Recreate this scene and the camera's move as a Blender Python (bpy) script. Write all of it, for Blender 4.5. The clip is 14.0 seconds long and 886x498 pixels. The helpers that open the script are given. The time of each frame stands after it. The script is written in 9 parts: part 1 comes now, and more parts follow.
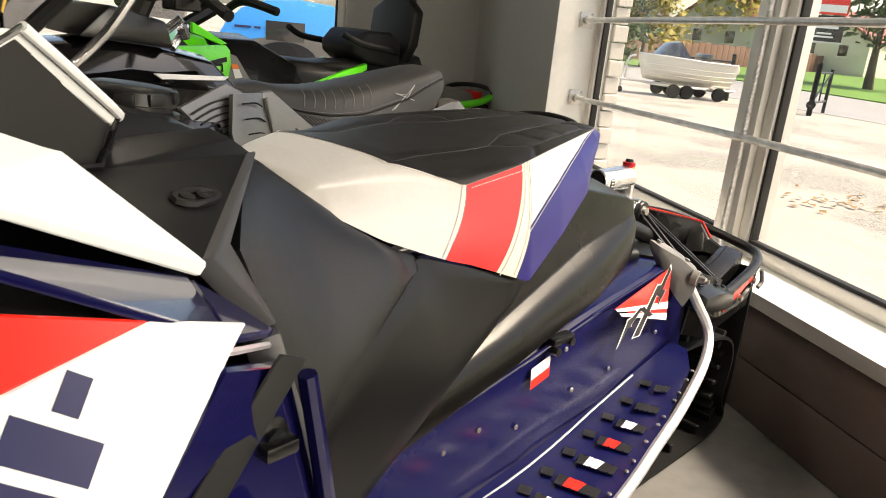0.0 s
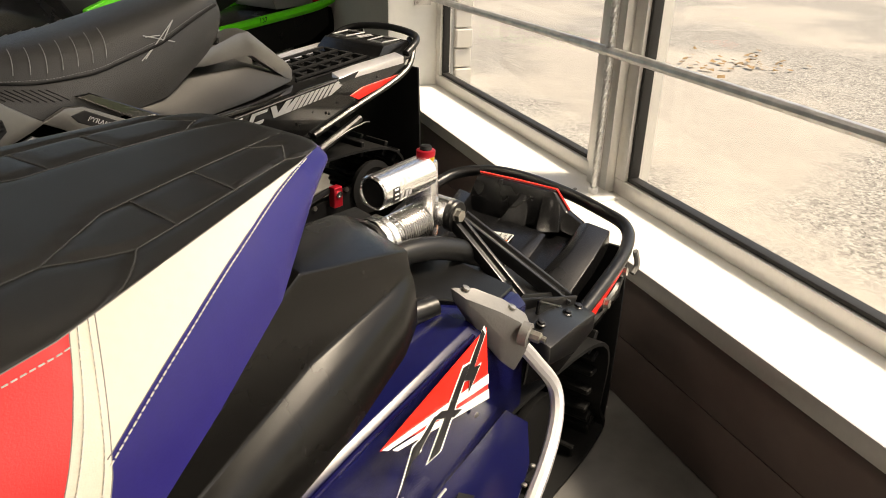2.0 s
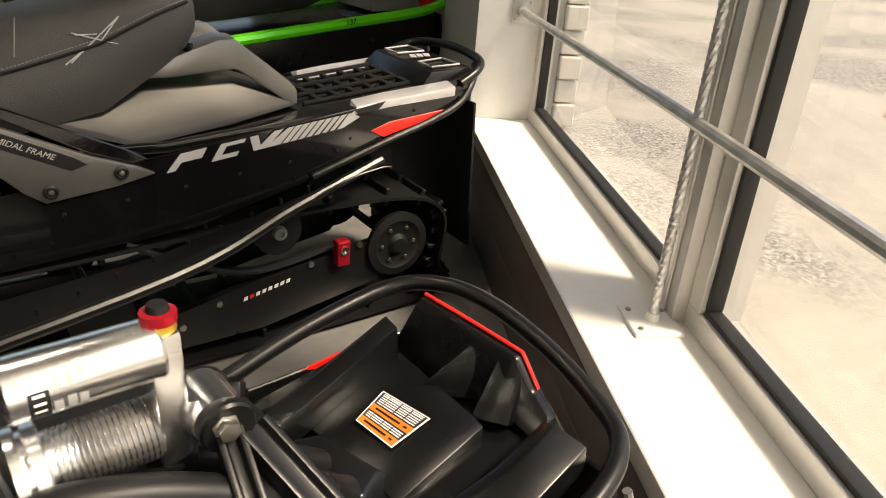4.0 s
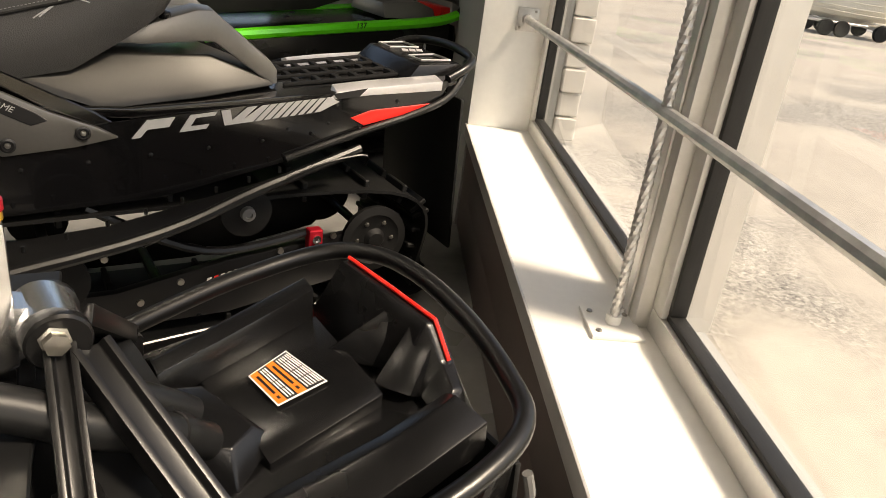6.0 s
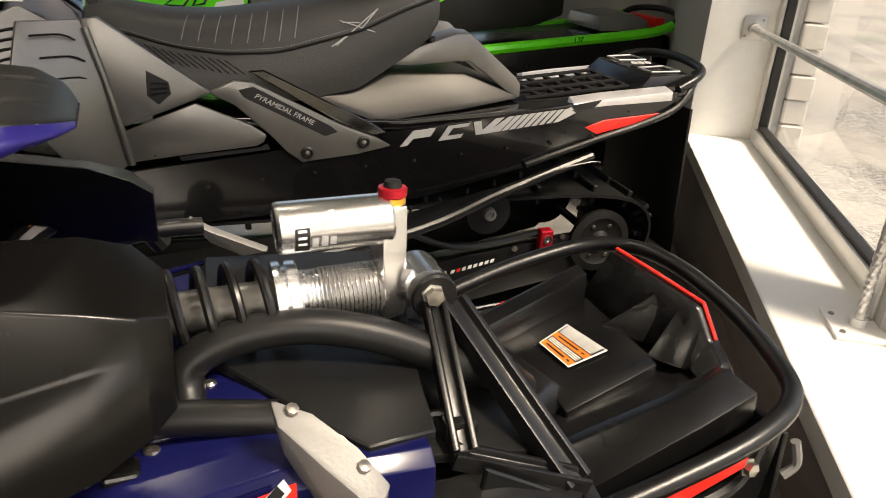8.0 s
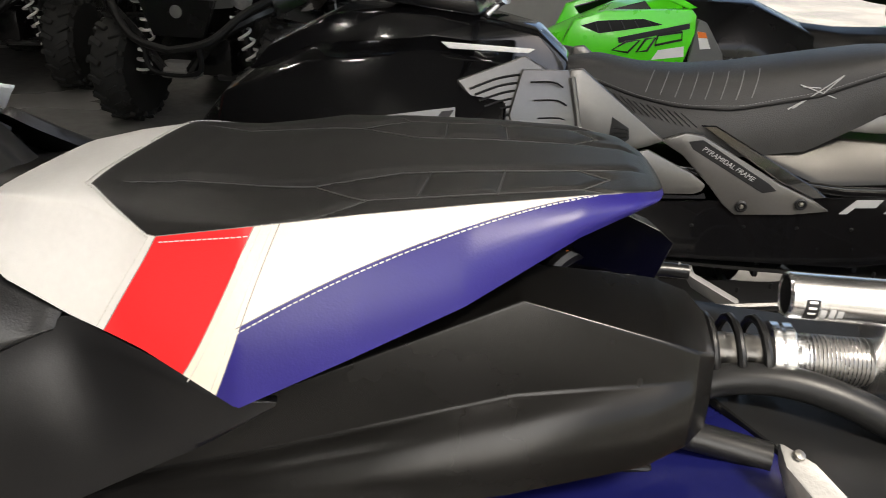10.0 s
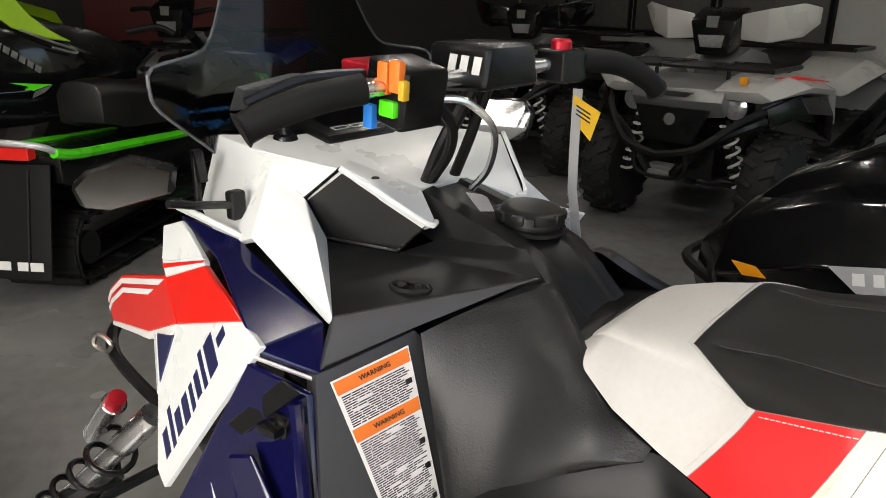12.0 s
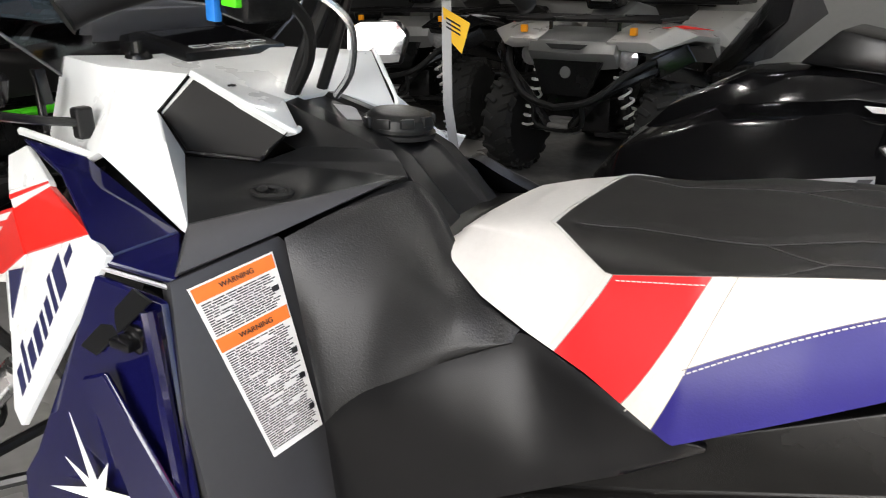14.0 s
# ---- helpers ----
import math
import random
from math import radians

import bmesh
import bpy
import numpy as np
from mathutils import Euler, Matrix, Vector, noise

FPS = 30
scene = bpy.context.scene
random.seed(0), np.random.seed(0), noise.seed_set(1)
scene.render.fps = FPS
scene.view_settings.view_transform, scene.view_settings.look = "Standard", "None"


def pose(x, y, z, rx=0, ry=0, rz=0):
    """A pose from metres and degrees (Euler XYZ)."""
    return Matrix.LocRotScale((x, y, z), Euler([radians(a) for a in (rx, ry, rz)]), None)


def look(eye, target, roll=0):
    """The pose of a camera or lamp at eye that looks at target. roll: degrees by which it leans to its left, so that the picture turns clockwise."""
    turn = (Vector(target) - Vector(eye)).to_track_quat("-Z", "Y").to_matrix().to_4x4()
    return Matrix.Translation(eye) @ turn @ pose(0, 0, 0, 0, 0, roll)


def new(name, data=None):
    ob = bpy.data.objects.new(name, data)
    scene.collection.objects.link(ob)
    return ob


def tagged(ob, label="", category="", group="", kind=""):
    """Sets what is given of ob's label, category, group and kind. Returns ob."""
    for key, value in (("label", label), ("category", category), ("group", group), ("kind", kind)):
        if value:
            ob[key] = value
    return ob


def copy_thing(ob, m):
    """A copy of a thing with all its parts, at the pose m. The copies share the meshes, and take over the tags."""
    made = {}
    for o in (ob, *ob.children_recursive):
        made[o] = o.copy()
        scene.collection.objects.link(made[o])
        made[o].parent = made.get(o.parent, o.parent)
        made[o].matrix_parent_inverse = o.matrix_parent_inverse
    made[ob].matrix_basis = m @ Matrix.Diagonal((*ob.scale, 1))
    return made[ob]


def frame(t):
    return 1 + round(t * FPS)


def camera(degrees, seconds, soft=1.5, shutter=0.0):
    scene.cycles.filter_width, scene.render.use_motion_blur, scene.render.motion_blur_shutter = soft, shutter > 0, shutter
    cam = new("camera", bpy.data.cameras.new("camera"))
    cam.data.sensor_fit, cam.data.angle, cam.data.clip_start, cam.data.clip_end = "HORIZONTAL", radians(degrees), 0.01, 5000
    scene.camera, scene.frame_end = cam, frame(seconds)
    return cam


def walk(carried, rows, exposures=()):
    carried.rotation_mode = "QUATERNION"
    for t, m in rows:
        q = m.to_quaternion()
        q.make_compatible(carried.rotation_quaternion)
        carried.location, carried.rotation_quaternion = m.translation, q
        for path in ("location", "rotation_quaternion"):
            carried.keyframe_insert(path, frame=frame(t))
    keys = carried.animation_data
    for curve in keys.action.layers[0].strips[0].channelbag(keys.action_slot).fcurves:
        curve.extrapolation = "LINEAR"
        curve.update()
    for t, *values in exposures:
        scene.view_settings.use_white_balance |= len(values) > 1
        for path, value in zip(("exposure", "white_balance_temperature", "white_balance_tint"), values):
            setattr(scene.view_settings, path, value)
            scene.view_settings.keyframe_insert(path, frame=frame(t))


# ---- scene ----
cam = camera(62.0, 14.0, soft=0.7, shutter=0.12)
PATH = [
    (0, (-0.125, 0.383, 1.036), (0.399, 2.223, 0.45), 5.7),
    (0.5, (-0.003, 0.464, 1.08), (0.514, 2.278, 0.416), 3.2),
    (1, (0.132, 0.602, 1.111), (0.767, 2.365, 0.412), 3.3),
    (1.5, (0.253, 0.775, 1.135), (0.978, 2.468, 0.355), 2.9),
    (2, (0.327, 0.88, 1.127), (1.028, 2.536, 0.253), 1.4),
    (2.5, (0.47, 0.985, 1.138), (1.01, 2.69, 0.243), -1.4),
    (3, (0.641, 1.065, 1.158), (0.965, 2.857, 0.33), -1.2),
    (3.5, (0.764, 1.211, 1.138), (1.077, 3.018, 0.339), 1.2),
    (4, (0.858, 1.344, 1.097), (1.14, 3.116, 0.212), 4.6),
    (4.2, (0.903, 1.386, 1.074), (1.184, 3.148, 0.171), 4.9),
    (6.3, (1.0, 1.324, 1.003), (1.202, 3.144, 0.198), 8.0),
    (6.5, (0.971, 1.302, 1.01), (1.175, 3.11, 0.181), 8.0),
    (7, (0.923, 1.247, 1.014), (1.004, 3.054, 0.161), 6.0),
    (7.5, (0.901, 1.216, 1.02), (0.811, 3.022, 0.166), 4.2),
    (8, (0.875, 1.188, 1.029), (0.6, 2.987, 0.2), 3.5),
    (8.2, (0.858, 1.171, 1.035), (0.507, 2.962, 0.217), 3.4),
    (10.3, (0.739, 0.966, 1.121), (-0.502, 2.311, 0.315), 2.4),
    (10.5, (0.728, 0.95, 1.133), (-0.605, 2.211, 0.336), 2.2),
    (11, (0.706, 0.898, 1.177), (-0.851, 1.898, 0.42), 1.8),
    (11.5, (0.691, 0.845, 1.206), (-1.024, 1.601, 0.508), 1.2),
    (12, (0.692, 0.81, 1.223), (-1.103, 1.412, 0.579), 0.7),
    (12.5, (0.695, 0.804, 1.226), (-1.113, 1.388, 0.599), 0.9),
    (13, (0.697, 0.807, 1.222), (-1.109, 1.4, 0.6), 0.7),
    (13.5, (0.703, 0.823, 1.183), (-1.079, 1.463, 0.537), -0.3),
    (14, (0.728, 0.87, 1.116), (-0.972, 1.666, 0.425), -0.5),
]
walk(cam, [(t, look(eye, target, roll)) for t, eye, target, roll in PATH], [(0, 1.85, 7800, 11), (1.2, 1.68, 8000, 11), (2.5, 1.45, 8100, 11), (7.5, 1.5, 7900, 12), (10.5, 1.75, 6900, 10), (12.5, 1.66, 6900, 10), (14, 1.95, 6600, 11)])

# ---- light ----
world = bpy.data.worlds.new("sky")
scene.world = world
world.use_nodes = True
wn = world.node_tree
sky = wn.nodes.new("ShaderNodeTexSky")
sky.sky_type, sky.sun_disc = "NISHITA", False
sky.sun_elevation, sky.sun_rotation = radians(52), radians(111)
sky.altitude, sky.dust_density = 100, 2.0
wn.links.new(sky.outputs[0], wn.nodes["Background"].inputs[0])
wn.nodes["Background"].inputs[1].default_value = 0.09

SUN = bpy.data.lights.new("sun", "SUN")
SUN.energy, SUN.angle, SUN.color = 2.3, radians(12), (1.0, 0.94, 0.85)
sun = new("sun", SUN)
sun.matrix_world = look((9, -1.5, 12.5), (0, 2, 0))


def window_light(name, centre, target, wide, high, power, color):
    lamp = bpy.data.lights.new(name, "AREA")
    lamp.shape, lamp.size, lamp.size_y, lamp.energy, lamp.color = "RECTANGLE", wide, high, power, color
    ob = new(name, lamp)
    ob.matrix_world = look(centre, target)
    return ob


# fill lamp added outside an unseen window, in place of sky light through it
window_light("window_daylight", (1.74, -1.1, 1.5), (0.0, -0.9, 1.1), 1.5, 2.1, 36, (1.0, 0.97, 0.93))


# ---- materials ----
def material(name, color, rough=0.5, metal=0.0, var=0.12, scale=9.0, grain=0.0, grain_scale=400.0, coat=0.0, spec=0.5, fine=0.06, voronoi=False):
    """A surface with broad and fine tone variation, and a bumped grain."""
    m = bpy.data.materials.new(name)
    m.use_nodes = True
    t = m.node_tree
    b = t.nodes["Principled BSDF"]
    b.inputs["Roughness"].default_value, b.inputs["Metallic"].default_value = rough, metal
    b.inputs["Specular IOR Level"].default_value = spec
    b.inputs["Coat Weight"].default_value = coat
    b.inputs["Coat Roughness"].default_value = 0.04
    co = t.nodes.new("ShaderNodeTexCoord")
    big, small = t.nodes.new("ShaderNodeTexNoise"), t.nodes.new("ShaderNodeTexNoise")
    big.inputs["Scale"].default_value, small.inputs["Scale"].default_value = scale, scale * 14
    big.inputs["Detail"].default_value, small.inputs["Detail"].default_value = 4, 3
    for n in (big, small):
        t.links.new(co.outputs["Object"], n.inputs["Vector"])
    mixer = t.nodes.new("ShaderNodeMath")
    mixer.operation = "MULTIPLY_ADD"
    mixer.inputs[1].default_value = fine / max(var, 0.001)
    t.links.new(small.outputs["Fac"], mixer.inputs[0])
    t.links.new(big.outputs["Fac"], mixer.inputs[2])
    ramp = t.nodes.new("ShaderNodeMapRange")
    ramp.inputs["From Min"].default_value, ramp.inputs["From Max"].default_value = 0.3, 0.8 + fine / max(var, 0.001) * 0.6
    ramp.inputs["To Min"].default_value, ramp.inputs["To Max"].default_value = 1 - var, 1 + var
    t.links.new(mixer.outputs[0], ramp.inputs["Value"])
    tone = t.nodes.new("ShaderNodeVectorMath")
    tone.operation = "SCALE"
    tone.inputs[0].default_value = color
    t.links.new(ramp.outputs[0], tone.inputs["Scale"])
    t.links.new(tone.outputs[0], b.inputs["Base Color"])
    rr = t.nodes.new("ShaderNodeMapRange")
    rr.inputs["To Min"].default_value, rr.inputs["To Max"].default_value = max(rough - 0.07, 0.02), min(rough + 0.1, 1)
    t.links.new(big.outputs["Fac"], rr.inputs["Value"])
    t.links.new(rr.outputs[0], b.inputs["Roughness"])
    if grain:
        g = t.nodes.new("ShaderNodeTexVoronoi" if voronoi else "ShaderNodeTexNoise")
        g.inputs["Scale"].default_value = grain_scale
        t.links.new(co.outputs["Object"], g.inputs["Vector"])
        bump = t.nodes.new("ShaderNodeBump")
        bump.inputs["Strength"].default_value, bump.inputs["Distance"].default_value = grain, 0.001
        t.links.new(g.outputs["Distance" if voronoi else "Fac"], bump.inputs["Height"])
        t.links.new(bump.outputs[0], b.inputs["Normal"])
    return m


def glass(name, color=(1, 1, 1), rough=0.0, through_it=0.9):
    """A thin pane: clear, with a sharp gloss at its surface."""
    m = bpy.data.materials.new(name)
    m.use_nodes = True
    t = m.node_tree
    t.nodes.remove(t.nodes["Principled BSDF"])
    out = t.nodes["Material Output"]
    clear, gloss = t.nodes.new("ShaderNodeBsdfTransparent"), t.nodes.new("ShaderNodeBsdfGlossy")
    mix, edge = t.nodes.new("ShaderNodeMixShader"), t.nodes.new("ShaderNodeLayerWeight")
    power = t.nodes.new("ShaderNodeMath")
    power.operation, power.inputs[1].default_value = "POWER", 4.0
    fres = t.nodes.new("ShaderNodeMath")
    fres.operation, fres.inputs[1].default_value, fres.inputs[2].default_value = "MULTIPLY_ADD", 0.5, 0.03
    t.links.new(edge.outputs["Facing"], power.inputs[0])
    t.links.new(power.outputs[0], fres.inputs[0])
    clear.inputs[0].default_value = (*[c * through_it for c in color], 1)
    gloss.inputs["Roughness"].default_value = rough
    t.links.new(fres.outputs[0], mix.inputs[0])
    t.links.new(clear.outputs[0], mix.inputs[1])
    t.links.new(gloss.outputs[0], mix.inputs[2])
    t.links.new(mix.outputs[0], out.inputs[0])
    return m


def glow(name, color, strength):
    m = bpy.data.materials.new(name)
    m.use_nodes = True
    b = m.node_tree.nodes["Principled BSDF"]
    b.inputs["Base Color"].default_value = (*color, 1)
    b.inputs["Emission Color"].default_value, b.inputs["Emission Strength"].default_value = (*color, 1), strength
    return m


BLACK = material("black_moulded_plastic", (0.005, 0.005, 0.0053), 0.24, spec=0.42, grain=0.06, grain_scale=900, var=0.2)
TANK = material("leather_grain_plastic", (0.0055, 0.0055, 0.0058), 0.31, spec=0.25, grain=0.12, grain_scale=800, var=0.2)
KNEE = material("leather_grain_knee_pad", (0.0075, 0.0076, 0.008), 0.38, spec=0.42, grain=0.4, grain_scale=430, var=0.2)
CONSOLE = material("satin_charcoal_plastic", (0.0075, 0.0077, 0.008), 0.36, spec=0.28, grain=0.12, grain_scale=1400, var=0.15)
LEG = material("smooth_grey_leg_plastic", (0.0338, 0.0338, 0.03575), 0.46, grain=0.1, grain_scale=1200, var=0.12)
COVER = material("satin_side_cover", (0.0038, 0.0036, 0.0034), 0.24, spec=0.27, grain=0.03, grain_scale=1100, var=0.15)
VINYL_BLACK = material("black_gripper_vinyl", (0.0085, 0.008, 0.0076), 0.44, spec=0.35, grain=0.22, grain_scale=1300, var=0.2)
VINYL_WHITE = material("white_seat_vinyl", (0.61, 0.595, 0.565), 0.5, grain=0.2, grain_scale=700, var=0.06)
VINYL_CREAM = material("ivory_seat_vinyl", (0.672, 0.623, 0.525), 0.5, grain=0.2, grain_scale=700, var=0.06)
VINYL_RED = material("red_seat_vinyl", (0.81, 0.0162, 0.0189), 0.46, grain=0.2, grain_scale=700, var=0.06)
VINYL_BLUE = material("indigo_seat_vinyl", (0.0165, 0.0125, 0.125), 0.34, spec=0.32, grain=0.16, grain_scale=420, var=0.12)
THREAD = material("pale_thread", (0.62, 0.6, 0.56), 0.8)
SEAM_THREAD = material("seam_thread", (0.20, 0.19, 0.18), 0.8)
GREY_THREAD = material("grey_thread", (0.045, 0.045, 0.044), 0.8)
BLUE = material("indigo_gloss_paint", (0.0046, 0.0046, 0.044), 0.13, coat=0.45, var=0.15)
TUNNEL_BLUE = material("blue_coated_aluminium", (0.0046, 0.0055, 0.046), 0.2, spec=0.36, var=0.2)
WHITE = material("white_gloss_paint", (0.792, 0.81, 0.798), 0.28, coat=0.3, var=0.012, fine=0.01)
RED = material("red_gloss_decal", (0.816, 0.0216, 0.0144), 0.3, coat=0.3, var=0.06)
DECAL_WHITE = material("white_decal", (0.8064, 0.7952, 0.7616), 0.4, var=0.04)
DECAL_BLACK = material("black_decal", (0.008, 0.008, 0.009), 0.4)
DECAL_NAVY = material("navy_decal", (0.02, 0.022, 0.08), 0.35)
DECAL_GREY = material("grey_decal", (0.39, 0.39, 0.39), 0.45)
ORANGE = material("orange_label", (0.82, 0.187, 0.022), 0.45, var=0.05)
YELLOW = material("yellow_tag", (0.72, 0.42, 0.02), 0.5, var=0.05)
STEEL = material("black_powder_coated_steel", (0.0055, 0.0055, 0.0058), 0.30, spec=0.42, var=0.15, grain=0.08, grain_scale=1500)
RUBBER = material("black_rubber", (0.0045, 0.0045, 0.0045), 0.6, spec=0.3, grain=0.2, grain_scale=500)
ALU = material("machined_aluminium", (0.82, 0.82, 0.82), 0.24, metal=1.0, var=0.06)
CAST = material("cast_aluminium", (0.186, 0.1829, 0.1767), 0.5, metal=0.45, var=0.15, grain=0.3, grain_scale=260)
BOLT = material("zinc_bolt", (0.42, 0.40, 0.36), 0.35, metal=1.0, var=0.2)
EDGE = material("silver_painted_tube", (0.715, 0.702, 0.715), 0.35, metal=0.7, var=0.1)
GLOSS = material("black_gloss_bodywork", (0.004, 0.004, 0.0045), 0.12, coat=0.7, var=0.1)
MATT_GREY = material("charcoal_bodywork", (0.1716, 0.1656, 0.1572), 0.3, grain=0.1, grain_scale=900, metal=0.7, var=0.1)
GREEN = material("lime_green_paint", (0.0875, 0.775, 0.015), 0.28, coat=0.5, var=0.06)
REFLECT_RED = material("red_reflector", (0.82, 0.023, 0.01725), 0.3, var=0.05, grain=0.2, grain_scale=700)
REFLECT_ORANGE = material("amber_reflector", (0.9, 0.34, 0.01), 0.3, var=0.05)
KNOB_RED = material("red_anodised", (0.5, 0.015, 0.03), 0.3, metal=0.6)
GOLD = material("gold_anodised", (0.7, 0.42, 0.06), 0.3, metal=0.8)
SMOKE = glass("smoked_screen", (0.62, 0.62, 0.64), 0.02, 0.85)
SCREEN = material("display_glass", (0.004, 0.004, 0.005), 0.08, coat=1.0, var=0.02)
SMOKED_EDGE = material("polished_smoked_edge", (0.10, 0.10, 0.105), 0.15, coat=0.6, var=0.05)
# near mirror: lighter than MIRROR, its reflection's brightness put into the colour
NEAR_MIRROR = material("near_mirror_glass", (0.72, 0.72, 0.72), 0.04, metal=1.0, var=0.02)
RIB_VINYL = material("ribbed_charcoal_vinyl", (0.0348, 0.03414, 0.03315), 0.48, spec=0.4, grain=0.5, grain_scale=420, var=0.15, voronoi=True)
PALE_THREAD = material("pale_grey_thread", (0.22, 0.22, 0.22), 0.8)
PAD = material("satin_black_panel", (0.0273, 0.02593, 0.0232), 0.34, metal=0.5, spec=0.5, grain=0.1, grain_scale=1100, var=0.15)
MIRROR = material("mirror_glass", (0.55, 0.55, 0.55), 0.03, metal=1.0, var=0.02)


# ---- building blocks ----
def V(s, l, z):
    """A point of a sled: s to its rear, l to its left, z up."""
    return Vector((s, -l, z))


def part(name, bm, mat, parent=None, label="", sharp=32):
    bmesh.ops.remove_doubles(bm, verts=bm.verts, dist=1e-5)
    bmesh.ops.recalc_face_normals(bm, faces=bm.faces)
    for e in bm.edges:
        e.smooth = len(e.link_faces) == 2 and e.calc_face_angle(3.0) < radians(sharp)
    for f in bm.faces:
        f.smooth = True
    me = bpy.data.meshes.new(name)
    bm.to_mesh(me)
    bm.free()
    for m in mat if isinstance(mat, (list, tuple)) else [mat]:
        me.materials.append(m)
    ob = new(name, me)
    ob.parent = parent
    return tagged(ob, label=label)


def thing(name, label, category, matrix=None, group=""):
    ob = new(name)
    ob.empty_display_size = 0.1
    ob.matrix_world = matrix if matrix is not None else Matrix()
    return tagged(ob, label, category, group)


def join(*many):
    out = bmesh.new()
    for bm in many:
        me = bpy.data.meshes.new("piece")
        bm.to_mesh(me)
        bm.free()
        out.from_mesh(me)
        bpy.data.meshes.remove(me)
    return out


def moved(bm, m):
    bmesh.ops.transform(bm, matrix=m, verts=bm.verts)
    return bm


def softened(bm, width, seg=2, angle=25):
    edges = [e for e in bm.edges if len(e.link_faces) == 2 and e.calc_face_angle(0) > radians(angle)]
    if edges and width > 0:
        bmesh.ops.bevel(bm, geom=edges, offset=width, segments=seg, affect="EDGES", profile=0.6, clamp_overlap=True)
    return bm


def box(x0, x1, y0, y1, z0, z1, bevel=0.004, seg=2):
    bm = bmesh.new()
    bmesh.ops.create_cube(bm, size=1)
    for v in bm.verts:
        v.co = Vector((x0 if v.co.x < 0 else x1, y0 if v.co.y < 0 else y1, z0 if v.co.z < 0 else z1))
    return softened(bm, bevel, seg)


def sbox(s0, s1, l0, l1, z0, z1, bevel=0.004):
    return box(s0, s1, -l1, -l0, z0, z1, bevel)


def loft(rings, closed=True, caps=True, bevel=0.0, seg=2, angle=25):
    """A skin over rings of points, of one count each."""
    bm = bmesh.new()
    grid = [[bm.verts.new(p) for p in ring] for ring in rings]
    n = len(grid[0])
    for a, b in zip(grid, grid[1:]):
        for i in range(n if closed else n - 1):
            j = (i + 1) % n
            bm.faces.new((a[i], a[j], b[j], b[i]))
    if closed and caps:
        bm.faces.new(grid[0])
        bm.faces.new(list(reversed(grid[-1])))
    bmesh.ops.recalc_face_normals(bm, faces=bm.faces)
    return softened(bm, bevel, seg, angle)


def plate(points, thick=0.003, bevel=0.0, seg=1, out=None):
    """A sheet with an outline of points, thickened behind its face."""
    pts = [Vector(p) for p in points]
    n = Vector((0, 0, 0))
    for a, b in zip(pts, pts[1:] + pts[:1]):
        n += (a - b).cross(a + b) * 0.5
    n.normalize()
    if out is not None and n.dot(out) < 0:
        n.negate()
    return loft([pts, [p - n * thick for p in pts]], bevel=bevel, seg=seg, angle=40)


def smooth_path(points, steps=6, closed=False):
    pts = [Vector(p) for p in points]
    if len(pts) < 3:
        return pts
    out = []
    n = len(pts)
    for i in range(n if closed else n - 1):
        if closed:
            p0, p1, p2, p3 = pts[i - 1], pts[i], pts[(i + 1) % n], pts[(i + 2) % n]
        else:
            p0, p1, p2, p3 = pts[max(i - 1, 0)], pts[i], pts[i + 1], pts[min(i + 2, n - 1)]
        for k in range(steps):
            t = k / steps
            out.append(0.5 * (2 * p1 + (p2 - p0) * t + (2 * p0 - 5 * p1 + 4 * p2 - p3) * t * t + (3 * p1 - p0 - 3 * p2 + p3) * t ** 3))
    return out if closed else out + [pts[-1]]


def tube(points, r, sides=10, steps=6, closed=False, flat=1.0):
    """A round bar along a smooth path; r may be a function of 0..1."""
    path = smooth_path(points, steps, closed)
    rings, up = [], None
    n = len(path)
    for i, p in enumerate(path):
        d = (path[(i + 1) % n] - path[i - 1]) if closed or 0 < i < n - 1 else (path[1] - path[0] if i == 0 else path[-1] - path[-2])
        d.normalize()
        if up is None:
            up = d.orthogonal().normalized()
        up = (up - d * up.dot(d)).normalized()
        side = d.cross(up)
        rad = r(i / (n - 1)) if callable(r) else r
        rings.append([p + (up * math.cos(a) + side * math.sin(a) * flat) * rad for a in (2 * math.pi * k / sides for k in range(sides))])
    if closed:
        rings.append(rings[0])
    return loft(rings, caps=not closed)


def rod(a, b, r, sides=12, bevel=0.0):
    return softened(tube([a, b], r, sides), bevel, 2, 50)


def lathe(profile, a, b, sides=24):
    """Rings (distance along a to b, radius) about the line a to b."""
    a, b = Vector(a), Vector(b)
    d = (b - a).normalized()
    u = d.orthogonal().normalized()
    w = d.cross(u)
    return loft([[a + d * h + (u * math.cos(t) + w * math.sin(t)) * max(r, 1e-4) for t in (2 * math.pi * k / sides for k in range(sides))] for h, r in profile])


def coil(a, b, r, wire, turns, sides=7):
    a, b = Vector(a), Vector(b)
    d = b - a
    u = d.normalized().orthogonal().normalized()
    w = d.normalized().cross(u)
    n = int(turns * 14)
    return tube([a + d * (i / n) + (u * math.cos(2 * math.pi * turns * i / n) + w * math.sin(2 * math.pi * turns * i / n)) * r for i in range(n + 1)], wire, sides, 1)


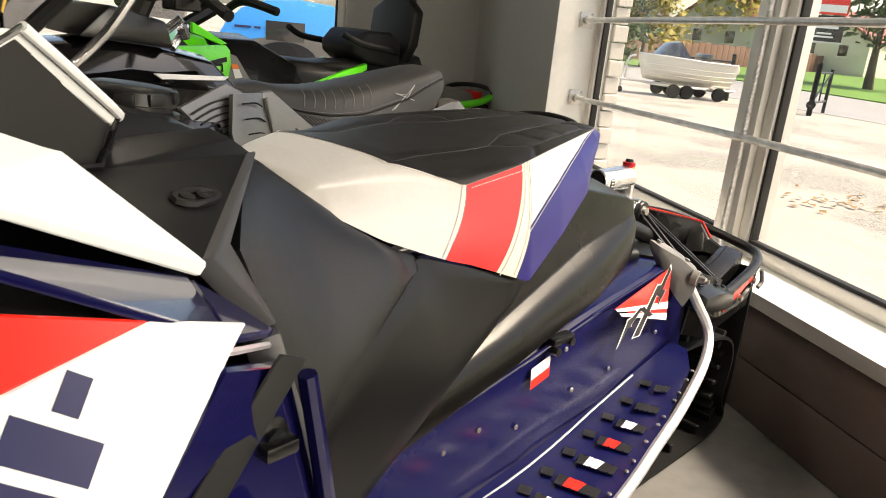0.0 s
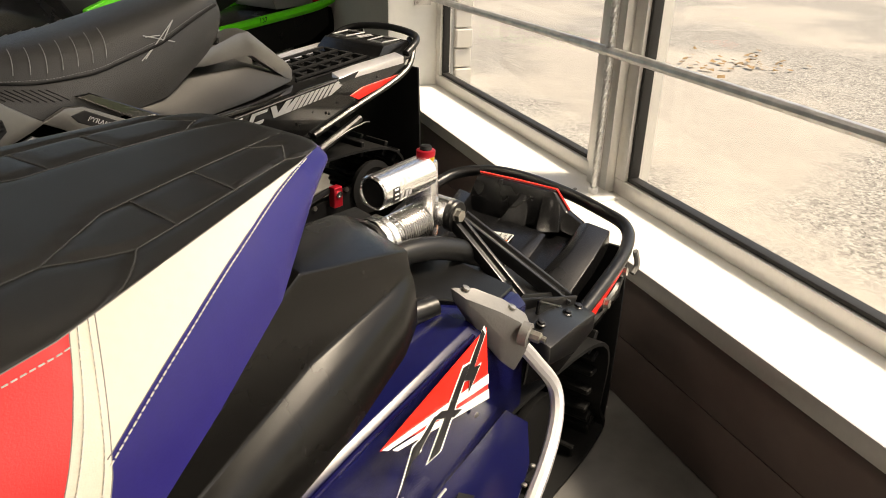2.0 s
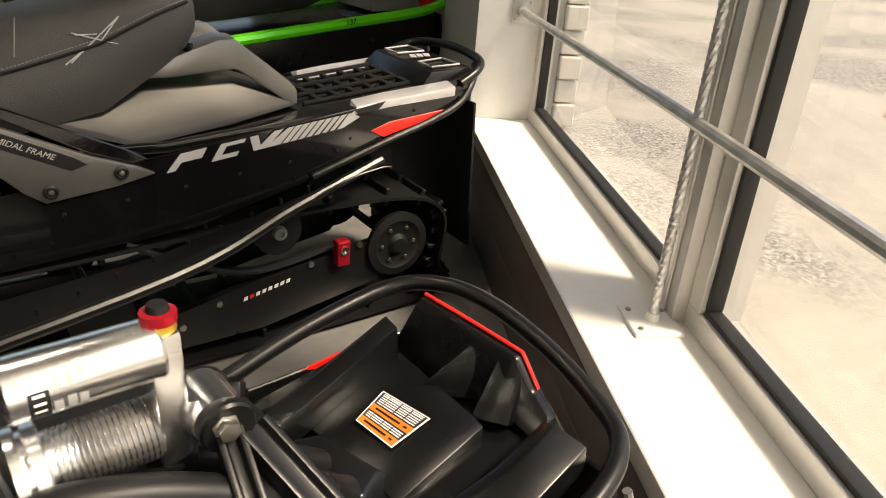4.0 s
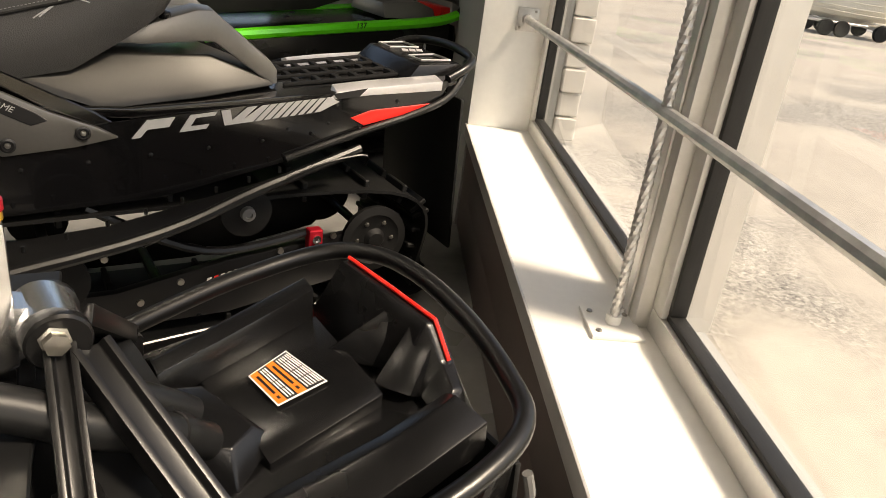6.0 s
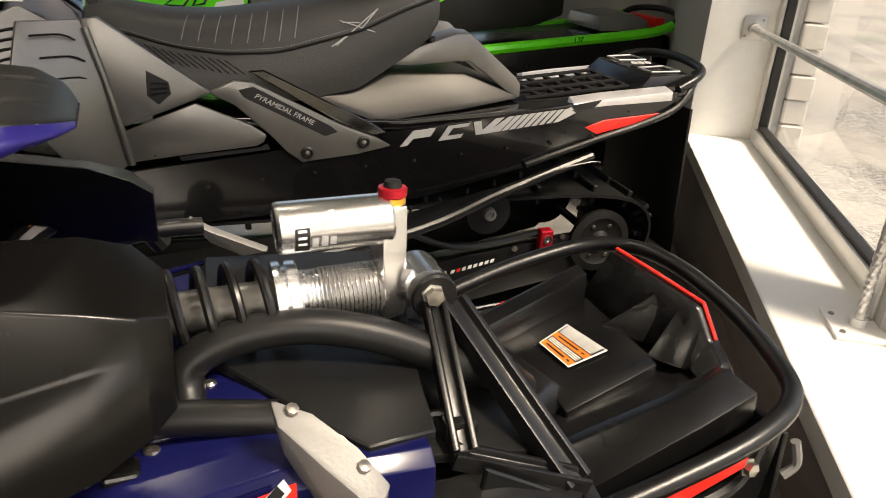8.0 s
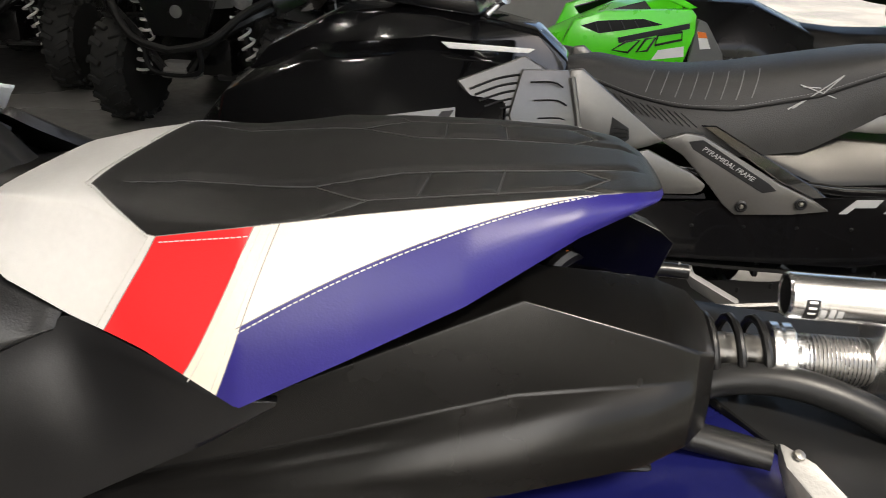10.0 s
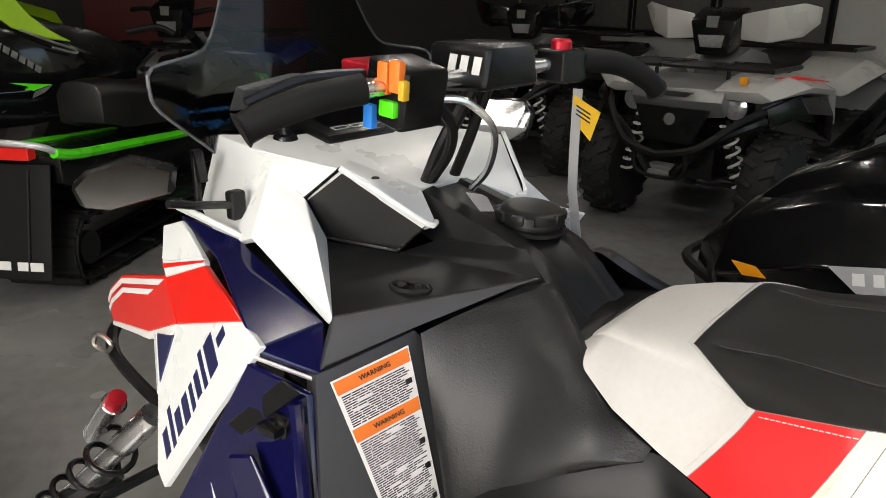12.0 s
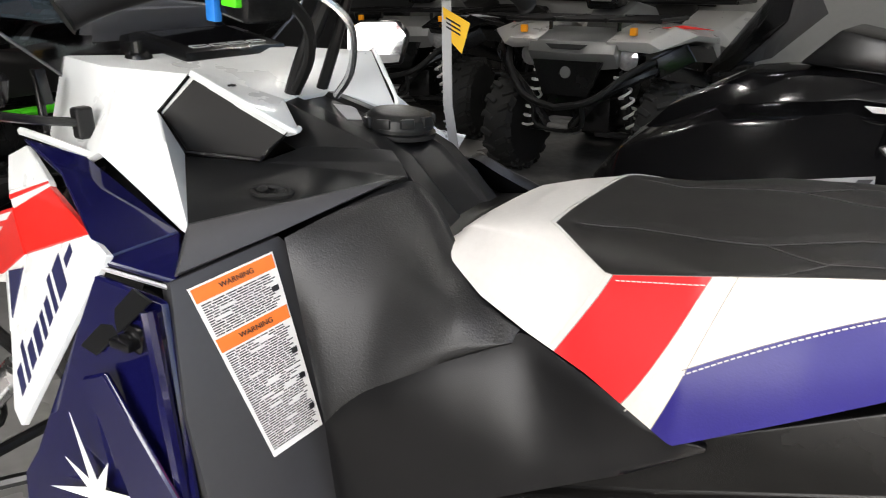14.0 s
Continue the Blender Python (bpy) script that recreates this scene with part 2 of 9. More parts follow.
def stitches(points, step=0.006, length=0.0042, r=0.0007):
    """A row of short stitches along a path."""
    path = smooth_path(points, 8)
    out, carry = [], 0.0
    bm = bmesh.new()
    for a, b in zip(path, path[1:]):
        seg = (b - a).length
        d = (b - a) / max(seg, 1e-9)
        while carry < seg:
            p, q = a + d * carry, a + d * (carry + length)
            u = d.orthogonal().normalized() * r
            w = d.cross(u)
            ring = [[bm.verts.new(c + k) for k in (u, w, -u, -w)] for c in (p, q)]
            for i in range(4):
                bm.faces.new((ring[0][i], ring[0][(i + 1) % 4], ring[1][(i + 1) % 4], ring[1][i]))
            carry += step
        carry -= seg
    return bm


def lettering(text, size, m, mat, name, parent, depth=0.0006, shear=0.0):
    """Raised letters in the built-in font, as a mesh, at the pose m."""
    cu = bpy.data.curves.new(name, "FONT")
    cu.body, cu.size, cu.extrude, cu.align_x, cu.align_y, cu.shear = text, size, depth, "CENTER", "CENTER", shear
    tmp = bpy.data.objects.new(name, cu)
    me = bpy.data.meshes.new_from_object(tmp)
    me.name = name
    bpy.data.objects.remove(tmp)
    bpy.data.curves.remove(cu)
    me.transform(m)
    me.materials.clear()
    me.materials.append(mat)
    ob = new(name, me)
    ob.parent = parent
    return ob


def facing(origin, right, up):
    """A pose whose x runs along right and whose y runs along up."""
    r = Vector(right).normalized()
    u = (Vector(up) - r * Vector(up).dot(r)).normalized()
    n = r.cross(u)
    m = Matrix((r, u, n)).transposed().to_4x4()
    m.translation = origin
    return m


def lerp(a, b, t):
    return Vector(a) * (1 - t) + Vector(b) * t


def on(quad, u, v, lift=0.0):
    """A point of a four-cornered face: u along its top, v down it."""
    a, b, c, d = (Vector(p) for p in quad)
    n = (d - a).cross(b - a).normalized()
    return lerp(lerp(a, b, u), lerp(d, c, u), v) + n * lift


def patch(quad, uv, lift=0.002, thick=0.0015):
    return loft([[on(quad, u, v, lift) for u, v in uv], [on(quad, u, v, lift - (thick if lift > 0 else -thick)) for u, v in uv]])


# ---- the showroom ----
CONCRETE = material("sealed_concrete", (0.189, 0.1848, 0.1778), 0.24, var=0.45, scale=1.1, fine=0.2, grain=0.06, grain_scale=60)
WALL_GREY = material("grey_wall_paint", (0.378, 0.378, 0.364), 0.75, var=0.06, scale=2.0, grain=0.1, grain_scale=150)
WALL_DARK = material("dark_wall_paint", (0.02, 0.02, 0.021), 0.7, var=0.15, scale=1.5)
PIER_WHITE = material("white_wall_paint", (0.82, 0.8142, 0.7788), 0.7, var=0.05, scale=3.0, grain=0.1, grain_scale=150)
SILL_WHITE = material("white_painted_sill", (0.8, 0.7875, 0.75), 0.55, var=0.05, scale=4.0, fine=0.04)
PANEL_BROWN = material("brown_laminate_panel", (0.1178, 0.08519, 0.07612), 0.42, var=0.2, scale=3.0)
FRAME_ALU = material("anodised_window_frame", (0.65, 0.637, 0.611), 0.42, metal=0.6, var=0.08, scale=6)
GASKET = material("black_gasket", (0.008, 0.008, 0.008), 0.6)
GALV = material("galvanised_rod", (0.66, 0.648, 0.624), 0.42, metal=0.85, var=0.25, scale=30, grain=0.2, grain_scale=500)
PANE = glass("window_glass", (1, 1, 1), 0.0, 0.97)
CEILING = material("dark_ceiling", (0.05, 0.05, 0.05), 0.8)
BRICK = material("painted_block", (0.52, 0.50, 0.46), 0.8, var=0.12, scale=8, grain=0.4, grain_scale=120)


def structure(name, bm, mat, label, category, parent=None):
    ob = part(name, bm, mat, parent)
    return tagged(ob, label, category, kind="structure")


structure("floor", box(-9.0, 1.33, -5.0, 5.1, -0.12, 0.0, 0), CONCRETE, "dark grey sealed concrete showroom floor with soft shine", "floor")
structure("ceiling", box(-9.2, 1.8, -5.2, 5.3, 3.0, 3.12, 0), CEILING, "dark showroom ceiling above the vehicles", "ceiling")
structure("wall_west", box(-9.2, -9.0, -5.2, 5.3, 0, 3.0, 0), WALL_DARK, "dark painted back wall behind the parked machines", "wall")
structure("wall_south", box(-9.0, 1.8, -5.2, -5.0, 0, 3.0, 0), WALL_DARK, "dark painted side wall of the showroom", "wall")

# low wall under the shop window, and the pier at its end
# full-height stretch at the south end is unseen, added to shut out light there
structure("wall_east", join(box(1.332, 1.66, -5.0, 3.825, -0.12, 0.345, 0), box(1.34, 1.66, -1.95, 3.825, 2.55, 3.0, 0), box(1.536, 1.66, -5.0, -1.95, 0.345, 3.0, 0)), WALL_GREY, "low wall below the shop window and the header above it", "wall")
structure("panel_lower", box(1.318, 1.332, -5.0, 3.823, 0.004, 0.165, 0.002), PANEL_BROWN, "dark brown laminate panel below the window sill", "wall panel")
structure("panel_upper", box(1.316, 1.332, -5.0, 3.823, 0.169, 0.345, 0.002), PANEL_BROWN, "dark brown laminate panel below the window sill", "wall panel")
structure("window_sill", box(1.304, 1.535, -5.0, 3.825, 0.347, 0.376, 0.003), SILL_WHITE, "wide white painted window sill, slightly scuffed", "window sill")
structure("trim", box(1.298, 1.303, -5.0, 3.825, 0.338, 0.379, 0.0015), FRAME_ALU, "thin metal edge trim along the white sill", "trim")
# the pier side lies unlit: that darkness is put into its grey colour
pier = structure("wall_pier", box(1.31, 1.60, 3.825, 5.3, -0.12, 3.0, 0.0), WALL_GREY, "pier at the end of the window, its unlit side coloured grey", "wall")
structure("pier_facing", box(1.306, 1.54, 3.817, 3.825, 0.376, 3.0, 0.002), PIER_WHITE, "white painted face of the window pier", "wall")

# end wall with its own window
EW0, EW1 = -1.5, 0.46
structure("wall_north", join(box(EW1, 1.31, 5.1, 5.3, 0, 3.0, 0), box(-9.0, EW0, 5.1, 5.3, 0, 3.0, 0), box(EW0, EW1, 5.1, 5.3, 2.3, 3.0, 0), box(EW0, EW1, 5.1, 5.3, -0.12, 0.42, 0)), WALL_GREY,
          "grey painted end wall with a window opening", "wall")


def window_unit(name, along, a, b, at, z0, z1, label):
    """A fixed light in an aluminium frame; along: the axis it runs on."""
    root = tagged(thing(name, label, "window"), kind="structure")

    def bar(p0, p1, q0, q1, depth=0.05, off=0.0):
        if along == "y":
            return box(at + off, at + off + depth, p0, p1, q0, q1, 0.003)
        return box(p0, p1, at + off, at + off + depth, q0, q1, 0.003)

    w = 0.045
    for p0, p1, q0, q1 in ((a, b, z0, z0 + w), (a, b, z1 - w, z1), (a, a + w, z0 + w, z1 - w), (b - w, b, z0 + w, z1 - w)):
        part("window_frame", bar(p0, p1, q0, q1), FRAME_ALU, root)
    g = 0.012
    for p0, p1, q0, q1 in ((a + w, b - w, z0 + w, z0 + w + g), (a + w, b - w, z1 - w - g, z1 - w), (a + w, a + w + g, z0 + w + g, z1 - w - g), (b - w - g, b - w, z0 + w + g, z1 - w - g)):
        part("gasket", bar(p0, p1, q0, q1, 0.03, 0.01), GASKET, root, "black rubber gasket")
    pane = part("pane", bar(a + w + 0.002, b - w - 0.002, z0 + w + 0.002, z1 - w - 0.002, 0.006, 0.022), PANE, root, "clear glass pane")
    pane.visible_shadow = False
    return root


WX, WZ0, WZ1 = 1.515, 0.378, 2.55
window_unit("window_1", "y", 2.577, 3.817, WX, WZ0, WZ1, "tall shop window pane in an aluminium frame")
window_unit("window_2", "y", 0.35, 2.478, WX, WZ0, WZ1, "wide shop window pane in an aluminium frame")
# unseen window, added out of view to let light in
window_unit("window_3", "y", -1.9, 0.26, WX, WZ0, WZ1, "wide shop window pane in an aluminium frame")
for y0, y1 in ((2.48, 2.575), (0.262, 0.348), (-1.948, -1.902)):
    structure("mullion", join(box(WX - 0.025, WX + 0.12, y0, y1, WZ0, WZ1, 0.003), box(WX - 0.031, WX - 0.026, y0 + 0.03, y0 + 0.042, WZ0, WZ1, 0.001)), FRAME_ALU, "square aluminium mullion between two shop windows", "mullion")
window_unit("window_4", "x", EW0, EW1, 5.16, 0.42, 2.3, "end window looking out on parked trailers")

# guard rods in front of the window
RX = 1.452


def ribbed(a, b, r, pitch=0.012):
    """A twisted reinforcing bar."""
    a, b = Vector(a), Vector(b)
    n = max(int((b - a).length / (pitch / 3)), 2)
    d = (b - a).normalized()
    u = d.orthogonal().normalized()
    w = d.cross(u)
    rings = []
    for i in range(n + 1):
        rr = r * (1.14 if i % 3 == 0 else 1.0)
        c = a + (b - a) * (i / n)
        rings.append([c + (u * math.cos(t) + w * math.sin(t)) * rr for t in (2 * math.pi * k / 9 + i * 0.12 for k in range(9))])
    return loft(rings)


for z in (0.764, 1.132, 1.50):
    guard = thing("guard_rail", "galvanised horizontal guard rod bolted in front of the window", "guard rail", group="window guard rods")
    part("rail", tube([(RX, 3.81, z - 0.022), (RX, 2.5, z + 0.004), (RX, 1.2, z + 0.012), (RX, -1.9, z + 0.012)], 0.0125, 10, 10), GALV, guard)
    part("bracket", join(box(RX - 0.035, RX + 0.035, 3.809, 3.8165, z - 0.059, z + 0.016, 0.002), rod((RX, 3.813, z - 0.022), (RX, 3.78, z - 0.022), 0.019)), GALV, guard, "small welded wall plate")
    for dx, dz in ((-0.024, -0.034), (0.024, 0.02)):
        part("screw", lathe([(0, 0.005), (0.003, 0.0045), (0.004, 0.0)], (RX + dx, 3.809, z + dz - 0.014), (RX + dx, 3.79, z + dz - 0.014), 8), BOLT, guard)
for y in (2.482, 0.30):
    guard = thing("guard_post", "ribbed steel post on a white foot plate on the sill", "guard post", group="window guard posts")
    part("post", ribbed((RX, y, 0.385), (RX, y, 1.9), 0.0088), GALV, guard)
    part("foot_plate", join(box(RX - 0.05, RX + 0.045, y - 0.055, y + 0.055, 0.3765, 0.384, 0.002), rod((RX, y, 0.38), (RX, y, 0.40), 0.014)), SILL_WHITE, guard, "white painted foot plate")
    for dx, dy in ((-0.035, -0.035), (-0.035, 0.035), (0.03, 0.03)):
        part("screw", lathe([(0, 0.006), (0.003, 0.005), (0.004, 0.0)], (RX + dx, y + dy, 0.384), (RX + dx, y + dy, 0.4), 8), BOLT, guard)

# ceiling lamps, which show as highlights in the black paint
LAMP = glow("ceiling_lamp_diffuser", (1.0, 0.97, 0.92), 30.0)
lamp0 = thing("ceiling_light", "round recessed ceiling downlight, switched on", "ceiling light", pose(-1.2, 1.4, 2.999), "ceiling downlights")
part("rim", lathe([(0, 0.12), (0.012, 0.115), (0.012, 0.10), (0.0, 0.10)], (0, 0, 0), (0, 0, -1), 20), FRAME_ALU, lamp0)
part("diffuser", lathe([(0.001, 0.099), (0.005, 0.098), (0.006, 0.0)], (0, 0, 0), (0, 0, -1), 20), LAMP, lamp0, "glowing white diffuser")
for i, (x, y) in enumerate(((-1.2, 3.4), (-3.0, 2.2), (-4.6, 3.4), (0.1, 0.5), (0.1, 2.6), (-1.2, -0.9), (0.1, -1.6))):
    copy_thing(lamp0, pose(x, y, 2.999))



# ---- the red, white and blue sled ----
SLED = pose(0.745, 1.875, 0, 0, 0, 32)
main = thing("snowmobile", "white, red and indigo snowmobile with a colour-blocked stitched seat", "snowmobile", SLED)


def between(rows, s):
    """Numbers interpolated smoothly between rows (s, ...)."""
    if s <= rows[0][0]:
        return rows[0][1:]
    for a, b in zip(rows, rows[1:]):
        if s <= b[0]:
            t = (s - a[0]) / (b[0] - a[0])
            return [p + (q - p) * t for p, q in zip(a[1:], b[1:])]
    return rows[-1][1:]


# s, crown height, half width of the top, edge height, half width below, lower height
SEAT = [(-1.035, 0.799, 0.085, 0.795, 0.13, 0.788), (-1.005, 0.822, 0.105, 0.814, 0.155, 0.785), (-0.95, 0.838, 0.13, 0.824, 0.182, 0.762), (-0.88, 0.853, 0.155, 0.832, 0.203, 0.742), (-0.8, 0.853, 0.190, 0.824, 0.222, 0.722), (-0.7, 0.860, 0.207, 0.850, 0.251, 0.688), (-0.6, 0.867, 0.186, 0.863, 0.231, 0.740), (-0.5, 0.875, 0.160, 0.872, 0.203, 0.790), (-0.4, 0.880, 0.131, 0.879, 0.146, 0.843), (-0.345, 0.881, 0.1, 0.876, 0.11, 0.86), (-0.318, 0.872, 0.066, 0.868, 0.07, 0.858), (-0.308, 0.862, 0.03, 0.86, 0.032, 0.855)]
SEAT_MID = 0.012


def seat_at(s, v, lift=0.0):
    z0, wt, ze, wb, zb = between(SEAT, s)
    a, side = abs(v), 1 if v >= 0 else -1
    if a <= 0.5:
        k = a / 0.5
        l, z = wt * math.sin(k * math.pi / 2) ** 0.95 if k else 0.0, z0 - (z0 - ze) * k ** 2.6
    else:
        k = (a - 0.5) / 0.5
        l, z = wt + (wb - wt) * k + 0.010 * math.sin(k * math.pi), ze + (zb - ze) * k
    n = Vector((0, -side * (0.3 + 0.7 * a), 1.1 - a)).normalized()
    return V(s, SEAT_MID + side * l, z) + n * lift


QUILT = [((-0.86, 0.24), (-0.8, 0.17)), ((-0.8, 0.17), (-0.66, 0.19)), ((-0.66, 0.19), (-0.6, 0.3)), ((-0.6, 0.3), (-0.40, 0.32)), ((-0.40, 0.32), (-0.37, 0.22)), ((-0.6, 0.3), (-0.655, 0.5)), ((-0.40, 0.32), (-0.36, 0.5)), ((-0.66, 0.19), (-0.58, 0.12)), ((-0.58, 0.12), (-0.34, 0.12)),
         ((-0.55, 0.12), (-0.555, 0.31)), ((-0.475, 0.12), (-0.48, 0.32)), ((-0.40, 0.12), (-0.37, 0.22))]


def groove(s, v):
    """How deep the quilting draws the seat top in."""
    a, best = abs(v), 1.0
    for (s0, v0), (s1, v1) in QUILT:
        dx, dy = s1 - s0, (v1 - v0) * 0.36
        px, py = s - s0, (a - v0) * 0.36
        t = min(max((px * dx + py * dy) / (dx * dx + dy * dy), 0), 1)
        best = min(best, math.hypot(px - t * dx, py - t * dy))
    return 0.0042 * math.exp(-(best / 0.0055) ** 2) if a < 0.5 else 0.0


def seat_zone(s, v):
    a = abs(v)

    def behind(p, q):
        return (q[0] - p[0]) * (a - p[1]) - (q[1] - p[1]) * (s - p[0]) < 0

    if behind((-0.79, 0.5), (-0.843, 1.0)) is False and a > 0.5:
        return "front_panel"
    if a <= 0.5:
        front = (s < -0.885 + 0.095 * (a - 0.3) / 0.2) if a > 0.3 else s < -0.885
        return "front_panel" if front else "top_panel"
    if not behind((-0.69, 0.5), (-0.757, 1.0)):
        return "red_panel"
    if not behind((-0.668, 0.5), (-0.722, 1.0)):
        return "narrow_panel"
    return "white_wedge" if not a > 0.76 - 0.26 * (s + 0.70) / 0.31 and s < -0.39 else "side_panel"


def build_seat():
    bm = bmesh.new()
    ns, nv = 110, 96
    s0, s1 = SEAT[0][0], SEAT[-1][0]
    grid = [[bm.verts.new((s0 + (s1 - s0) * i / ns, -1 + 2 * j / nv, 0)) for j in range(nv + 1)] for i in range(ns + 1)]
    for i in range(ns):
        for j in range(nv):
            bm.faces.new((grid[i][j], grid[i + 1][j], grid[i + 1][j + 1], grid[i][j + 1]))
    cuts = [((-0.79, 0.5), (-0.843, 1)), ((-0.69, 0.5), (-0.757, 1)), ((-0.668, 0.5), (-0.722, 1)), ((-0.70, 0.76), (-0.39, 0.5)), ((-0.885, 0), (-0.885, 0.3)), ((-0.885, 0.3), (-0.79, 0.5)), ((-0.39, 0), (-0.39, 1))]
    for (a0, b0), (a1, b1) in cuts:
        for sign in (1, -1):
            d = Vector((a1 - a0, sign * (b1 - b0), 0))
            bmesh.ops.bisect_plane(bm, geom=bm.verts[:] + bm.edges[:] + bm.faces[:], plane_co=(a0, sign * b0, 0), plane_no=(-d.y, d.x, 0), dist=1e-5)
    zones = {}
    for f in bm.faces:
        c = f.calc_center_median()
        zones.setdefault((seat_zone(c.x, c.y), c.y >= 0 if seat_zone(c.x, c.y) not in ("front_panel", "top_panel") else True), []).append([tuple(v.co[:2]) for v in f.verts])
    bm.free()
    seat = new("seat")
    seat.parent = main
    mats = dict(front_panel=VINYL_WHITE, top_panel=VINYL_BLACK, red_panel=VINYL_RED, narrow_panel=VINYL_CREAM, white_wedge=VINYL_CREAM, side_panel=VINYL_BLUE)
    names = dict(front_panel="white vinyl nose of the seat", top_panel="black quilted seat top", red_panel="red vinyl band", narrow_panel="ivory vinyl band", white_wedge="ivory vinyl wedge", side_panel="indigo vinyl side")
    for (zone, left), faces in zones.items():
        piece = bmesh.new()
        known = {}
        for f in faces:
            vs = []
            for s, v in f:
                key = (round(s, 5), round(v, 5))
                if key not in known:
                    known[key] = piece.verts.new(seat_at(s, v, -groove(s, v)))
                if known[key] not in vs:
                    vs.append(known[key])
            if len(vs) > 2:
                piece.faces.new(vs)
        part(zone, piece, mats[zone], seat, names[zone], 60)
    rim = [[seat_at(s0 + (s1 - s0) * i / 30, v, -0.004) for v in (-1, -0.8, -0.5, -0.25, 0, 0.25, 0.5, 0.8, 1)] for i in range(31)]
    part("foam_base", loft(rim), RUBBER, seat, "black seat base")

    def line(points, lift=0.0008, n=10):
        out = []
        for (a, b), (c, d) in zip(points, points[1:]):
            out += [seat_at(a + (c - a) * k / n, b + (d - b) * k / n, lift) for k in range(n)]
        return out + [seat_at(*points[-1], lift)]

    for sg in (1, -1):
        for pts in ([(-0.885, 0), (-0.885, sg * 0.3), (-0.79, sg * 0.5)], [(-0.79, sg * 0.5), (-0.69, sg * 0.5)], [(-0.79, sg * 0.5), (-0.843, sg * 1)], [(-0.69, sg * 0.5), (-0.757, sg * 1)], [(-0.668, sg * 0.5), (-0.722, sg * 1)],
                    [(-0.70, sg * 0.76), (-0.39, sg * 0.5)], [(-0.69, sg * 0.5), (-0.33, sg * 0.5)]):
            part("seam", tube(line(pts, 0.0), 0.0005, 6, 1), SEAM_THREAD, seat, "sewn seam")
        for pts, off in (([(-0.79, 0.5), (-0.843, 1)], -0.008), ([(-0.69, 0.5), (-0.757, 1)], 0.007), ([(-0.668, 0.5), (-0.722, 1)], -0.006), ([(-0.70, 0.775), (-0.39, 0.515)], 0.0), ([(-0.785, 0.525), (-0.695, 0.525)], 0),
                         ([(-0.885, 0.02), (-0.888, 0.3), (-0.796, 0.5)], -0.004)):
            part("stitching", stitches(line([(s + off, v * sg) for s, v in pts], 0.0012)), THREAD, seat, "pale thread stitching")
        for (a, b), (c, d) in QUILT:
            part("quilting", tube([seat_at(a + (c - a) * k / 6, sg * (b + (d - b) * k / 6), -0.0030) for k in range(7)], 0.0010, 6, 1), GREY_THREAD, seat, "quilted seam line")
    return seat


build_seat()


# fuel tank, console and the body under the seat
def mirrored(profile, s, mid=0.0):
    left = [V(s, mid + l, z) for l, z in profile]
    right = [V(s, mid - l, z) for l, z in reversed(profile) if l > 1e-6]
    return left + right


TANK_FRONT = [(-1.385, ((0, 0.895), (0.085, 0.892), (0.2, 0.862), (0.298, 0.792), (0.352, 0.73), (0.362, 0.56), (0.31, 0.42))),
             (-1.31, ((0, 0.902), (0.08, 0.898), (0.18, 0.852), (0.285, 0.795), (0.325, 0.73), (0.335, 0.56), (0.29, 0.42))),
             (-1.2, ((0, 0.90), (0.075, 0.896), (0.15, 0.855), (0.19, 0.805), (0.212, 0.70), (0.215, 0.56), (0.21, 0.42))),
             (-1.09, ((0, 0.872), (0.07, 0.87), (0.125, 0.858), (0.16, 0.815), (0.215, 0.69), (0.238, 0.56), (0.235, 0.43)))]
TANK_REAR = [(-1.03, ((0, 0.82), (0.075, 0.818), (0.14, 0.808), (0.18, 0.775), (0.235, 0.67), (0.268, 0.56), (0.252, 0.435))),
             (-0.94, ((0, 0.765), (0.09, 0.763), (0.17, 0.752), (0.205, 0.73), (0.248, 0.65), (0.276, 0.56), (0.252, 0.445))),
             (-0.84, ((0, 0.725), (0.1, 0.722), (0.2, 0.715), (0.235, 0.7), (0.268, 0.63), (0.28, 0.555), (0.25, 0.46)))]
TANK_ROWS = TANK_FRONT + TANK_REAR
part("tank_shroud", loft([mirrored([(l * (0.92 if s < -1.05 else 0.8), z - (0.075 if s < -1.05 and l < 0.34 and z > 0.7 else 0.012)) for l, z in p], s) for s, p in TANK_ROWS], bevel=0.006), TANK, main, "grained black plastic tank shroud")


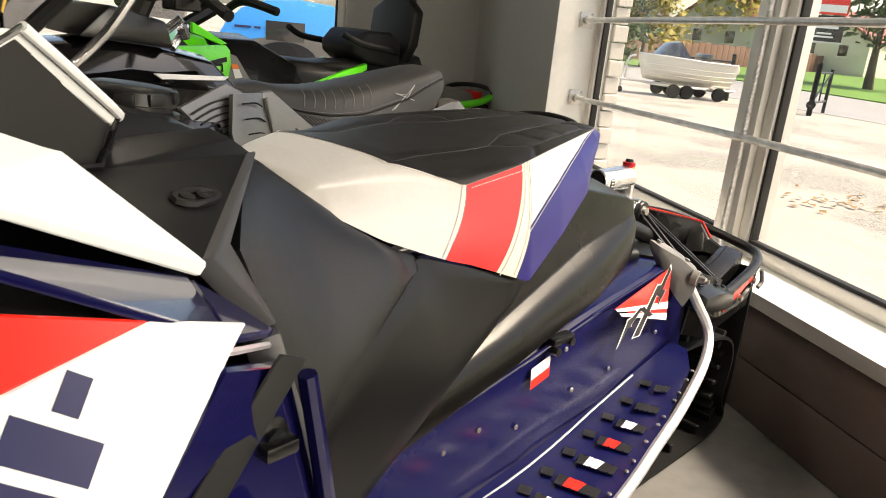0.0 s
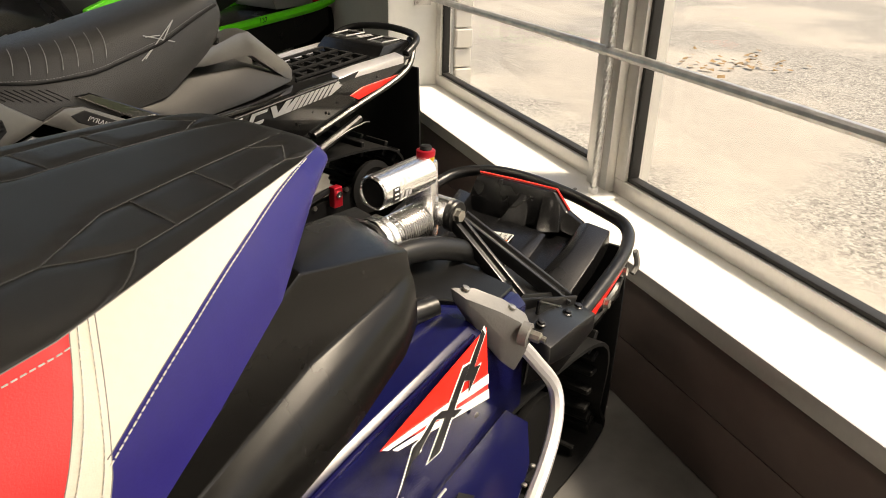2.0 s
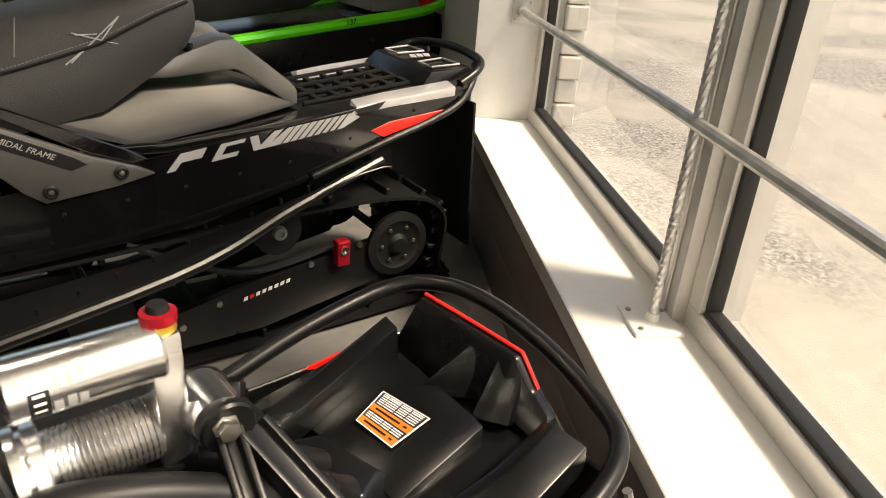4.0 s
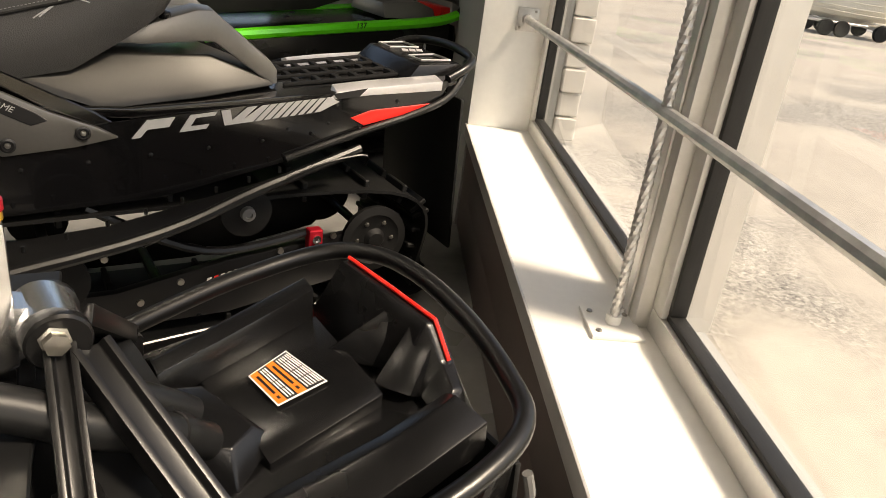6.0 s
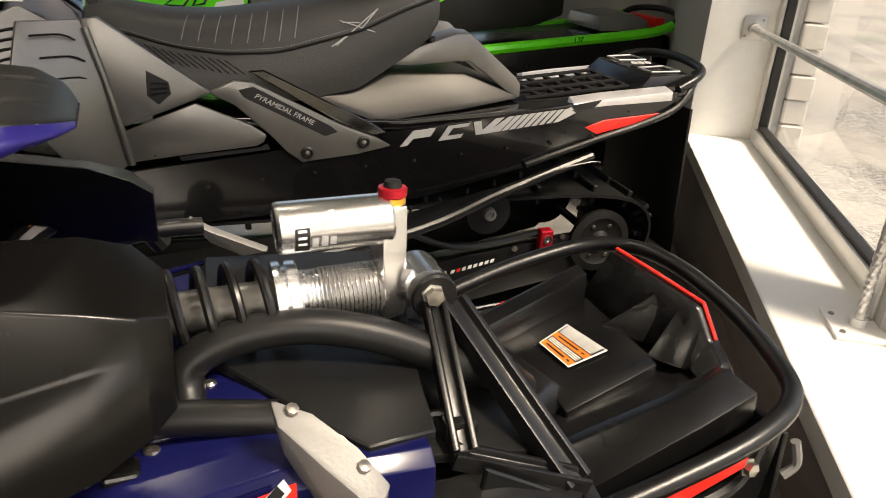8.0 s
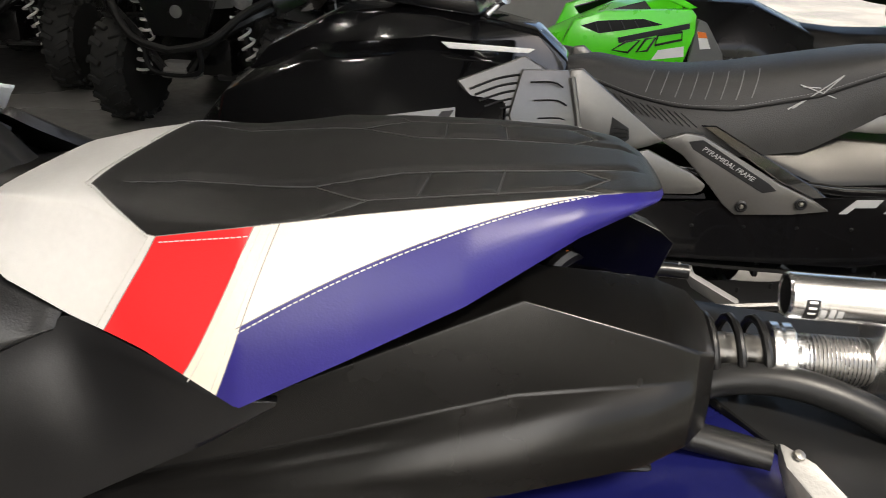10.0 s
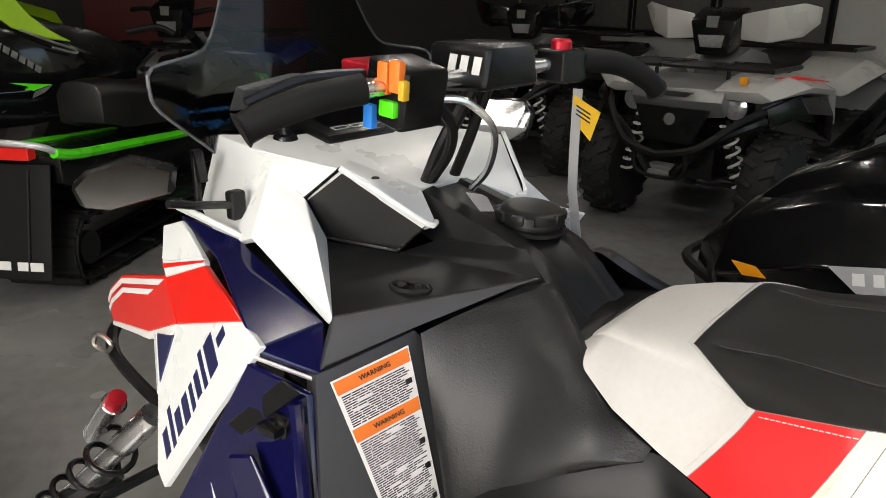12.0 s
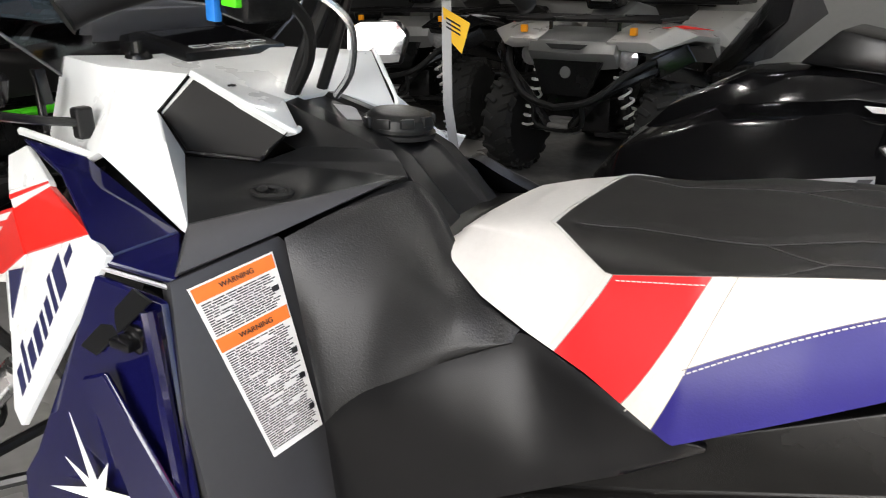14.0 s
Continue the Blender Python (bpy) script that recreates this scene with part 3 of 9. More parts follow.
# tunnel, running boards and their rolled edges
TUN = [(-1.35, 0.43, 0.28), (-0.9, 0.47, 0.288), (-0.55, 0.535, 0.318), (-0.18, 0.605, 0.398), (-0.05, 0.60, 0.41)]
tun = part("tunnel", loft([[V(s, 0.218, zb), V(s, 0.214, zt - 0.012), V(s, 0.2, zt), V(s, -0.2, zt), V(s, -0.214, zt - 0.012), V(s, -0.218, zb)] for s, zt, zb in TUN], bevel=0.002), TUNNEL_BLUE, main, "glossy blue aluminium tunnel")
for sg in (1, -1):
    flip = Matrix.Diagonal((1, sg, 1, 1))
    part("tunnel_edge", moved(tube([V(-1.1, 0.222, 0.449), V(-0.9, 0.222, 0.469), V(-0.55, 0.222, 0.533), V(-0.19, 0.218, 0.603)], 0.0036, 8), flip), BLUE, tun, "rolled glossy tunnel edge")
    board = part("running_board", moved(loft([[V(s, 0.222, zb), V(s, w, zb - 0.004), V(s, w, zb - 0.012), V(s, 0.222, zb - 0.008)] for s, zb, w in ((-1.35, 0.292, 0.42), (-0.95, 0.296, 0.415), (-0.6, 0.325, 0.395), (-0.35, 0.365, 0.355), (-0.16, 0.415, 0.30), (-0.1, 0.43, 0.26))]), flip), TUNNEL_BLUE, main, "blue running board with serrated traction holes")
    part("edge_tube", moved(tube([V(-1.35, 0.425, 0.286), V(-0.95, 0.42, 0.289), V(-0.6, 0.40, 0.318), V(-0.35, 0.362, 0.357), V(-0.18, 0.325, 0.398), V(-0.085, 0.297, 0.43), V(-0.055, 0.275, 0.47), V(-0.085, 0.255, 0.525), V(-0.11, 0.245, 0.56)], 0.0105, 10), flip), EDGE, board, "pale rolled outer tube")
    part("board_seam", moved(tube([V(-1.0, 0.245, 0.299), V(-0.6, 0.245, 0.328), V(-0.26, 0.232, 0.398)], 0.002, 5), flip), EDGE, board)
    for i in range(11):
        k = i / 10
        s = -0.92 + 0.66 * k
        zb = between([(-1.35, 0.292), (-0.95, 0.296), (-0.6, 0.325), (-0.35, 0.365), (-0.16, 0.415)], s)[0]
        w = between([(-1.35, 0.42), (-0.95, 0.415), (-0.6, 0.395), (-0.35, 0.355), (-0.16, 0.30)], s)[0]
        inner, outer = 0.262 + 0.03 * (1 - k), w - 0.022
        big = [V(s - 0.017, inner + 0.026, zb + 0.002), V(s + 0.012, inner + 0.016, zb + 0.003), V(s + 0.030, outer - 0.006, zb + 0.002), V(s + 0.004, outer, zb + 0.001)]
        # no opening is cut: a black plate paints the dark of the hole
        hole = part("traction_hole", moved(plate(big, 0.002), flip), DECAL_BLACK, board, "black serrated plate for the dark of an open hole")
        if 2 < i < 9 and sg == 1:
            part("glimpse", moved(plate([p + Vector((0, 0, 0.0025)) for p in (lerp(big[0], big[3], 0.2), lerp(big[1], big[2], 0.25), lerp(big[1], big[2], 0.65), lerp(big[0], big[3], 0.55))], 0.0008, out=Vector((0, 0, 1))), flip), RED if i % 2 else DECAL_WHITE, hole, "painted part seen below")
        teeth = []
        for a, b in ((big[0], big[3]), (big[1], big[2])):
            for q in range(4):
                c = lerp(a, b, 0.15 + 0.23 * q)
                teeth.append(lathe([(0, 0.0022), (0.003, 0.0014), (0.004, 0.0)], c, c + Vector((0, 0, 1)), 6))
        part("teeth", moved(join(*teeth), flip), TUNNEL_BLUE, hole)
        # smaller black plate, likewise painted dark in place of a hole
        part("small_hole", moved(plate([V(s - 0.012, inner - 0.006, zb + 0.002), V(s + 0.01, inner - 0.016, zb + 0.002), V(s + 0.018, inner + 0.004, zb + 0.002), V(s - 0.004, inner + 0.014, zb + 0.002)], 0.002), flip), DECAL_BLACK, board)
    for i in range(16):
        p = smooth_path([V(-0.95, 0.405, 0.300), V(-0.6, 0.385, 0.329), V(-0.35, 0.346, 0.369), V(-0.16, 0.305, 0.41)], 8)
        c = p[int(i / 15 * (len(p) - 1))]
        part("rivet", moved(lathe([(0, 0.0045), (0.002, 0.0038), (0.003, 0.0)], c, c + Vector((0, 0, 1)), 8), flip), BOLT, board)

TS = [V(-0.602, 0.2240, 0.503), V(-0.552, 0.2240, 0.515), V(-0.552, 0.2265, 0.478), V(-0.602, 0.2265, 0.466)]
sticker = part("small_sticker", patch(TS, [(0, 0), (1, 0), (1, 1), (0, 1)], 0.001, 0.0006), DECAL_WHITE, tun, "small red and white sticker")
part("sticker_band", patch(TS, [(0, 0.55), (1, 0.55), (1, 1), (0, 1)], 0.0016, 0.0005), RED, sticker)
part("cover_latch", join(sbox(-0.56, -0.50, 0.215, 0.236, 0.535, 0.548, 0.003), rod(V(-0.55, 0.22, 0.525), V(-0.55, 0.24, 0.525), 0.008), rod(V(-0.51, 0.22, 0.535), V(-0.51, 0.24, 0.535), 0.008)), STEEL, main, "black cover latch")
for s, z in ((-0.55, 0.505), (-0.5, 0.512), (-0.8, 0.42), (-0.72, 0.43), (-0.62, 0.40), (-0.46, 0.42), (-0.34, 0.43), (-0.3, 0.52), (-0.18, 0.47), (-0.18, 0.51), (-0.18, 0.56)):
    c = V(s, 0.222, z)
    part("rivet", lathe([(0, 0.005), (0.002, 0.004), (0.003, 0.0)], c, c + Vector((0, -1, 0)), 8), BOLT, tun)
for s, l in ((-0.282, 0.124), (-0.222, 0.052), (-0.33, 0.06), (-0.12, 0.17), (-0.3, -0.12), (-0.2, -0.15)):
    c = V(s, l, between([(t[0], t[1]) for t in TUN], s)[0])
    part("bolt", lathe([(0, 0.007), (0.002, 0.007), (0.0045, 0.004), (0.005, 0.0)], c, c + Vector((0, 0, 1)), 10), BOLT, tun)
part("toe_step", join(sbox(-1.02, -0.86, 0.24, 0.37, 0.297, 0.33, 0.012), tube([V(-1.0, 0.23, 0.34), V(-0.92, 0.23, 0.37), V(-0.85, 0.23, 0.35)], 0.006, 6)), TUNNEL_BLUE, main, "blue stiffening bracket")
part("toe_casting", loft([[V(s, 0.40 + a, 0.285 + b) for a, b in ((-0.02, -0.01), (0.03, -0.01), (0.03, 0.03), (-0.02, 0.035))] for s in (-0.86, -0.8, -0.74)], bevel=0.008), CAST, main, "cast aluminium board end")

# ---- its tail: heat shield, tray, bumper, flap ----
part("heat_shield", loft([[V(s, l, z + 0.02 * math.cos(l * 9)) for l in (0.17, 0.1, 0.0, -0.1, -0.2)] + [V(s, l, z - 0.01) for l in (-0.2, 0.0, 0.17)] for s, z in ((-0.16, 0.572), (-0.08, 0.568), (0.02, 0.552), (0.1, 0.535))], bevel=0.003), CONSOLE, main, "dark curved heat shield")
part("shield_plate", plate([V(-0.224, 0.02, 0.613), V(-0.14, 0.15, 0.611), V(-0.104, 0.195, 0.608), V(-0.040, 0.185, 0.604), V(-0.025, 0.10, 0.602), V(0.0, 0.0, 0.60), V(0.05, -0.21, 0.60), V(-0.2, -0.21, 0.613)], 0.012, 0.002, out=Vector((0, 0, 1))), CONSOLE, main, "dark grey plate over the tunnel end")
part("heat_shield_lip", join(tube([V(-0.09, 0.17, 0.578), V(-0.06, 0.165, 0.572), V(-0.03, 0.14, 0.585), V(0.005, 0.145, 0.580)], 0.004, 6), sbox(-0.02, 0.015, 0.125, 0.16, 0.555, 0.585, 0.006)), STEEL, main)

bump = part("rear_bumper", tube([V(0.03, 0.222, 0.47), V(0.18, 0.216, 0.497), V(0.33, 0.202, 0.525), V(0.41, 0.168, 0.537), V(0.443, 0.10, 0.544), V(0.462, 0.0, 0.556), V(0.462, -0.11, 0.566), V(0.44, -0.195, 0.565), V(0.38, -0.245, 0.555), V(0.25, -0.25, 0.53), V(0.1, -0.235, 0.49), V(0.03, -0.23, 0.47)], 0.0125, 12), STEEL, main, "black tubular rear bumper")
for sg in (1, -1):
    flip = Matrix.Diagonal((1, sg, 1, 1))
    part("bumper_stay", moved(tube([V(0.03, 0.218, 0.475), V(0.12, 0.214, 0.44), V(0.3, 0.203, 0.455), V(0.345, 0.197, 0.52)], 0.009, 8), flip), STEEL, bump)
    RQ = [V(0.12, 0.2205, 0.478), V(0.315, 0.205, 0.508), V(0.31, 0.205, 0.475), V(0.12, 0.2205, 0.44)]
    part("side_reflector", moved(patch(RQ, [(0, 0.25), (1, 0.1), (1, 0.5), (0.12, 1)], 0.004, 0.004), flip), REFLECT_RED, bump, "red reflector strip")
    for s, l, z in ((0.322, 0.204, 0.487), (0.10, 0.222, 0.455), (0.23, 0.215, 0.462)):
        c = V(s, l, z)
        part("bolt", moved(lathe([(0, 0.012), (0.003, 0.012), (0.0035, 0.0085), (0.011, 0.0085), (0.012, 0.0)], c, c + Vector((0.1, -1, 0.1)), 6), flip), BOLT, bump)
part("flap_hook", moved(tube([V(0.395, 0.20, 0.50), V(0.40, 0.205, 0.47), V(0.385, 0.203, 0.455)], 0.006, 8), Matrix()), CAST, main)
part("snow_flap", loft([[V(0.40 + 0.05 * k - 0.05 * k * k, l, 0.50 - 0.42 * k) for l in (0.185, 0.1, 0, -0.1, -0.2)] + [V(0.392 + 0.05 * k - 0.05 * k * k, l, 0.50 - 0.42 * k) for l in (-0.2, 0, 0.185)] for k in (0, 0.25, 0.5, 0.75, 1)], bevel=0.002), RUBBER, main, "black rubber snow flap")
part("tail_cheek", join(plate([V(0.0, 0.205, 0.57), V(0.12, 0.212, 0.50), V(0.39, 0.18, 0.52), V(0.38, 0.18, 0.40), V(0.1, 0.2, 0.38), V(-0.02, 0.2, 0.42)], 0.006, 0.002), plate([V(0.0, -0.215, 0.55), V(0.12, -0.222, 0.48), V(0.39, -0.21, 0.5), V(0.38, -0.21, 0.40), V(0.1, -0.21, 0.38), V(-0.02, -0.21, 0.42)], 0.006, 0.002)), BLACK, main, "black tail side plates")

# ---- rear shock absorber ----
shock = new("shock_absorber")
shock.parent = main
A, B = V(-0.47, -0.005, 0.640), V(0.004, 0.014, 0.667)
ax = (B - A).normalized()
def along(d, up=0.0, left=0.0):
    return B - ax * d + Vector((0, 0, up)) + Vector((0, -left, 0))
part("shock_body", lathe([(0, 0.026), (0.002, 0.028), (0.06, 0.028), (0.07, 0.022), (0.36, 0.022)], along(0.045), along(0.3), 20), MATT_GREY, shock)
part("threaded_sleeve", lathe([(0.0, 0.027)] + [(0.004 + 0.0022 * i, 0.0285 if i % 2 else 0.0268) for i in range(34)] + [(0.085, 0.026)], along(0.045), along(0.3), 24), ALU, shock, "threaded silver sleeve")
part("preload_ring", lathe([(0, 0.038), (0.002, 0.0395), (0.011, 0.0395), (0.012, 0.034), (0.015, 0.034), (0.016, 0.040), (0.024, 0.040), (0.025, 0.036)], along(0.128), along(0.3), 12), ALU, shock, "notched silver ring")
part("spring", coil(along(0.155), along(0.43), 0.0405, 0.0054, 9.5, 9), STEEL, shock, "black coil spring")
part("end_block", loft([[along(d, u, l) for l, u in ((w, -0.03), (w, 0.03), (w * 0.8, 0.095), (-w * 0.8, 0.095), (-w, 0.03), (-w, -0.03))] for d, w in ((0.022, 0.018), (0.05, 0.027))], bevel=0.005), ALU, shock, "machined silver end block")
part("shock_eye", join(lathe([(0, 0.024), (0.05, 0.024)], along(0, 0, 0.025), along(0, 0, -0.05), 18), loft([[along(0.005, u, l) for l, u in ((0.012, -0.018), (0.012, 0.018), (-0.012, 0.018), (-0.012, -0.018))], [along(0.03, u, l) for l, u in ((0.018, -0.026), (0.018, 0.026), (-0.018, 0.026), (-0.018, -0.026))]])), ALU, shock)
part("eye_bush", lathe([(0, 0.019), (0.006, 0.02), (0.008, 0.012)], along(0, 0, 0.026), along(0, 0, 0.05), 18), RUBBER, shock)
part("eye_bolt", lathe([(0, 0.0125), (0.004, 0.0125), (0.005, 0.010), (0.013, 0.010), (0.014, 0)], along(0, 0, 0.032), along(0, 0, 0.06), 6), BOLT, shock, "hex bolt")
R0 = along(0.036, 0.077)
res = part("gas_reservoir", lathe([(0, 0.024), (0.003, 0.0265), (0.110, 0.0265), (0.113, 0.0245), (0.1135, 0.023), (0.109, 0.020), (0.109, 0.0)], R0, R0 - ax * 0.3 + Vector((0, 0, 0.004)), 28), ALU, shock, "polished silver gas reservoir")
part("reservoir_end", lathe([(0.1085, 0.0), (0.1085, 0.0205), (0.1115, 0.0205), (0.112, 0.0)], R0, R0 - ax * 0.3, 24), RUBBER, res, "black end cap")
def barrel(d0, d1, a0, a1, lift=0.0004):
    """A curved decal on the reservoir, over angles about its axis."""
    out = []
    side = Vector((0, -1, 0))
    for d in (d0, d1):
        c = R0 - ax * d
        out.append([c + (side * math.cos(a) + Vector((0, 0, 1)) * math.sin(a)) * (0.0265 + lift) for a in [a0 + (a1 - a0) * i / 8 for i in range(9)]])
    return loft(out, closed=False)
part("reservoir_decal", barrel(0.085, 0.099, -0.6, 1.3), DECAL_BLACK, res, "black band")
part("reservoir_mark", join(*[barrel(0.088, 0.096, a, a + 0.10, 0.0009) for a in (-0.3, -0.05, 0.2, 0.45, 0.7)]), DECAL_WHITE, res)
part("reservoir_print", join(*[barrel(d, d + 0.006, a, a + w, 0.0006) for d, a, w in ((0.077, 0.3, 0.8), (0.068, 0.3, 0.7), (0.06, 0.5, 0.5), (0.077, -0.45, 0.4), (0.068, -0.45, 0.45), (0.06, -0.4, 0.35))]), DECAL_GREY, res, "small unreadable print")
part("adjuster_knob", join(lathe([(0, 0.012), (0.002, 0.0145), (0.010, 0.0145), (0.011, 0.010)], along(0.034, 0.100), along(0.034, 0.2), 12)), KNOB_RED, shock, "red adjuster knob")
part("adjuster_collar", lathe([(0, 0.0135), (0.006, 0.013)], along(0.034, 0.0945), along(0.034, 0.2), 16), GOLD, shock, "gold collar")
part("adjuster_cap", lathe([(0, 0.0095), (0.006, 0.008), (0.007, 0.0)], along(0.034, 0.111), along(0.034, 0.2), 12), RUBBER, shock)

part("cross_bar", tube([V(-0.40, 0.10, 0.60), V(-0.28, 0.115, 0.612), V(-0.170, 0.138, 0.610)], 0.0165, 12), STEEL, main, "black round frame tube")
part("cross_bar", tube([V(-0.45, -0.15, 0.64), V(-0.28, -0.19, 0.66), V(-0.2, -0.20, 0.66)], 0.011, 12), STEEL, main, "black round frame tube")
part("pale_casting", plate([V(-0.215, -0.205, 0.675), V(-0.19, -0.20, 0.66), V(-0.12, -0.20, 0.625), V(-0.15, -0.205, 0.618), V(-0.19, -0.207, 0.64)], 0.012, 0.002), CAST, main, "pale cast bracket")
part("engine_guard", tube([V(-0.42, -0.1, 0.62), V(-0.40, -0.13, 0.68), V(-0.34, -0.17, 0.70), V(-0.28, -0.19, 0.68), V(-0.25, -0.2, 0.64)], 0.014, 10), STEEL, main, "black curved guard bar")
part("guard_label", plate([V(-0.385, -0.135, 0.702), V(-0.345, -0.155, 0.716), V(-0.345, -0.16, 0.704), V(-0.385, -0.14, 0.69)], 0.001), ORANGE, main, "small orange label")

# track and skid below the tunnel
def track_loop(root, s0, s1, z0, z1, half, mat, mid=0.0, lugs=44):
    """An endless rubber track with cross lugs."""
    path = smooth_path([V(s0, 0, (z0 + z1) / 2), V(s0 + 0.06, 0, z1), V((s0 + s1) / 2, 0, z1 + 0.0), V(s1 - 0.1, 0, z1), V(s1, 0, z0 + 0.10), V(s1 - 0.06, 0, z0), V((s0 + s1) / 2, 0, z0), V(s0 + 0.1, 0, z0)], 10, True)
    ring = []
    n = len(path)
    for i in range(n):
        d = (path[(i + 1) % n] - path[i - 1]).normalized()
        nrm = Vector((-d.z, 0, d.x))
        ring.append([path[i] + Vector((0, -mid - half, 0)), path[i] + Vector((0, -mid + half, 0)), path[i] + nrm * 0.008 + Vector((0, -mid + half, 0)), path[i] + nrm * 0.008 + Vector((0, -mid - half, 0))])
    belt = part("track", loft(ring + [ring[0]], caps=False), mat, root, "ribbed black rubber track")
    for k in range(lugs):
        i = int(k * n / lugs)
        d = (path[(i + 1) % n] - path[i - 1]).normalized()
        m = Matrix((d, Vector((0, 1, 0)), d.cross(Vector((0, 1, 0))))).transposed().to_4x4()
        m.translation = path[i] + Vector((0, -mid, 0))
        for y in (-0.62, 0, 0.62):
            part("lug", moved(box(-0.007, 0.007, (y - 0.26) * half, (y + 0.26) * half, -0.026, 0.026, 0.003, 1), m), mat, belt)
    return belt


track_loop(main, -1.75, 0.36, 0.03, 0.33, 0.185, RUBBER, 0.0, 40)
for sg in (1, -1):
    for s, z, r in ((0.2, 0.13, 0.09), (-0.2, 0.10, 0.065), (-0.6, 0.1, 0.065), (-1.1, 0.12, 0.07)):
        part("idler_wheel", lathe([(0, r * 0.5), (0.004, r), (0.022, r), (0.026, r * 0.5)], V(s, sg * 0.10, z), V(s, sg * 0.2, z), 20), RUBBER, main)
    part("slide_rail", tube([V(0.2, sg * 0.08, 0.09), V(-0.9, sg * 0.08, 0.08), V(-1.35, sg * 0.08, 0.16)], 0.016, 6), STEEL, main)

# ---- its hood, dash and bars ----
part("belly", loft([mirrored(((0, zt), (w * 0.7, zt - 0.01), (w, zt - 0.1), (w, 0.42), (w * 0.7, 0.26)), s) for s, w, zt in ((-2.02, 0.12, 0.55), (-1.9, 0.2, 0.68), (-1.72, 0.215, 0.83), (-1.55, 0.22, 0.86), (-1.38, 0.24, 0.84))], bevel=0.01), BLACK, main, "black lower nose body")
for sg in (1, -1):
    def W(s, l, z):
        return V(s, l, z) if sg > 0 else V(s, 0.07 - l, z - 0.05)
    upper = part("upper_side_panel", join(plate([W(-1.672, 0.274, 0.852), W(-1.54, 0.268, 0.842), W(-1.33, 0.296, 0.783), W(-1.353, 0.387, 0.772), W(-1.52, 0.318, 0.834)], 0.008, 0.002), plate([W(-1.33, 0.296, 0.783), W(-1.272, 0.347, 0.747), W(-1.353, 0.387, 0.772)], 0.008, 0.002)), BLUE, main, "glossy indigo upper side panel")
    part("panel_lip", tube([W(-1.705, 0.258, 0.862), W(-1.62, 0.262, 0.857), W(-1.54, 0.262, 0.848)], 0.006, 6), WHITE, upper, "white edge of the panel")
    part("panel_edge", tube([W(-1.353, 0.387, 0.768), W(-1.272, 0.348, 0.743)], 0.003, 6), EDGE, upper)
    lower = part("lower_side_panel", plate([W(-1.36, 0.385, 0.76), W(-1.275, 0.36, 0.735), W(-1.215, 0.40, 0.48), W(-1.25, 0.41, 0.35), W(-1.62, 0.40, 0.28), W(-1.70, 0.35, 0.35), W(-1.563, 0.388, 0.462)], 0.01, 0.003), BLUE, main, "glossy indigo lower side panel with a white star shape")
    part("panel_rib", plate([W(-1.376, 0.415, 0.639), W(-1.329, 0.415, 0.657), W(-1.205, 0.418, 0.495), W(-1.30, 0.418, 0.44)], 0.008, 0.003), BLUE, lower, "lighter indigo rib")
    part("panel_post", tube([W(-1.273, 0.392, 0.735), W(-1.245, 0.405, 0.58), W(-1.225, 0.41, 0.42)], 0.009, 8), BLUE, lower, "indigo edge post")
    part("panel_latch", join(lathe([(0, 0.02), (0.008, 0.02), (0.01, 0.012), (0.016, 0.012), (0.017, 0)], W(-1.312, 0.385, 0.69), W(-1.312, 0.5, 0.69), 14), sbox(-1.33, -1.295, (0.39 if sg > 0 else -0.41), (0.41 if sg > 0 else -0.39), 0.684, 0.696, 0.003)), BLACK, lower, "black turn latch")
    part("panel_slot", plate([W(-1.403, 0.398, 0.664), W(-1.30, 0.385, 0.755), W(-1.27, 0.385, 0.745), W(-1.37, 0.40, 0.66)], 0.004, 0.001), CONSOLE, lower, "grey slot")
    pts = []
    for i in range(16):
        a = 2 * math.pi * i / 16 + 0.25
        r = (0.115 if i % 4 == 0 else 0.07) if i % 2 == 0 else 0.022
        pts.append(W(-1.40 + r * math.cos(a), 0.4175, 0.462 + r * math.sin(a)))
    part("star_shape", plate(pts, 0.001), DECAL_WHITE, lower, "white eight-pointed star shape")
# handlebar
bars = new("handlebar")
bars.parent = main
part("bar", tube([V(-1.340, 0.36, 1.050), V(-1.315, 0.30, 1.072), V(-1.298, 0.248, 1.080), V(-1.288, 0.14, 1.083), V(-1.315, 0.05, 1.078), V(-1.318, -0.06, 1.078), V(-1.285, -0.16, 1.088), V(-1.26, -0.25, 1.09), V(-1.235, -0.36, 1.062)], 0.0115, 12), ALU, bars, "silver handlebar tube")
part("grip", tube([V(-1.352, 0.383, 1.040), V(-1.338, 0.35, 1.056), V(-1.315, 0.30, 1.072), V(-1.298, 0.248, 1.080)], lambda k: 0.0185 + 0.003 * (k < 0.05), 14), RUBBER, bars, "black rubber grip")
part("grip", tube([V(-1.218, -0.41, 1.035), V(-1.225, -0.38, 1.055), V(-1.245, -0.31, 1.082), V(-1.27, -0.21, 1.093)], lambda k: 0.0195 + 0.003 * (k < 0.05), 14), RUBBER, bars, "black rubber grip")
sw = part("switch_block", moved(softened(box(-0.035, 0.038, -0.04, 0.04, -0.05, 0.026, 0.0), 0.009, 3), Matrix.Translation(V(-1.295, 0.175, 1.083)) @ Matrix.Rotation(radians(12), 4, "Y")), BLACK, bars, "black switch block")
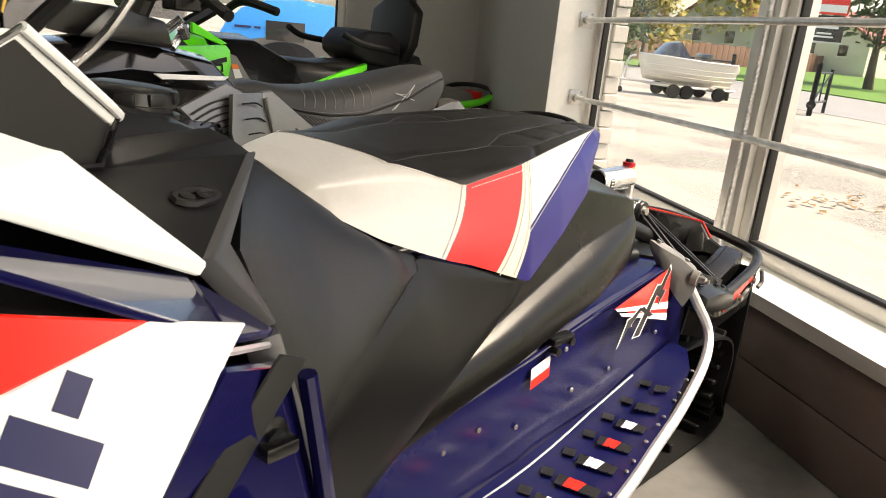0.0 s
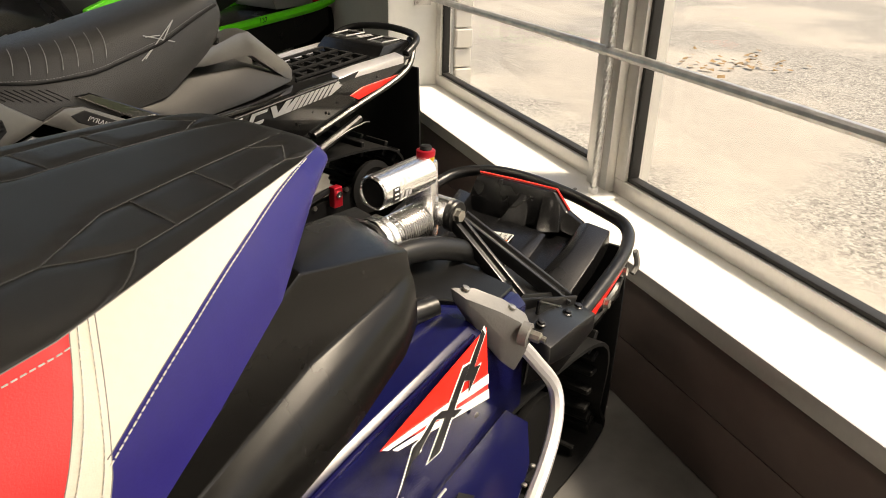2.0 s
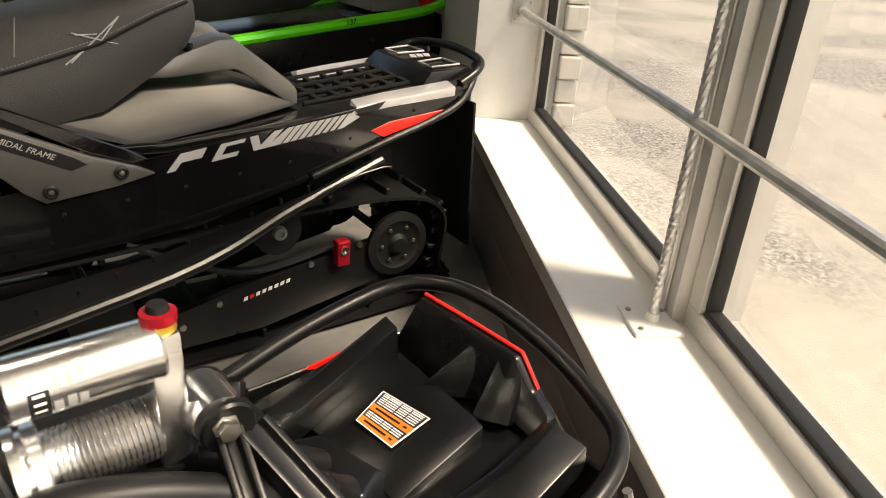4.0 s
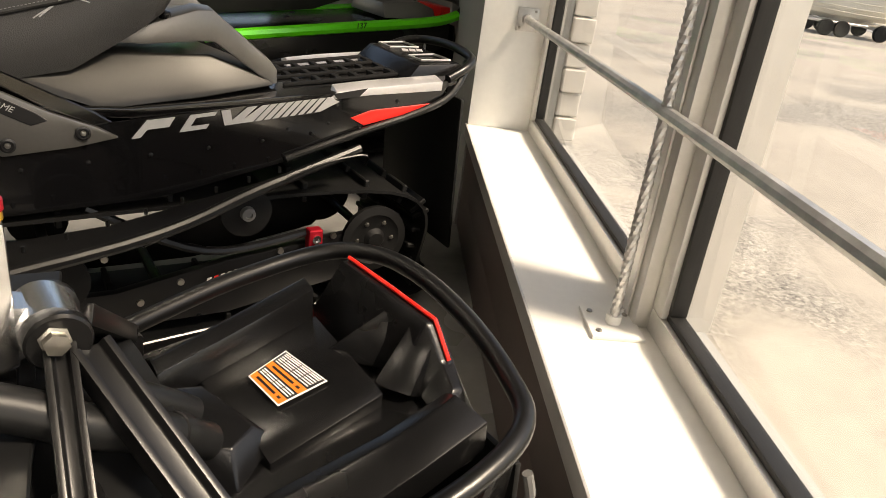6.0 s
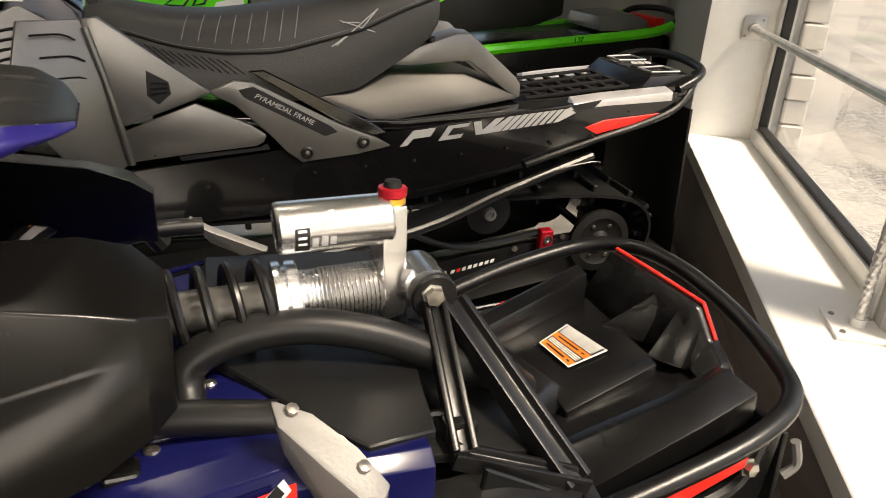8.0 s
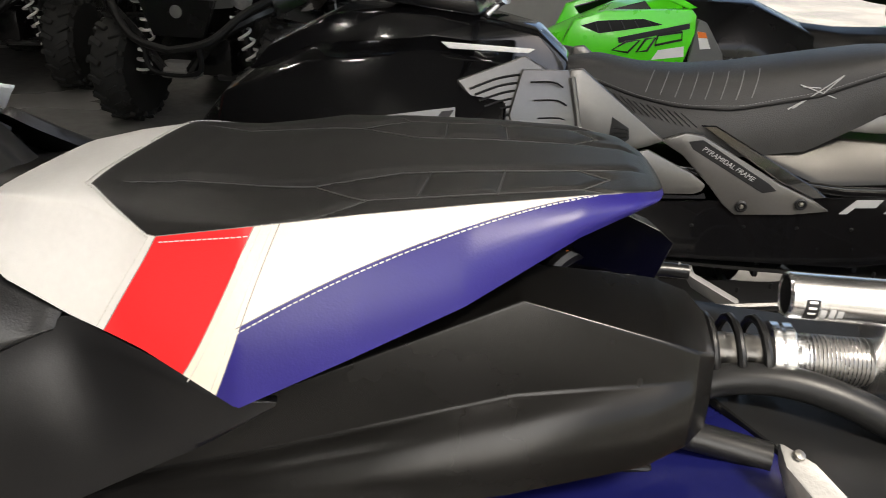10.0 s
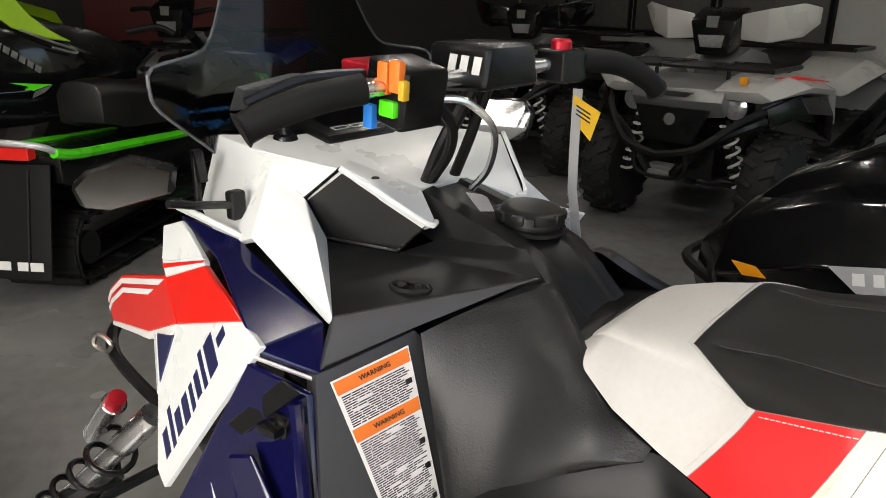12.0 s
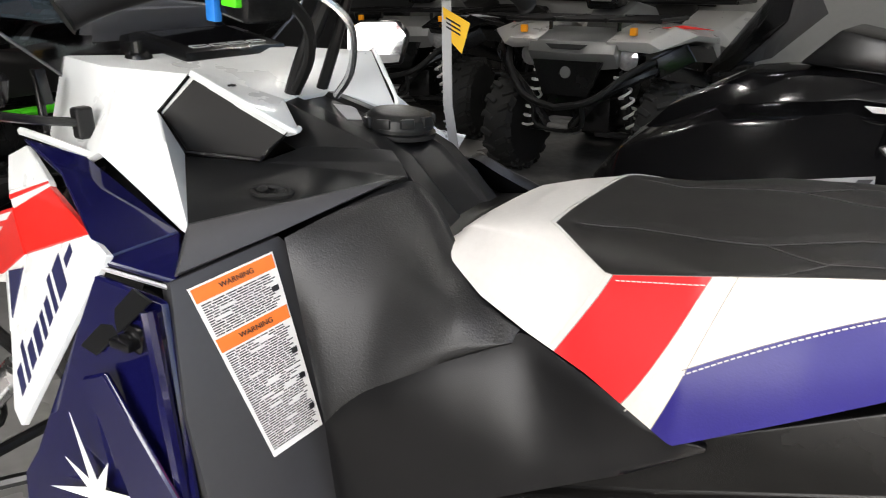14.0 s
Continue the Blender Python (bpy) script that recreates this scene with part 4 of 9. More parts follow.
for s, z, mat, hx, hz, nm in ((-1.290, 1.092, ORANGE, 0.009, 0.019, "orange rocker switch"), (-1.269, 1.095, ORANGE, 0.009, 0.019, "orange rocker switch"), (-1.284, 1.056, GREEN, 0.013, 0.010, "green rocker switch"), (-1.317, 1.043, KNOB_RED, 0.008, 0.015, "blue rocker switch"), (-1.258, 1.08, YELLOW, 0.005, 0.012, "yellow button")):
    m = mat
    if "blue" in nm:
        m = material("sky_blue_switch", (0.02, 0.22, 0.72), 0.4)
    part("switch", moved(softened(box(-hx, hx, -0.006, 0.006, -hz, hz, 0.0), 0.003, 2), Matrix.Translation(V(s, 0.218, z)) @ Matrix.Rotation(radians(4), 4, "Y")), m, sw, nm)
riser = part("riser_block", softened(loft([[V(-1.385, 0.035, 1.05), V(-1.385, -0.085, 1.05), V(-1.385, -0.085, 1.12), V(-1.385, 0.035, 1.12)], [V(-1.27, 0.045, 1.062), V(-1.27, -0.095, 1.062), V(-1.27, -0.08, 1.125), V(-1.27, 0.03, 1.125)]]), 0.012, 3), BLACK, bars, "black riser pad")
part("riser_mark", join(*[plate([V(-1.345 + d, 0.039, 1.083), V(-1.33 + d, 0.0405, 1.083), V(-1.326 + d, 0.0385, 1.107), V(-1.341 + d, 0.037, 1.107)], 0.001) for d in (0.0, 0.022, 0.046)]), DECAL_WHITE, riser, "white slanted marks")
part("steering_post", join(tube([V(-1.40, 0.025, 0.90), V(-1.375, 0.012, 0.97), V(-1.335, -0.01, 1.06)], 0.012, 10), tube([V(-1.40, -0.04, 0.90), V(-1.37, -0.045, 0.97), V(-1.335, -0.05, 1.06)], 0.009, 10)), STEEL, bars)
part("cable", tube([V(-1.272, 0.14, 1.062), V(-1.245, 0.11, 1.058), V(-1.23, 0.07, 1.02), V(-1.26, 0.04, 0.96), V(-1.30, 0.03, 0.92)], 0.0055, 8), ALU, bars, "braided grey cable")
part("cable", tube([V(-1.27, 0.15, 1.06), V(-1.29, 0.09, 1.02), V(-1.33, 0.05, 0.97), V(-1.38, 0.03, 0.92)], 0.008, 8), RUBBER, bars)
part("cable", tube([V(-1.28, -0.16, 1.085), V(-1.34, -0.12, 1.07), V(-1.38, -0.05, 1.03), V(-1.42, -0.03, 0.95)], 0.006, 8), RUBBER, bars)
part("throttle_block", softened(sbox(-1.31, -1.255, -0.21, -0.14, 1.06, 1.11), 0.008), BLACK, bars)
part("kill_switch", lathe([(0, 0.016), (0.003, 0.018), (0.016, 0.018), (0.02, 0.014), (0.021, 0)], V(-1.285, -0.175, 1.105), V(-1.285, -0.175, 1.2), 14), KNOB_RED, bars, "red stop button")
part("brake_reservoir", join(softened(sbox(-1.385, -1.33, 0.15, 0.205, 1.078, 1.105), 0.006)), KNOB_RED, bars, "red brake fluid cap")
part("brake_lever", tube([V(-1.34, 0.2, 1.09), V(-1.375, 0.27, 1.085), V(-1.40, 0.34, 1.06)], 0.007, 8), STEEL, bars)
# hang tag
tag = thing("price_tag", "yellow card with a white perforated strap hanging from the bar", "hang tag", SLED @ pose(0.065, -0.05, 0.03))
part("card", plate([V(-1.315, -0.30, 1.04), V(-1.262, -0.30, 1.015), V(-1.278, -0.30, 0.965), V(-1.312, -0.30, 0.995)], 0.0012), YELLOW, tag, "yellow card")
part("card_writing", join(*[plate([V(-1.308, -0.2985, 1.024 - d), V(-1.28, -0.2985, 1.011 - d), V(-1.28, -0.2985, 1.008 - d), V(-1.308, -0.2985, 1.021 - d)], 0.0004) for d in (0, 0.007, 0.014)]), DECAL_BLACK, tag, "rows of unreadable print")
strap = part("strap", loft([[V(s, -0.3 + w, z), V(s + 0.018, -0.3 + w, z), V(s + 0.018, -0.302 + w, z), V(s, -0.302 + w, z)] for s, w, z in ((-1.318, 0.0, 1.05), (-1.315, 0.004, 0.95), (-1.31, 0.01, 0.88), (-1.29, 0.02, 0.80), (-1.265, 0.03, 0.755))]), DECAL_GREY, tag, "white perforated strap")
part("perforation", join(*[plate([V(-1.313 + 0.0005 * i + (0.004 if i % 2 else 0), -0.2985 + 0.0010 * i, 0.955 - 0.0085 * i), V(-1.309 + 0.0005 * i + (0.004 if i % 2 else 0), -0.2985 + 0.0010 * i, 0.955 - 0.0085 * i), V(-1.309 + 0.0005 * i + (0.004 if i % 2 else 0), -0.2985 + 0.0010 * i, 0.951 - 0.0085 * i), V(-1.313 + 0.0005 * i + (0.004 if i % 2 else 0), -0.2985 + 0.0010 * i, 0.951 - 0.0085 * i)], 0.0006) for i in range(18)]), DECAL_GREY, strap)
# mirror
hexa = [V(s + 0.022, l - 0.018, 0.930 + (z - 0.937) * 0.84) for s, l, z in ((-1.718, 0.425, 0.945), (-1.69, 0.42, 0.968), (-1.625, 0.40, 0.982), (-1.572, 0.37, 0.958), (-1.578, 0.375, 0.915), (-1.655, 0.42, 0.892), (-1.70, 0.428, 0.905))]
c = sum(hexa, Vector()) / 7
n = ((SLED.inverted() @ Vector((0.70, 0.82, 1.2)) - c).normalized() + (SLED.inverted() @ Vector((0.9, 0.1, 0.0)) - c).normalized()).normalized()
hexa = [p - n * (p - c).dot(n) for p in hexa]
mir = part("mirror", plate(hexa, 0.02, 0.005, out=n), BLACK, main, "black wing mirror housing")
part("mirror_glass", plate([c + (p - c) * 0.88 + n * 0.0015 for p in hexa], 0.001, out=n), NEAR_MIRROR, mir, "mirror glass")
part("mirror_arm", tube([V(-1.565, 0.355, 0.912), V(-1.57, 0.31, 0.90), V(-1.585, 0.245, 0.885)], 0.006, 8), STEEL, mir)
part("arm_mount", softened(sbox(-1.595, -1.575, 0.225, 0.25, 0.862, 0.905), 0.004), CONSOLE, mir)
# front suspension, skis, front bumper
for sg in (1, -1):
    def W(s, l, z):
        return V(s, sg * l, z)
    fs = new("front_shock")
    fs.parent = main
    part("reservoir", lathe([(0, 0.022), (0.002, 0.024), (0.13, 0.024), (0.133, 0.02), (0.134, 0)], W(-1.955, 0.285, 0.44), W(-2.10, 0.30, 0.27), 20), ALU, fs, "polished silver reservoir")
    part("reservoir_cap", lathe([(0, 0.018), (0.022, 0.017), (0.024, 0)], W(-1.955, 0.285, 0.44), W(-1.935, 0.283, 0.465), 14), KNOB_RED, fs, "red and black cap")
    part("shock_tube", lathe([(0, 0.024), (0.1, 0.024), (0.11, 0.02), (0.36, 0.02)], W(-1.845, 0.27, 0.45), W(-2.1, 0.42, 0.15), 18), ALU, fs)
    part("spring", coil(W(-1.90, 0.305, 0.385), W(-2.08, 0.41, 0.175), 0.04, 0.006, 5), STEEL, fs, "black coil spring")
    part("ski_leg", tube([W(-1.95, 0.30, 0.30), W(-2.02, 0.42, 0.22), W(-2.03, 0.47, 0.06)], 0.022, 8), STEEL, main)
    part("a_arm", join(tube([W(-1.75, 0.18, 0.25), W(-2.03, 0.45, 0.2)], 0.012, 8), tube([W(-1.98, 0.15, 0.24), W(-2.03, 0.45, 0.2)], 0.012, 8)), STEEL, main)
    part("ski", loft([[W(s, 0.47 - w, z), W(s, 0.47 + w, z), W(s, 0.47 + w, z - 0.012), W(s, 0.47 - w, z - 0.012)] for s, w, z in ((-2.75, 0.03, 0.22), (-2.66, 0.06, 0.12), (-2.5, 0.075, 0.04), (-2.2, 0.08, 0.013), (-1.75, 0.08, 0.013), (-1.62, 0.06, 0.03))], bevel=0.004), WHITE, main, "white plastic ski")
    part("ski_loop", tube([W(-2.74, 0.44, 0.215), W(-2.78, 0.47, 0.30), W(-2.62, 0.47, 0.32), W(-2.45, 0.47, 0.06)], 0.011, 8), STEEL, main)
part("front_bumper", tube([V(-1.95, 0.2, 0.4), V(-2.12, 0.2, 0.47), V(-2.2, 0.1, 0.5), V(-2.2, -0.1, 0.5), V(-2.12, -0.2, 0.47), V(-1.95, -0.2, 0.4)], 0.013, 10), STEEL, main, "black front bumper tube")
part("tow_eye", tube([V(-2.08, 0.22, 0.50), V(-2.11, 0.23, 0.515), V(-2.12, 0.235, 0.49), V(-2.09, 0.225, 0.48)], 0.005, 6, 4, True), BOLT, main)


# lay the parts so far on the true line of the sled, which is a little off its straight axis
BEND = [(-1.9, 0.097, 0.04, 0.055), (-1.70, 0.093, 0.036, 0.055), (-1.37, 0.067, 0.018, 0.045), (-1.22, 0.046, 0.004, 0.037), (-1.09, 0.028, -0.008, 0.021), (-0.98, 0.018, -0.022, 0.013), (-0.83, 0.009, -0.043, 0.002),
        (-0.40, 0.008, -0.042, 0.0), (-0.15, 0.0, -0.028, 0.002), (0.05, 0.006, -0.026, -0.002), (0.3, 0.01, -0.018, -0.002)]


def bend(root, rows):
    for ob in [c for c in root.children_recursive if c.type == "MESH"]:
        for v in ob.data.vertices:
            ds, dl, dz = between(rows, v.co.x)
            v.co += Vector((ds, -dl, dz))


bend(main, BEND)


# rounded side covers behind the seat: top, ridge, crease and foot at each station
COVER_ROWS = [(-1.08, ((0.15, 0.465), (0.225, 0.46), (0.232, 0.448), (0.228, 0.43))), (-0.95, ((0.12, 0.565), (0.190, 0.555), (0.198, 0.530), (0.212, 0.478))), (-0.70, ((0.12, 0.668), (0.168, 0.662), (0.172, 0.60), (0.206, 0.533))), (-0.44, ((0.075, 0.796), (0.142, 0.786), (0.150, 0.685), (0.194, 0.598))),
              (-0.31, ((0.055, 0.782), (0.147, 0.760), (0.152, 0.715), (0.172, 0.632))), (-0.272, ((0.05, 0.768), (0.143, 0.748), (0.149, 0.722), (0.160, 0.652))), (-0.250, ((0.06, 0.748), (0.122, 0.735), (0.128, 0.71), (0.135, 0.66)))]
for sg in (1, -1):
    rings = []
    for s, (top, ridge, crease, foot) in COVER_ROWS:
        dl, dz = foot[0] - crease[0], foot[1] - crease[1]
        section = [top, ridge, crease] + [(crease[0] + dl * a, crease[1] + dz * b) for a, b in ((0.40, 0.12), (0.72, 0.33), (0.92, 0.64), (1.0, 1.0))]
        rings.append([V(s, sg * (l + 0.03) - 0.03, z) for l, z in section])
    part("side_cover", loft(rings, bevel=0.007, seg=3, angle=28), COVER, main, "satin black faceted rear side cover", 30)


def curve_at(points, t):
    """A point of a polyline, t from 0 to 1 along it by its corners."""
    f = min(max(t, 0), 0.99999) * (len(points) - 1)
    i = int(f)
    return lerp(points[i], points[i + 1], f - i)


def blanket(top, foot, bulge, out, nu=28, nv=14, border=0.09, thick=0.014):
    """A padded skin between two edges, with a rolled border and a swell."""
    top, foot = smooth_path(top, 4), smooth_path(foot, 4)
    face, back = [], []
    for i in range(nu + 1):
        u = i / nu
        a, b = curve_at(top, u), curve_at(foot, u)
        rowf, rowb = [], []
        for j in range(nv + 1):
            v = j / nv
            edge = min(u, 1 - u, v, 1 - v) / border
            roll = 0.004 * (1 - max(0.0, 1 - edge) ** 2)
            swell = bulge * math.sin(math.pi * v) * math.sin(math.pi * min(u * 1.15, 1.0))
            p = lerp(a, b, v)
            rowf.append(p + out * (roll + swell))
            rowb.append(p - out * thick)
        face.append(rowf)
        back.append(rowb)
    bm = bmesh.new()
    F = [[bm.verts.new(p) for p in r] for r in face]
    B = [[bm.verts.new(p) for p in r] for r in back]
    for i in range(nu):
        for j in range(nv):
            bm.faces.new((F[i][j], F[i + 1][j], F[i + 1][j + 1], F[i][j + 1]))
    for i in range(nu):
        bm.faces.new((F[i][0], B[i][0], B[i + 1][0], F[i + 1][0]))
        bm.faces.new((F[i][nv], F[i + 1][nv], B[i + 1][nv], B[i][nv]))
    for j in range(nv):
        bm.faces.new((F[0][j], F[0][j + 1], B[0][j + 1], B[0][j]))
        bm.faces.new((F[nu][j], B[nu][j], B[nu][j + 1], F[nu][j + 1]))
    return bm


KNEE_TOP = [(-1.174, 0.232, 0.818), (-1.13, 0.165, 0.848), (-1.082, 0.098, 0.872), (-1.042, 0.095, 0.850), (-0.99, 0.125, 0.808), (-0.957, 0.155, 0.782), (-0.915, 0.165, 0.760), (-0.880, 0.170, 0.746)]
KNEE_FOOT = [(-1.096, 0.268, 0.600), (-1.075, 0.258, 0.626), (-1.047, 0.246, 0.650), (-1.01, 0.235, 0.671), (-0.97, 0.221, 0.693), (-0.94, 0.208, 0.708), (-0.91, 0.194, 0.721), (-0.884, 0.183, 0.731)]
FLANK_TOP = KNEE_FOOT[:-1] + [(-0.878, 0.174, 0.742), (-0.835, 0.180, 0.732), (-0.724, 0.202, 0.700), (-0.662, 0.198, 0.684)]
FLANK_FOOT = [(-1.085 + 0.0395 * k, 0.264 - 0.0062 * k, 0.445 + 0.0212 * k) for k in range(10)] + [(-0.664, 0.196, 0.678)]
for sg in (1, -1):
    def K(rows):
        mid = [0.02 - 0.17 * min(max(s + 1.17, 0), 0.3) for s, l, z in rows]
        return [V(s, sg * (l - m) + m, z) for (s, l, z), m in zip(rows, mid)]
    part("knee_pad", blanket(K(KNEE_TOP), K(KNEE_FOOT), 0.024, V(0.45, sg * 0.75, 0.45).normalized()), KNEE, main, "grained black knee pad with rolled border", 60)
    part("flank_panel", blanket(K(FLANK_TOP), K(FLANK_FOOT), 0.004, V(0.2, sg * 0.95, 0.15).normalized(), 30, 10, 0.06), TANK, main, "grained black flank below the seat", 60)

# flat console panels between the hood and the tank, with a small socket
for sg in (1, -1):
    def C(s, l, z):
        return V(s, sg * (l - 0.01) + 0.01, z if sg > 0 else z - 0.03)
    fore, rear, collar, crown, ridge, corner, tip = C(-1.39, 0.212, 0.893), C(-1.272, 0.168, 0.888), C(-1.235, 0.118, 0.905), C(-1.12, 0.078, 0.905), C(-1.098, 0.09, 0.893), C(-1.080, 0.100, 0.878), C(-1.248, 0.312, 0.842)
    bm = bmesh.new()
    vs = [bm.verts.new(p) for p in (fore, rear, collar, crown, ridge, corner, tip)]
    for f in ((0, 1, 6), (1, 5, 6), (1, 4, 5), (1, 2, 3, 4)):
        bm.faces.new([vs[k] for k in f])
    bmesh.ops.recalc_face_normals(bm, faces=bm.faces)
    bmesh.ops.solidify(bm, geom=bm.faces[:], thickness=0.008)
    console = part("console_panel", softened(bm, 0.002, 2, 12), CONSOLE, main, "satin black console panel", 20)
    if sg > 0:
        c = (rear + corner + tip * 1.6) / 3.6
        u, w = (tip - rear).normalized(), (corner - rear).normalized()
        n = u.cross(w).normalized()
        n = n if n.z > 0 else -n
        part("key_port", join(tube([c + u * (0.012 * math.cos(a)) + w * (0.026 * math.sin(a)) + n * 0.003 for a in [2 * math.pi * k / 14 for k in range(14)]], 0.004, 6, 1, True), lathe([(0, 0.009), (0.004, 0.009), (0.006, 0.006), (0.004, 0.004), (0.004, 0)], c + w * 0.012, c + w * 0.012 + n, 14), lathe([(0, 0.007), (0.006, 0.007), (0.007, 0.004), (0.007, 0)], c - w * 0.012, c - w * 0.012 + n, 12)), RUBBER, console, "small black socket in the console")

# moulded storage tray inside the rear bumper
tray = part("rear_tray", loft([[V(0.10, 0.150, 0.445), V(0.375, 0.135, 0.49), V(0.42, 0.02, 0.50), V(0.40, -0.21, 0.50), V(0.10, -0.225, 0.45)],
                              [V(0.10, 0.145, 0.462), V(0.375, 0.130, 0.505), V(0.42, 0.02, 0.515), V(0.40, -0.205, 0.515), V(0.10, -0.220, 0.467)]], bevel=0.005), BLACK, main, "moulded black plastic rear tray")
part("tray_wall", loft([[V(0.335, -0.185, 0.505), V(0.372, -0.172, 0.586), V(0.392, -0.172, 0.584), V(0.41, -0.19, 0.50)], [V(0.345, -0.075, 0.51), V(0.379, -0.078, 0.586), V(0.399, -0.078, 0.584), V(0.425, -0.08, 0.505)],
                        [V(0.352, 0.0, 0.515), V(0.388, 0.003, 0.583), V(0.408, 0.003, 0.581), V(0.43, 0.0, 0.51)], [V(0.362, 0.035, 0.515), V(0.394, 0.032, 0.545), V(0.412, 0.033, 0.543), V(0.425, 0.04, 0.51)], [V(0.36, 0.085, 0.51), V(0.385, 0.07, 0.534), V(0.40, 0.07, 0.532), V(0.41, 0.085, 0.505)]], bevel=0.004), BLACK, tray, "raised rear wall of the tray")
part("wall_trim", tube([V(0.383, -0.172, 0.588), V(0.391, -0.078, 0.588), V(0.400, 0.003, 0.585), V(0.404, 0.033, 0.546)], 0.0028, 6, 1), REFLECT_RED, tray, "thin red trim line")
part("tray_gusset", loft([[V(0.300, -0.085, 0.512), V(0.376, -0.062, 0.572), V(0.35, -0.062, 0.505)], [V(0.345, -0.035, 0.512), V(0.379, -0.045, 0.568), V(0.36, -0.035, 0.505)]], bevel=0.003), BLACK, tray, "faceted buttress of the wall")
part("tray_gusset", loft([[V(0.325, 0.0, 0.515), V(0.386, -0.02, 0.577), V(0.35, -0.02, 0.505)], [V(0.35, 0.04, 0.517), V(0.39, 0.018, 0.562), V(0.37, 0.035, 0.505)]], bevel=0.003), BLACK, tray, "faceted buttress of the wall")
part("tray_ramp", loft([[V(0.165, -0.120, 0.496), V(0.33, -0.155, 0.522), V(0.33, -0.155, 0.50), V(0.165, -0.12, 0.47)], [V(0.180, 0.012, 0.499), V(0.325, 0.006, 0.522), V(0.325, 0.006, 0.50), V(0.18, 0.012, 0.47)], [V(0.186, 0.040, 0.486), V(0.325, 0.024, 0.518), V(0.325, 0.024, 0.50), V(0.186, 0.04, 0.47)]], bevel=0.0025), BLACK, tray, "sloping panel that carries the label")
part("tray_channel", loft([[V(0.115, -0.095, 0.488), V(0.118, -0.105, 0.522), V(0.118, -0.133, 0.524), V(0.115, -0.20, 0.488)], [V(0.325, -0.150, 0.51), V(0.328, -0.158, 0.560), V(0.330, -0.190, 0.562), V(0.33, -0.215, 0.51)]], bevel=0.004), BLACK, tray, "raised far channel")
part("tray_channel", loft([[V(0.140, 0.062, 0.455), V(0.150, 0.072, 0.476), V(0.152, 0.092, 0.481), V(0.150, 0.148, 0.468), V(0.14, 0.152, 0.445)], [V(0.285, 0.075, 0.505), V(0.285, 0.086, 0.522), V(0.286, 0.104, 0.526), V(0.30, 0.142, 0.513), V(0.30, 0.146, 0.48)], [V(0.372, 0.068, 0.515), V(0.372, 0.075, 0.540), V(0.374, 0.09, 0.545), V(0.386, 0.132, 0.535), V(0.386, 0.135, 0.50)]], bevel=0.003), BLACK, tray, "raised near channel with a flat top")
part("tray_boss", loft([[V(0.110, -0.095, 0.478), V(0.175, -0.09, 0.490), V(0.205, 0.012, 0.492), V(0.150, 0.050, 0.47), V(0.11, 0.03, 0.465)], [V(0.125, -0.085, 0.516), V(0.158, -0.078, 0.514), V(0.184, 0.004, 0.510), V(0.152, 0.026, 0.508), V(0.125, 0.015, 0.512)]], bevel=0.003), BLACK, tray, "angular boss in front of the label")
# label: its head lies towards the sled's nose
WQ = [V(0.218, -0.015, 0.5070), V(0.211, -0.080, 0.5065), V(0.265, -0.100, 0.5145), V(0.280, -0.022, 0.5165)]
wl = part("warning_label", patch(WQ, [(0, 0), (1, 0), (1, 1), (0, 1)], 0.0035, 0.0008), DECAL_WHITE, tray, "small orange and black warning label")
part("label_field", patch(WQ, [(0.03, 0.03), (0.97, 0.03), (0.97, 0.97), (0.03, 0.97)], 0.0039, 0.0004), DECAL_BLACK, wl)
for v0, v1 in ((0.03, 0.20), (0.42, 0.60)):
    part("label_band", patch(WQ, [(0.03, v0), (0.97, v0), (0.97, v1), (0.03, v1)], 0.0043, 0.0004), ORANGE, wl, "orange header band")
part("fine_print", join(*[patch(WQ, [(a, v), (b, v), (b, v + 0.028), (a, v + 0.028)], 0.0045, 0.0003) for v in (0.235, 0.29, 0.345, 0.64, 0.70, 0.755, 0.81, 0.87, 0.915) for a, b in ((0.07, 0.30), (0.33, 0.52), (0.55, 0.78), (0.80, 0.92))]), DECAL_WHITE, wl, "rows of small unreadable print")
part("print_marks", join(*[patch(WQ, [(a, v), (b, v), (b, v + 0.05), (a, v + 0.05)], 0.0047, 0.0003) for v in (0.09, 0.485) for a, b in ((0.12, 0.2), (0.28, 0.85))]), DECAL_BLACK, wl)

# thick pipes curling over the tunnel
part("coolant_pipe", tube([V(-0.238, 0.060, 0.575), V(-0.242, 0.028, 0.598), V(-0.237, 0.015, 0.622), V(-0.201, 0.014, 0.641), V(-0.158, 0.019, 0.650), V(-0.115, 0.026, 0.650), V(-0.066, 0.036, 0.640), V(-0.02, 0.045, 0.622), V(0.022, 0.054, 0.60), V(0.08, 0.05, 0.57), V(0.125, 0.03, 0.53)], 0.0185, 16), CONSOLE, main, "thick matt black pipe")
part("coolant_pipe", tube([V(-0.05, -0.03, 0.605), V(0.02, -0.02, 0.59), V(0.08, -0.02, 0.56), V(0.13, -0.03, 0.52)], 0.017, 14), CONSOLE, main, "thick matt black pipe")
for k, (a, b) in enumerate(((V(-0.02, -0.03, 0.603), V(0.0, -0.03, 0.598)), (V(0.088, 0.047, 0.563), V(0.102, 0.042, 0.552)))):
    part("pipe_clamp", lathe([(0, 0.0195), (0.001, 0.021), (0.013, 0.021), (0.014, 0.0195)], a, b, 18), STEEL, main, "dark hose clamp")

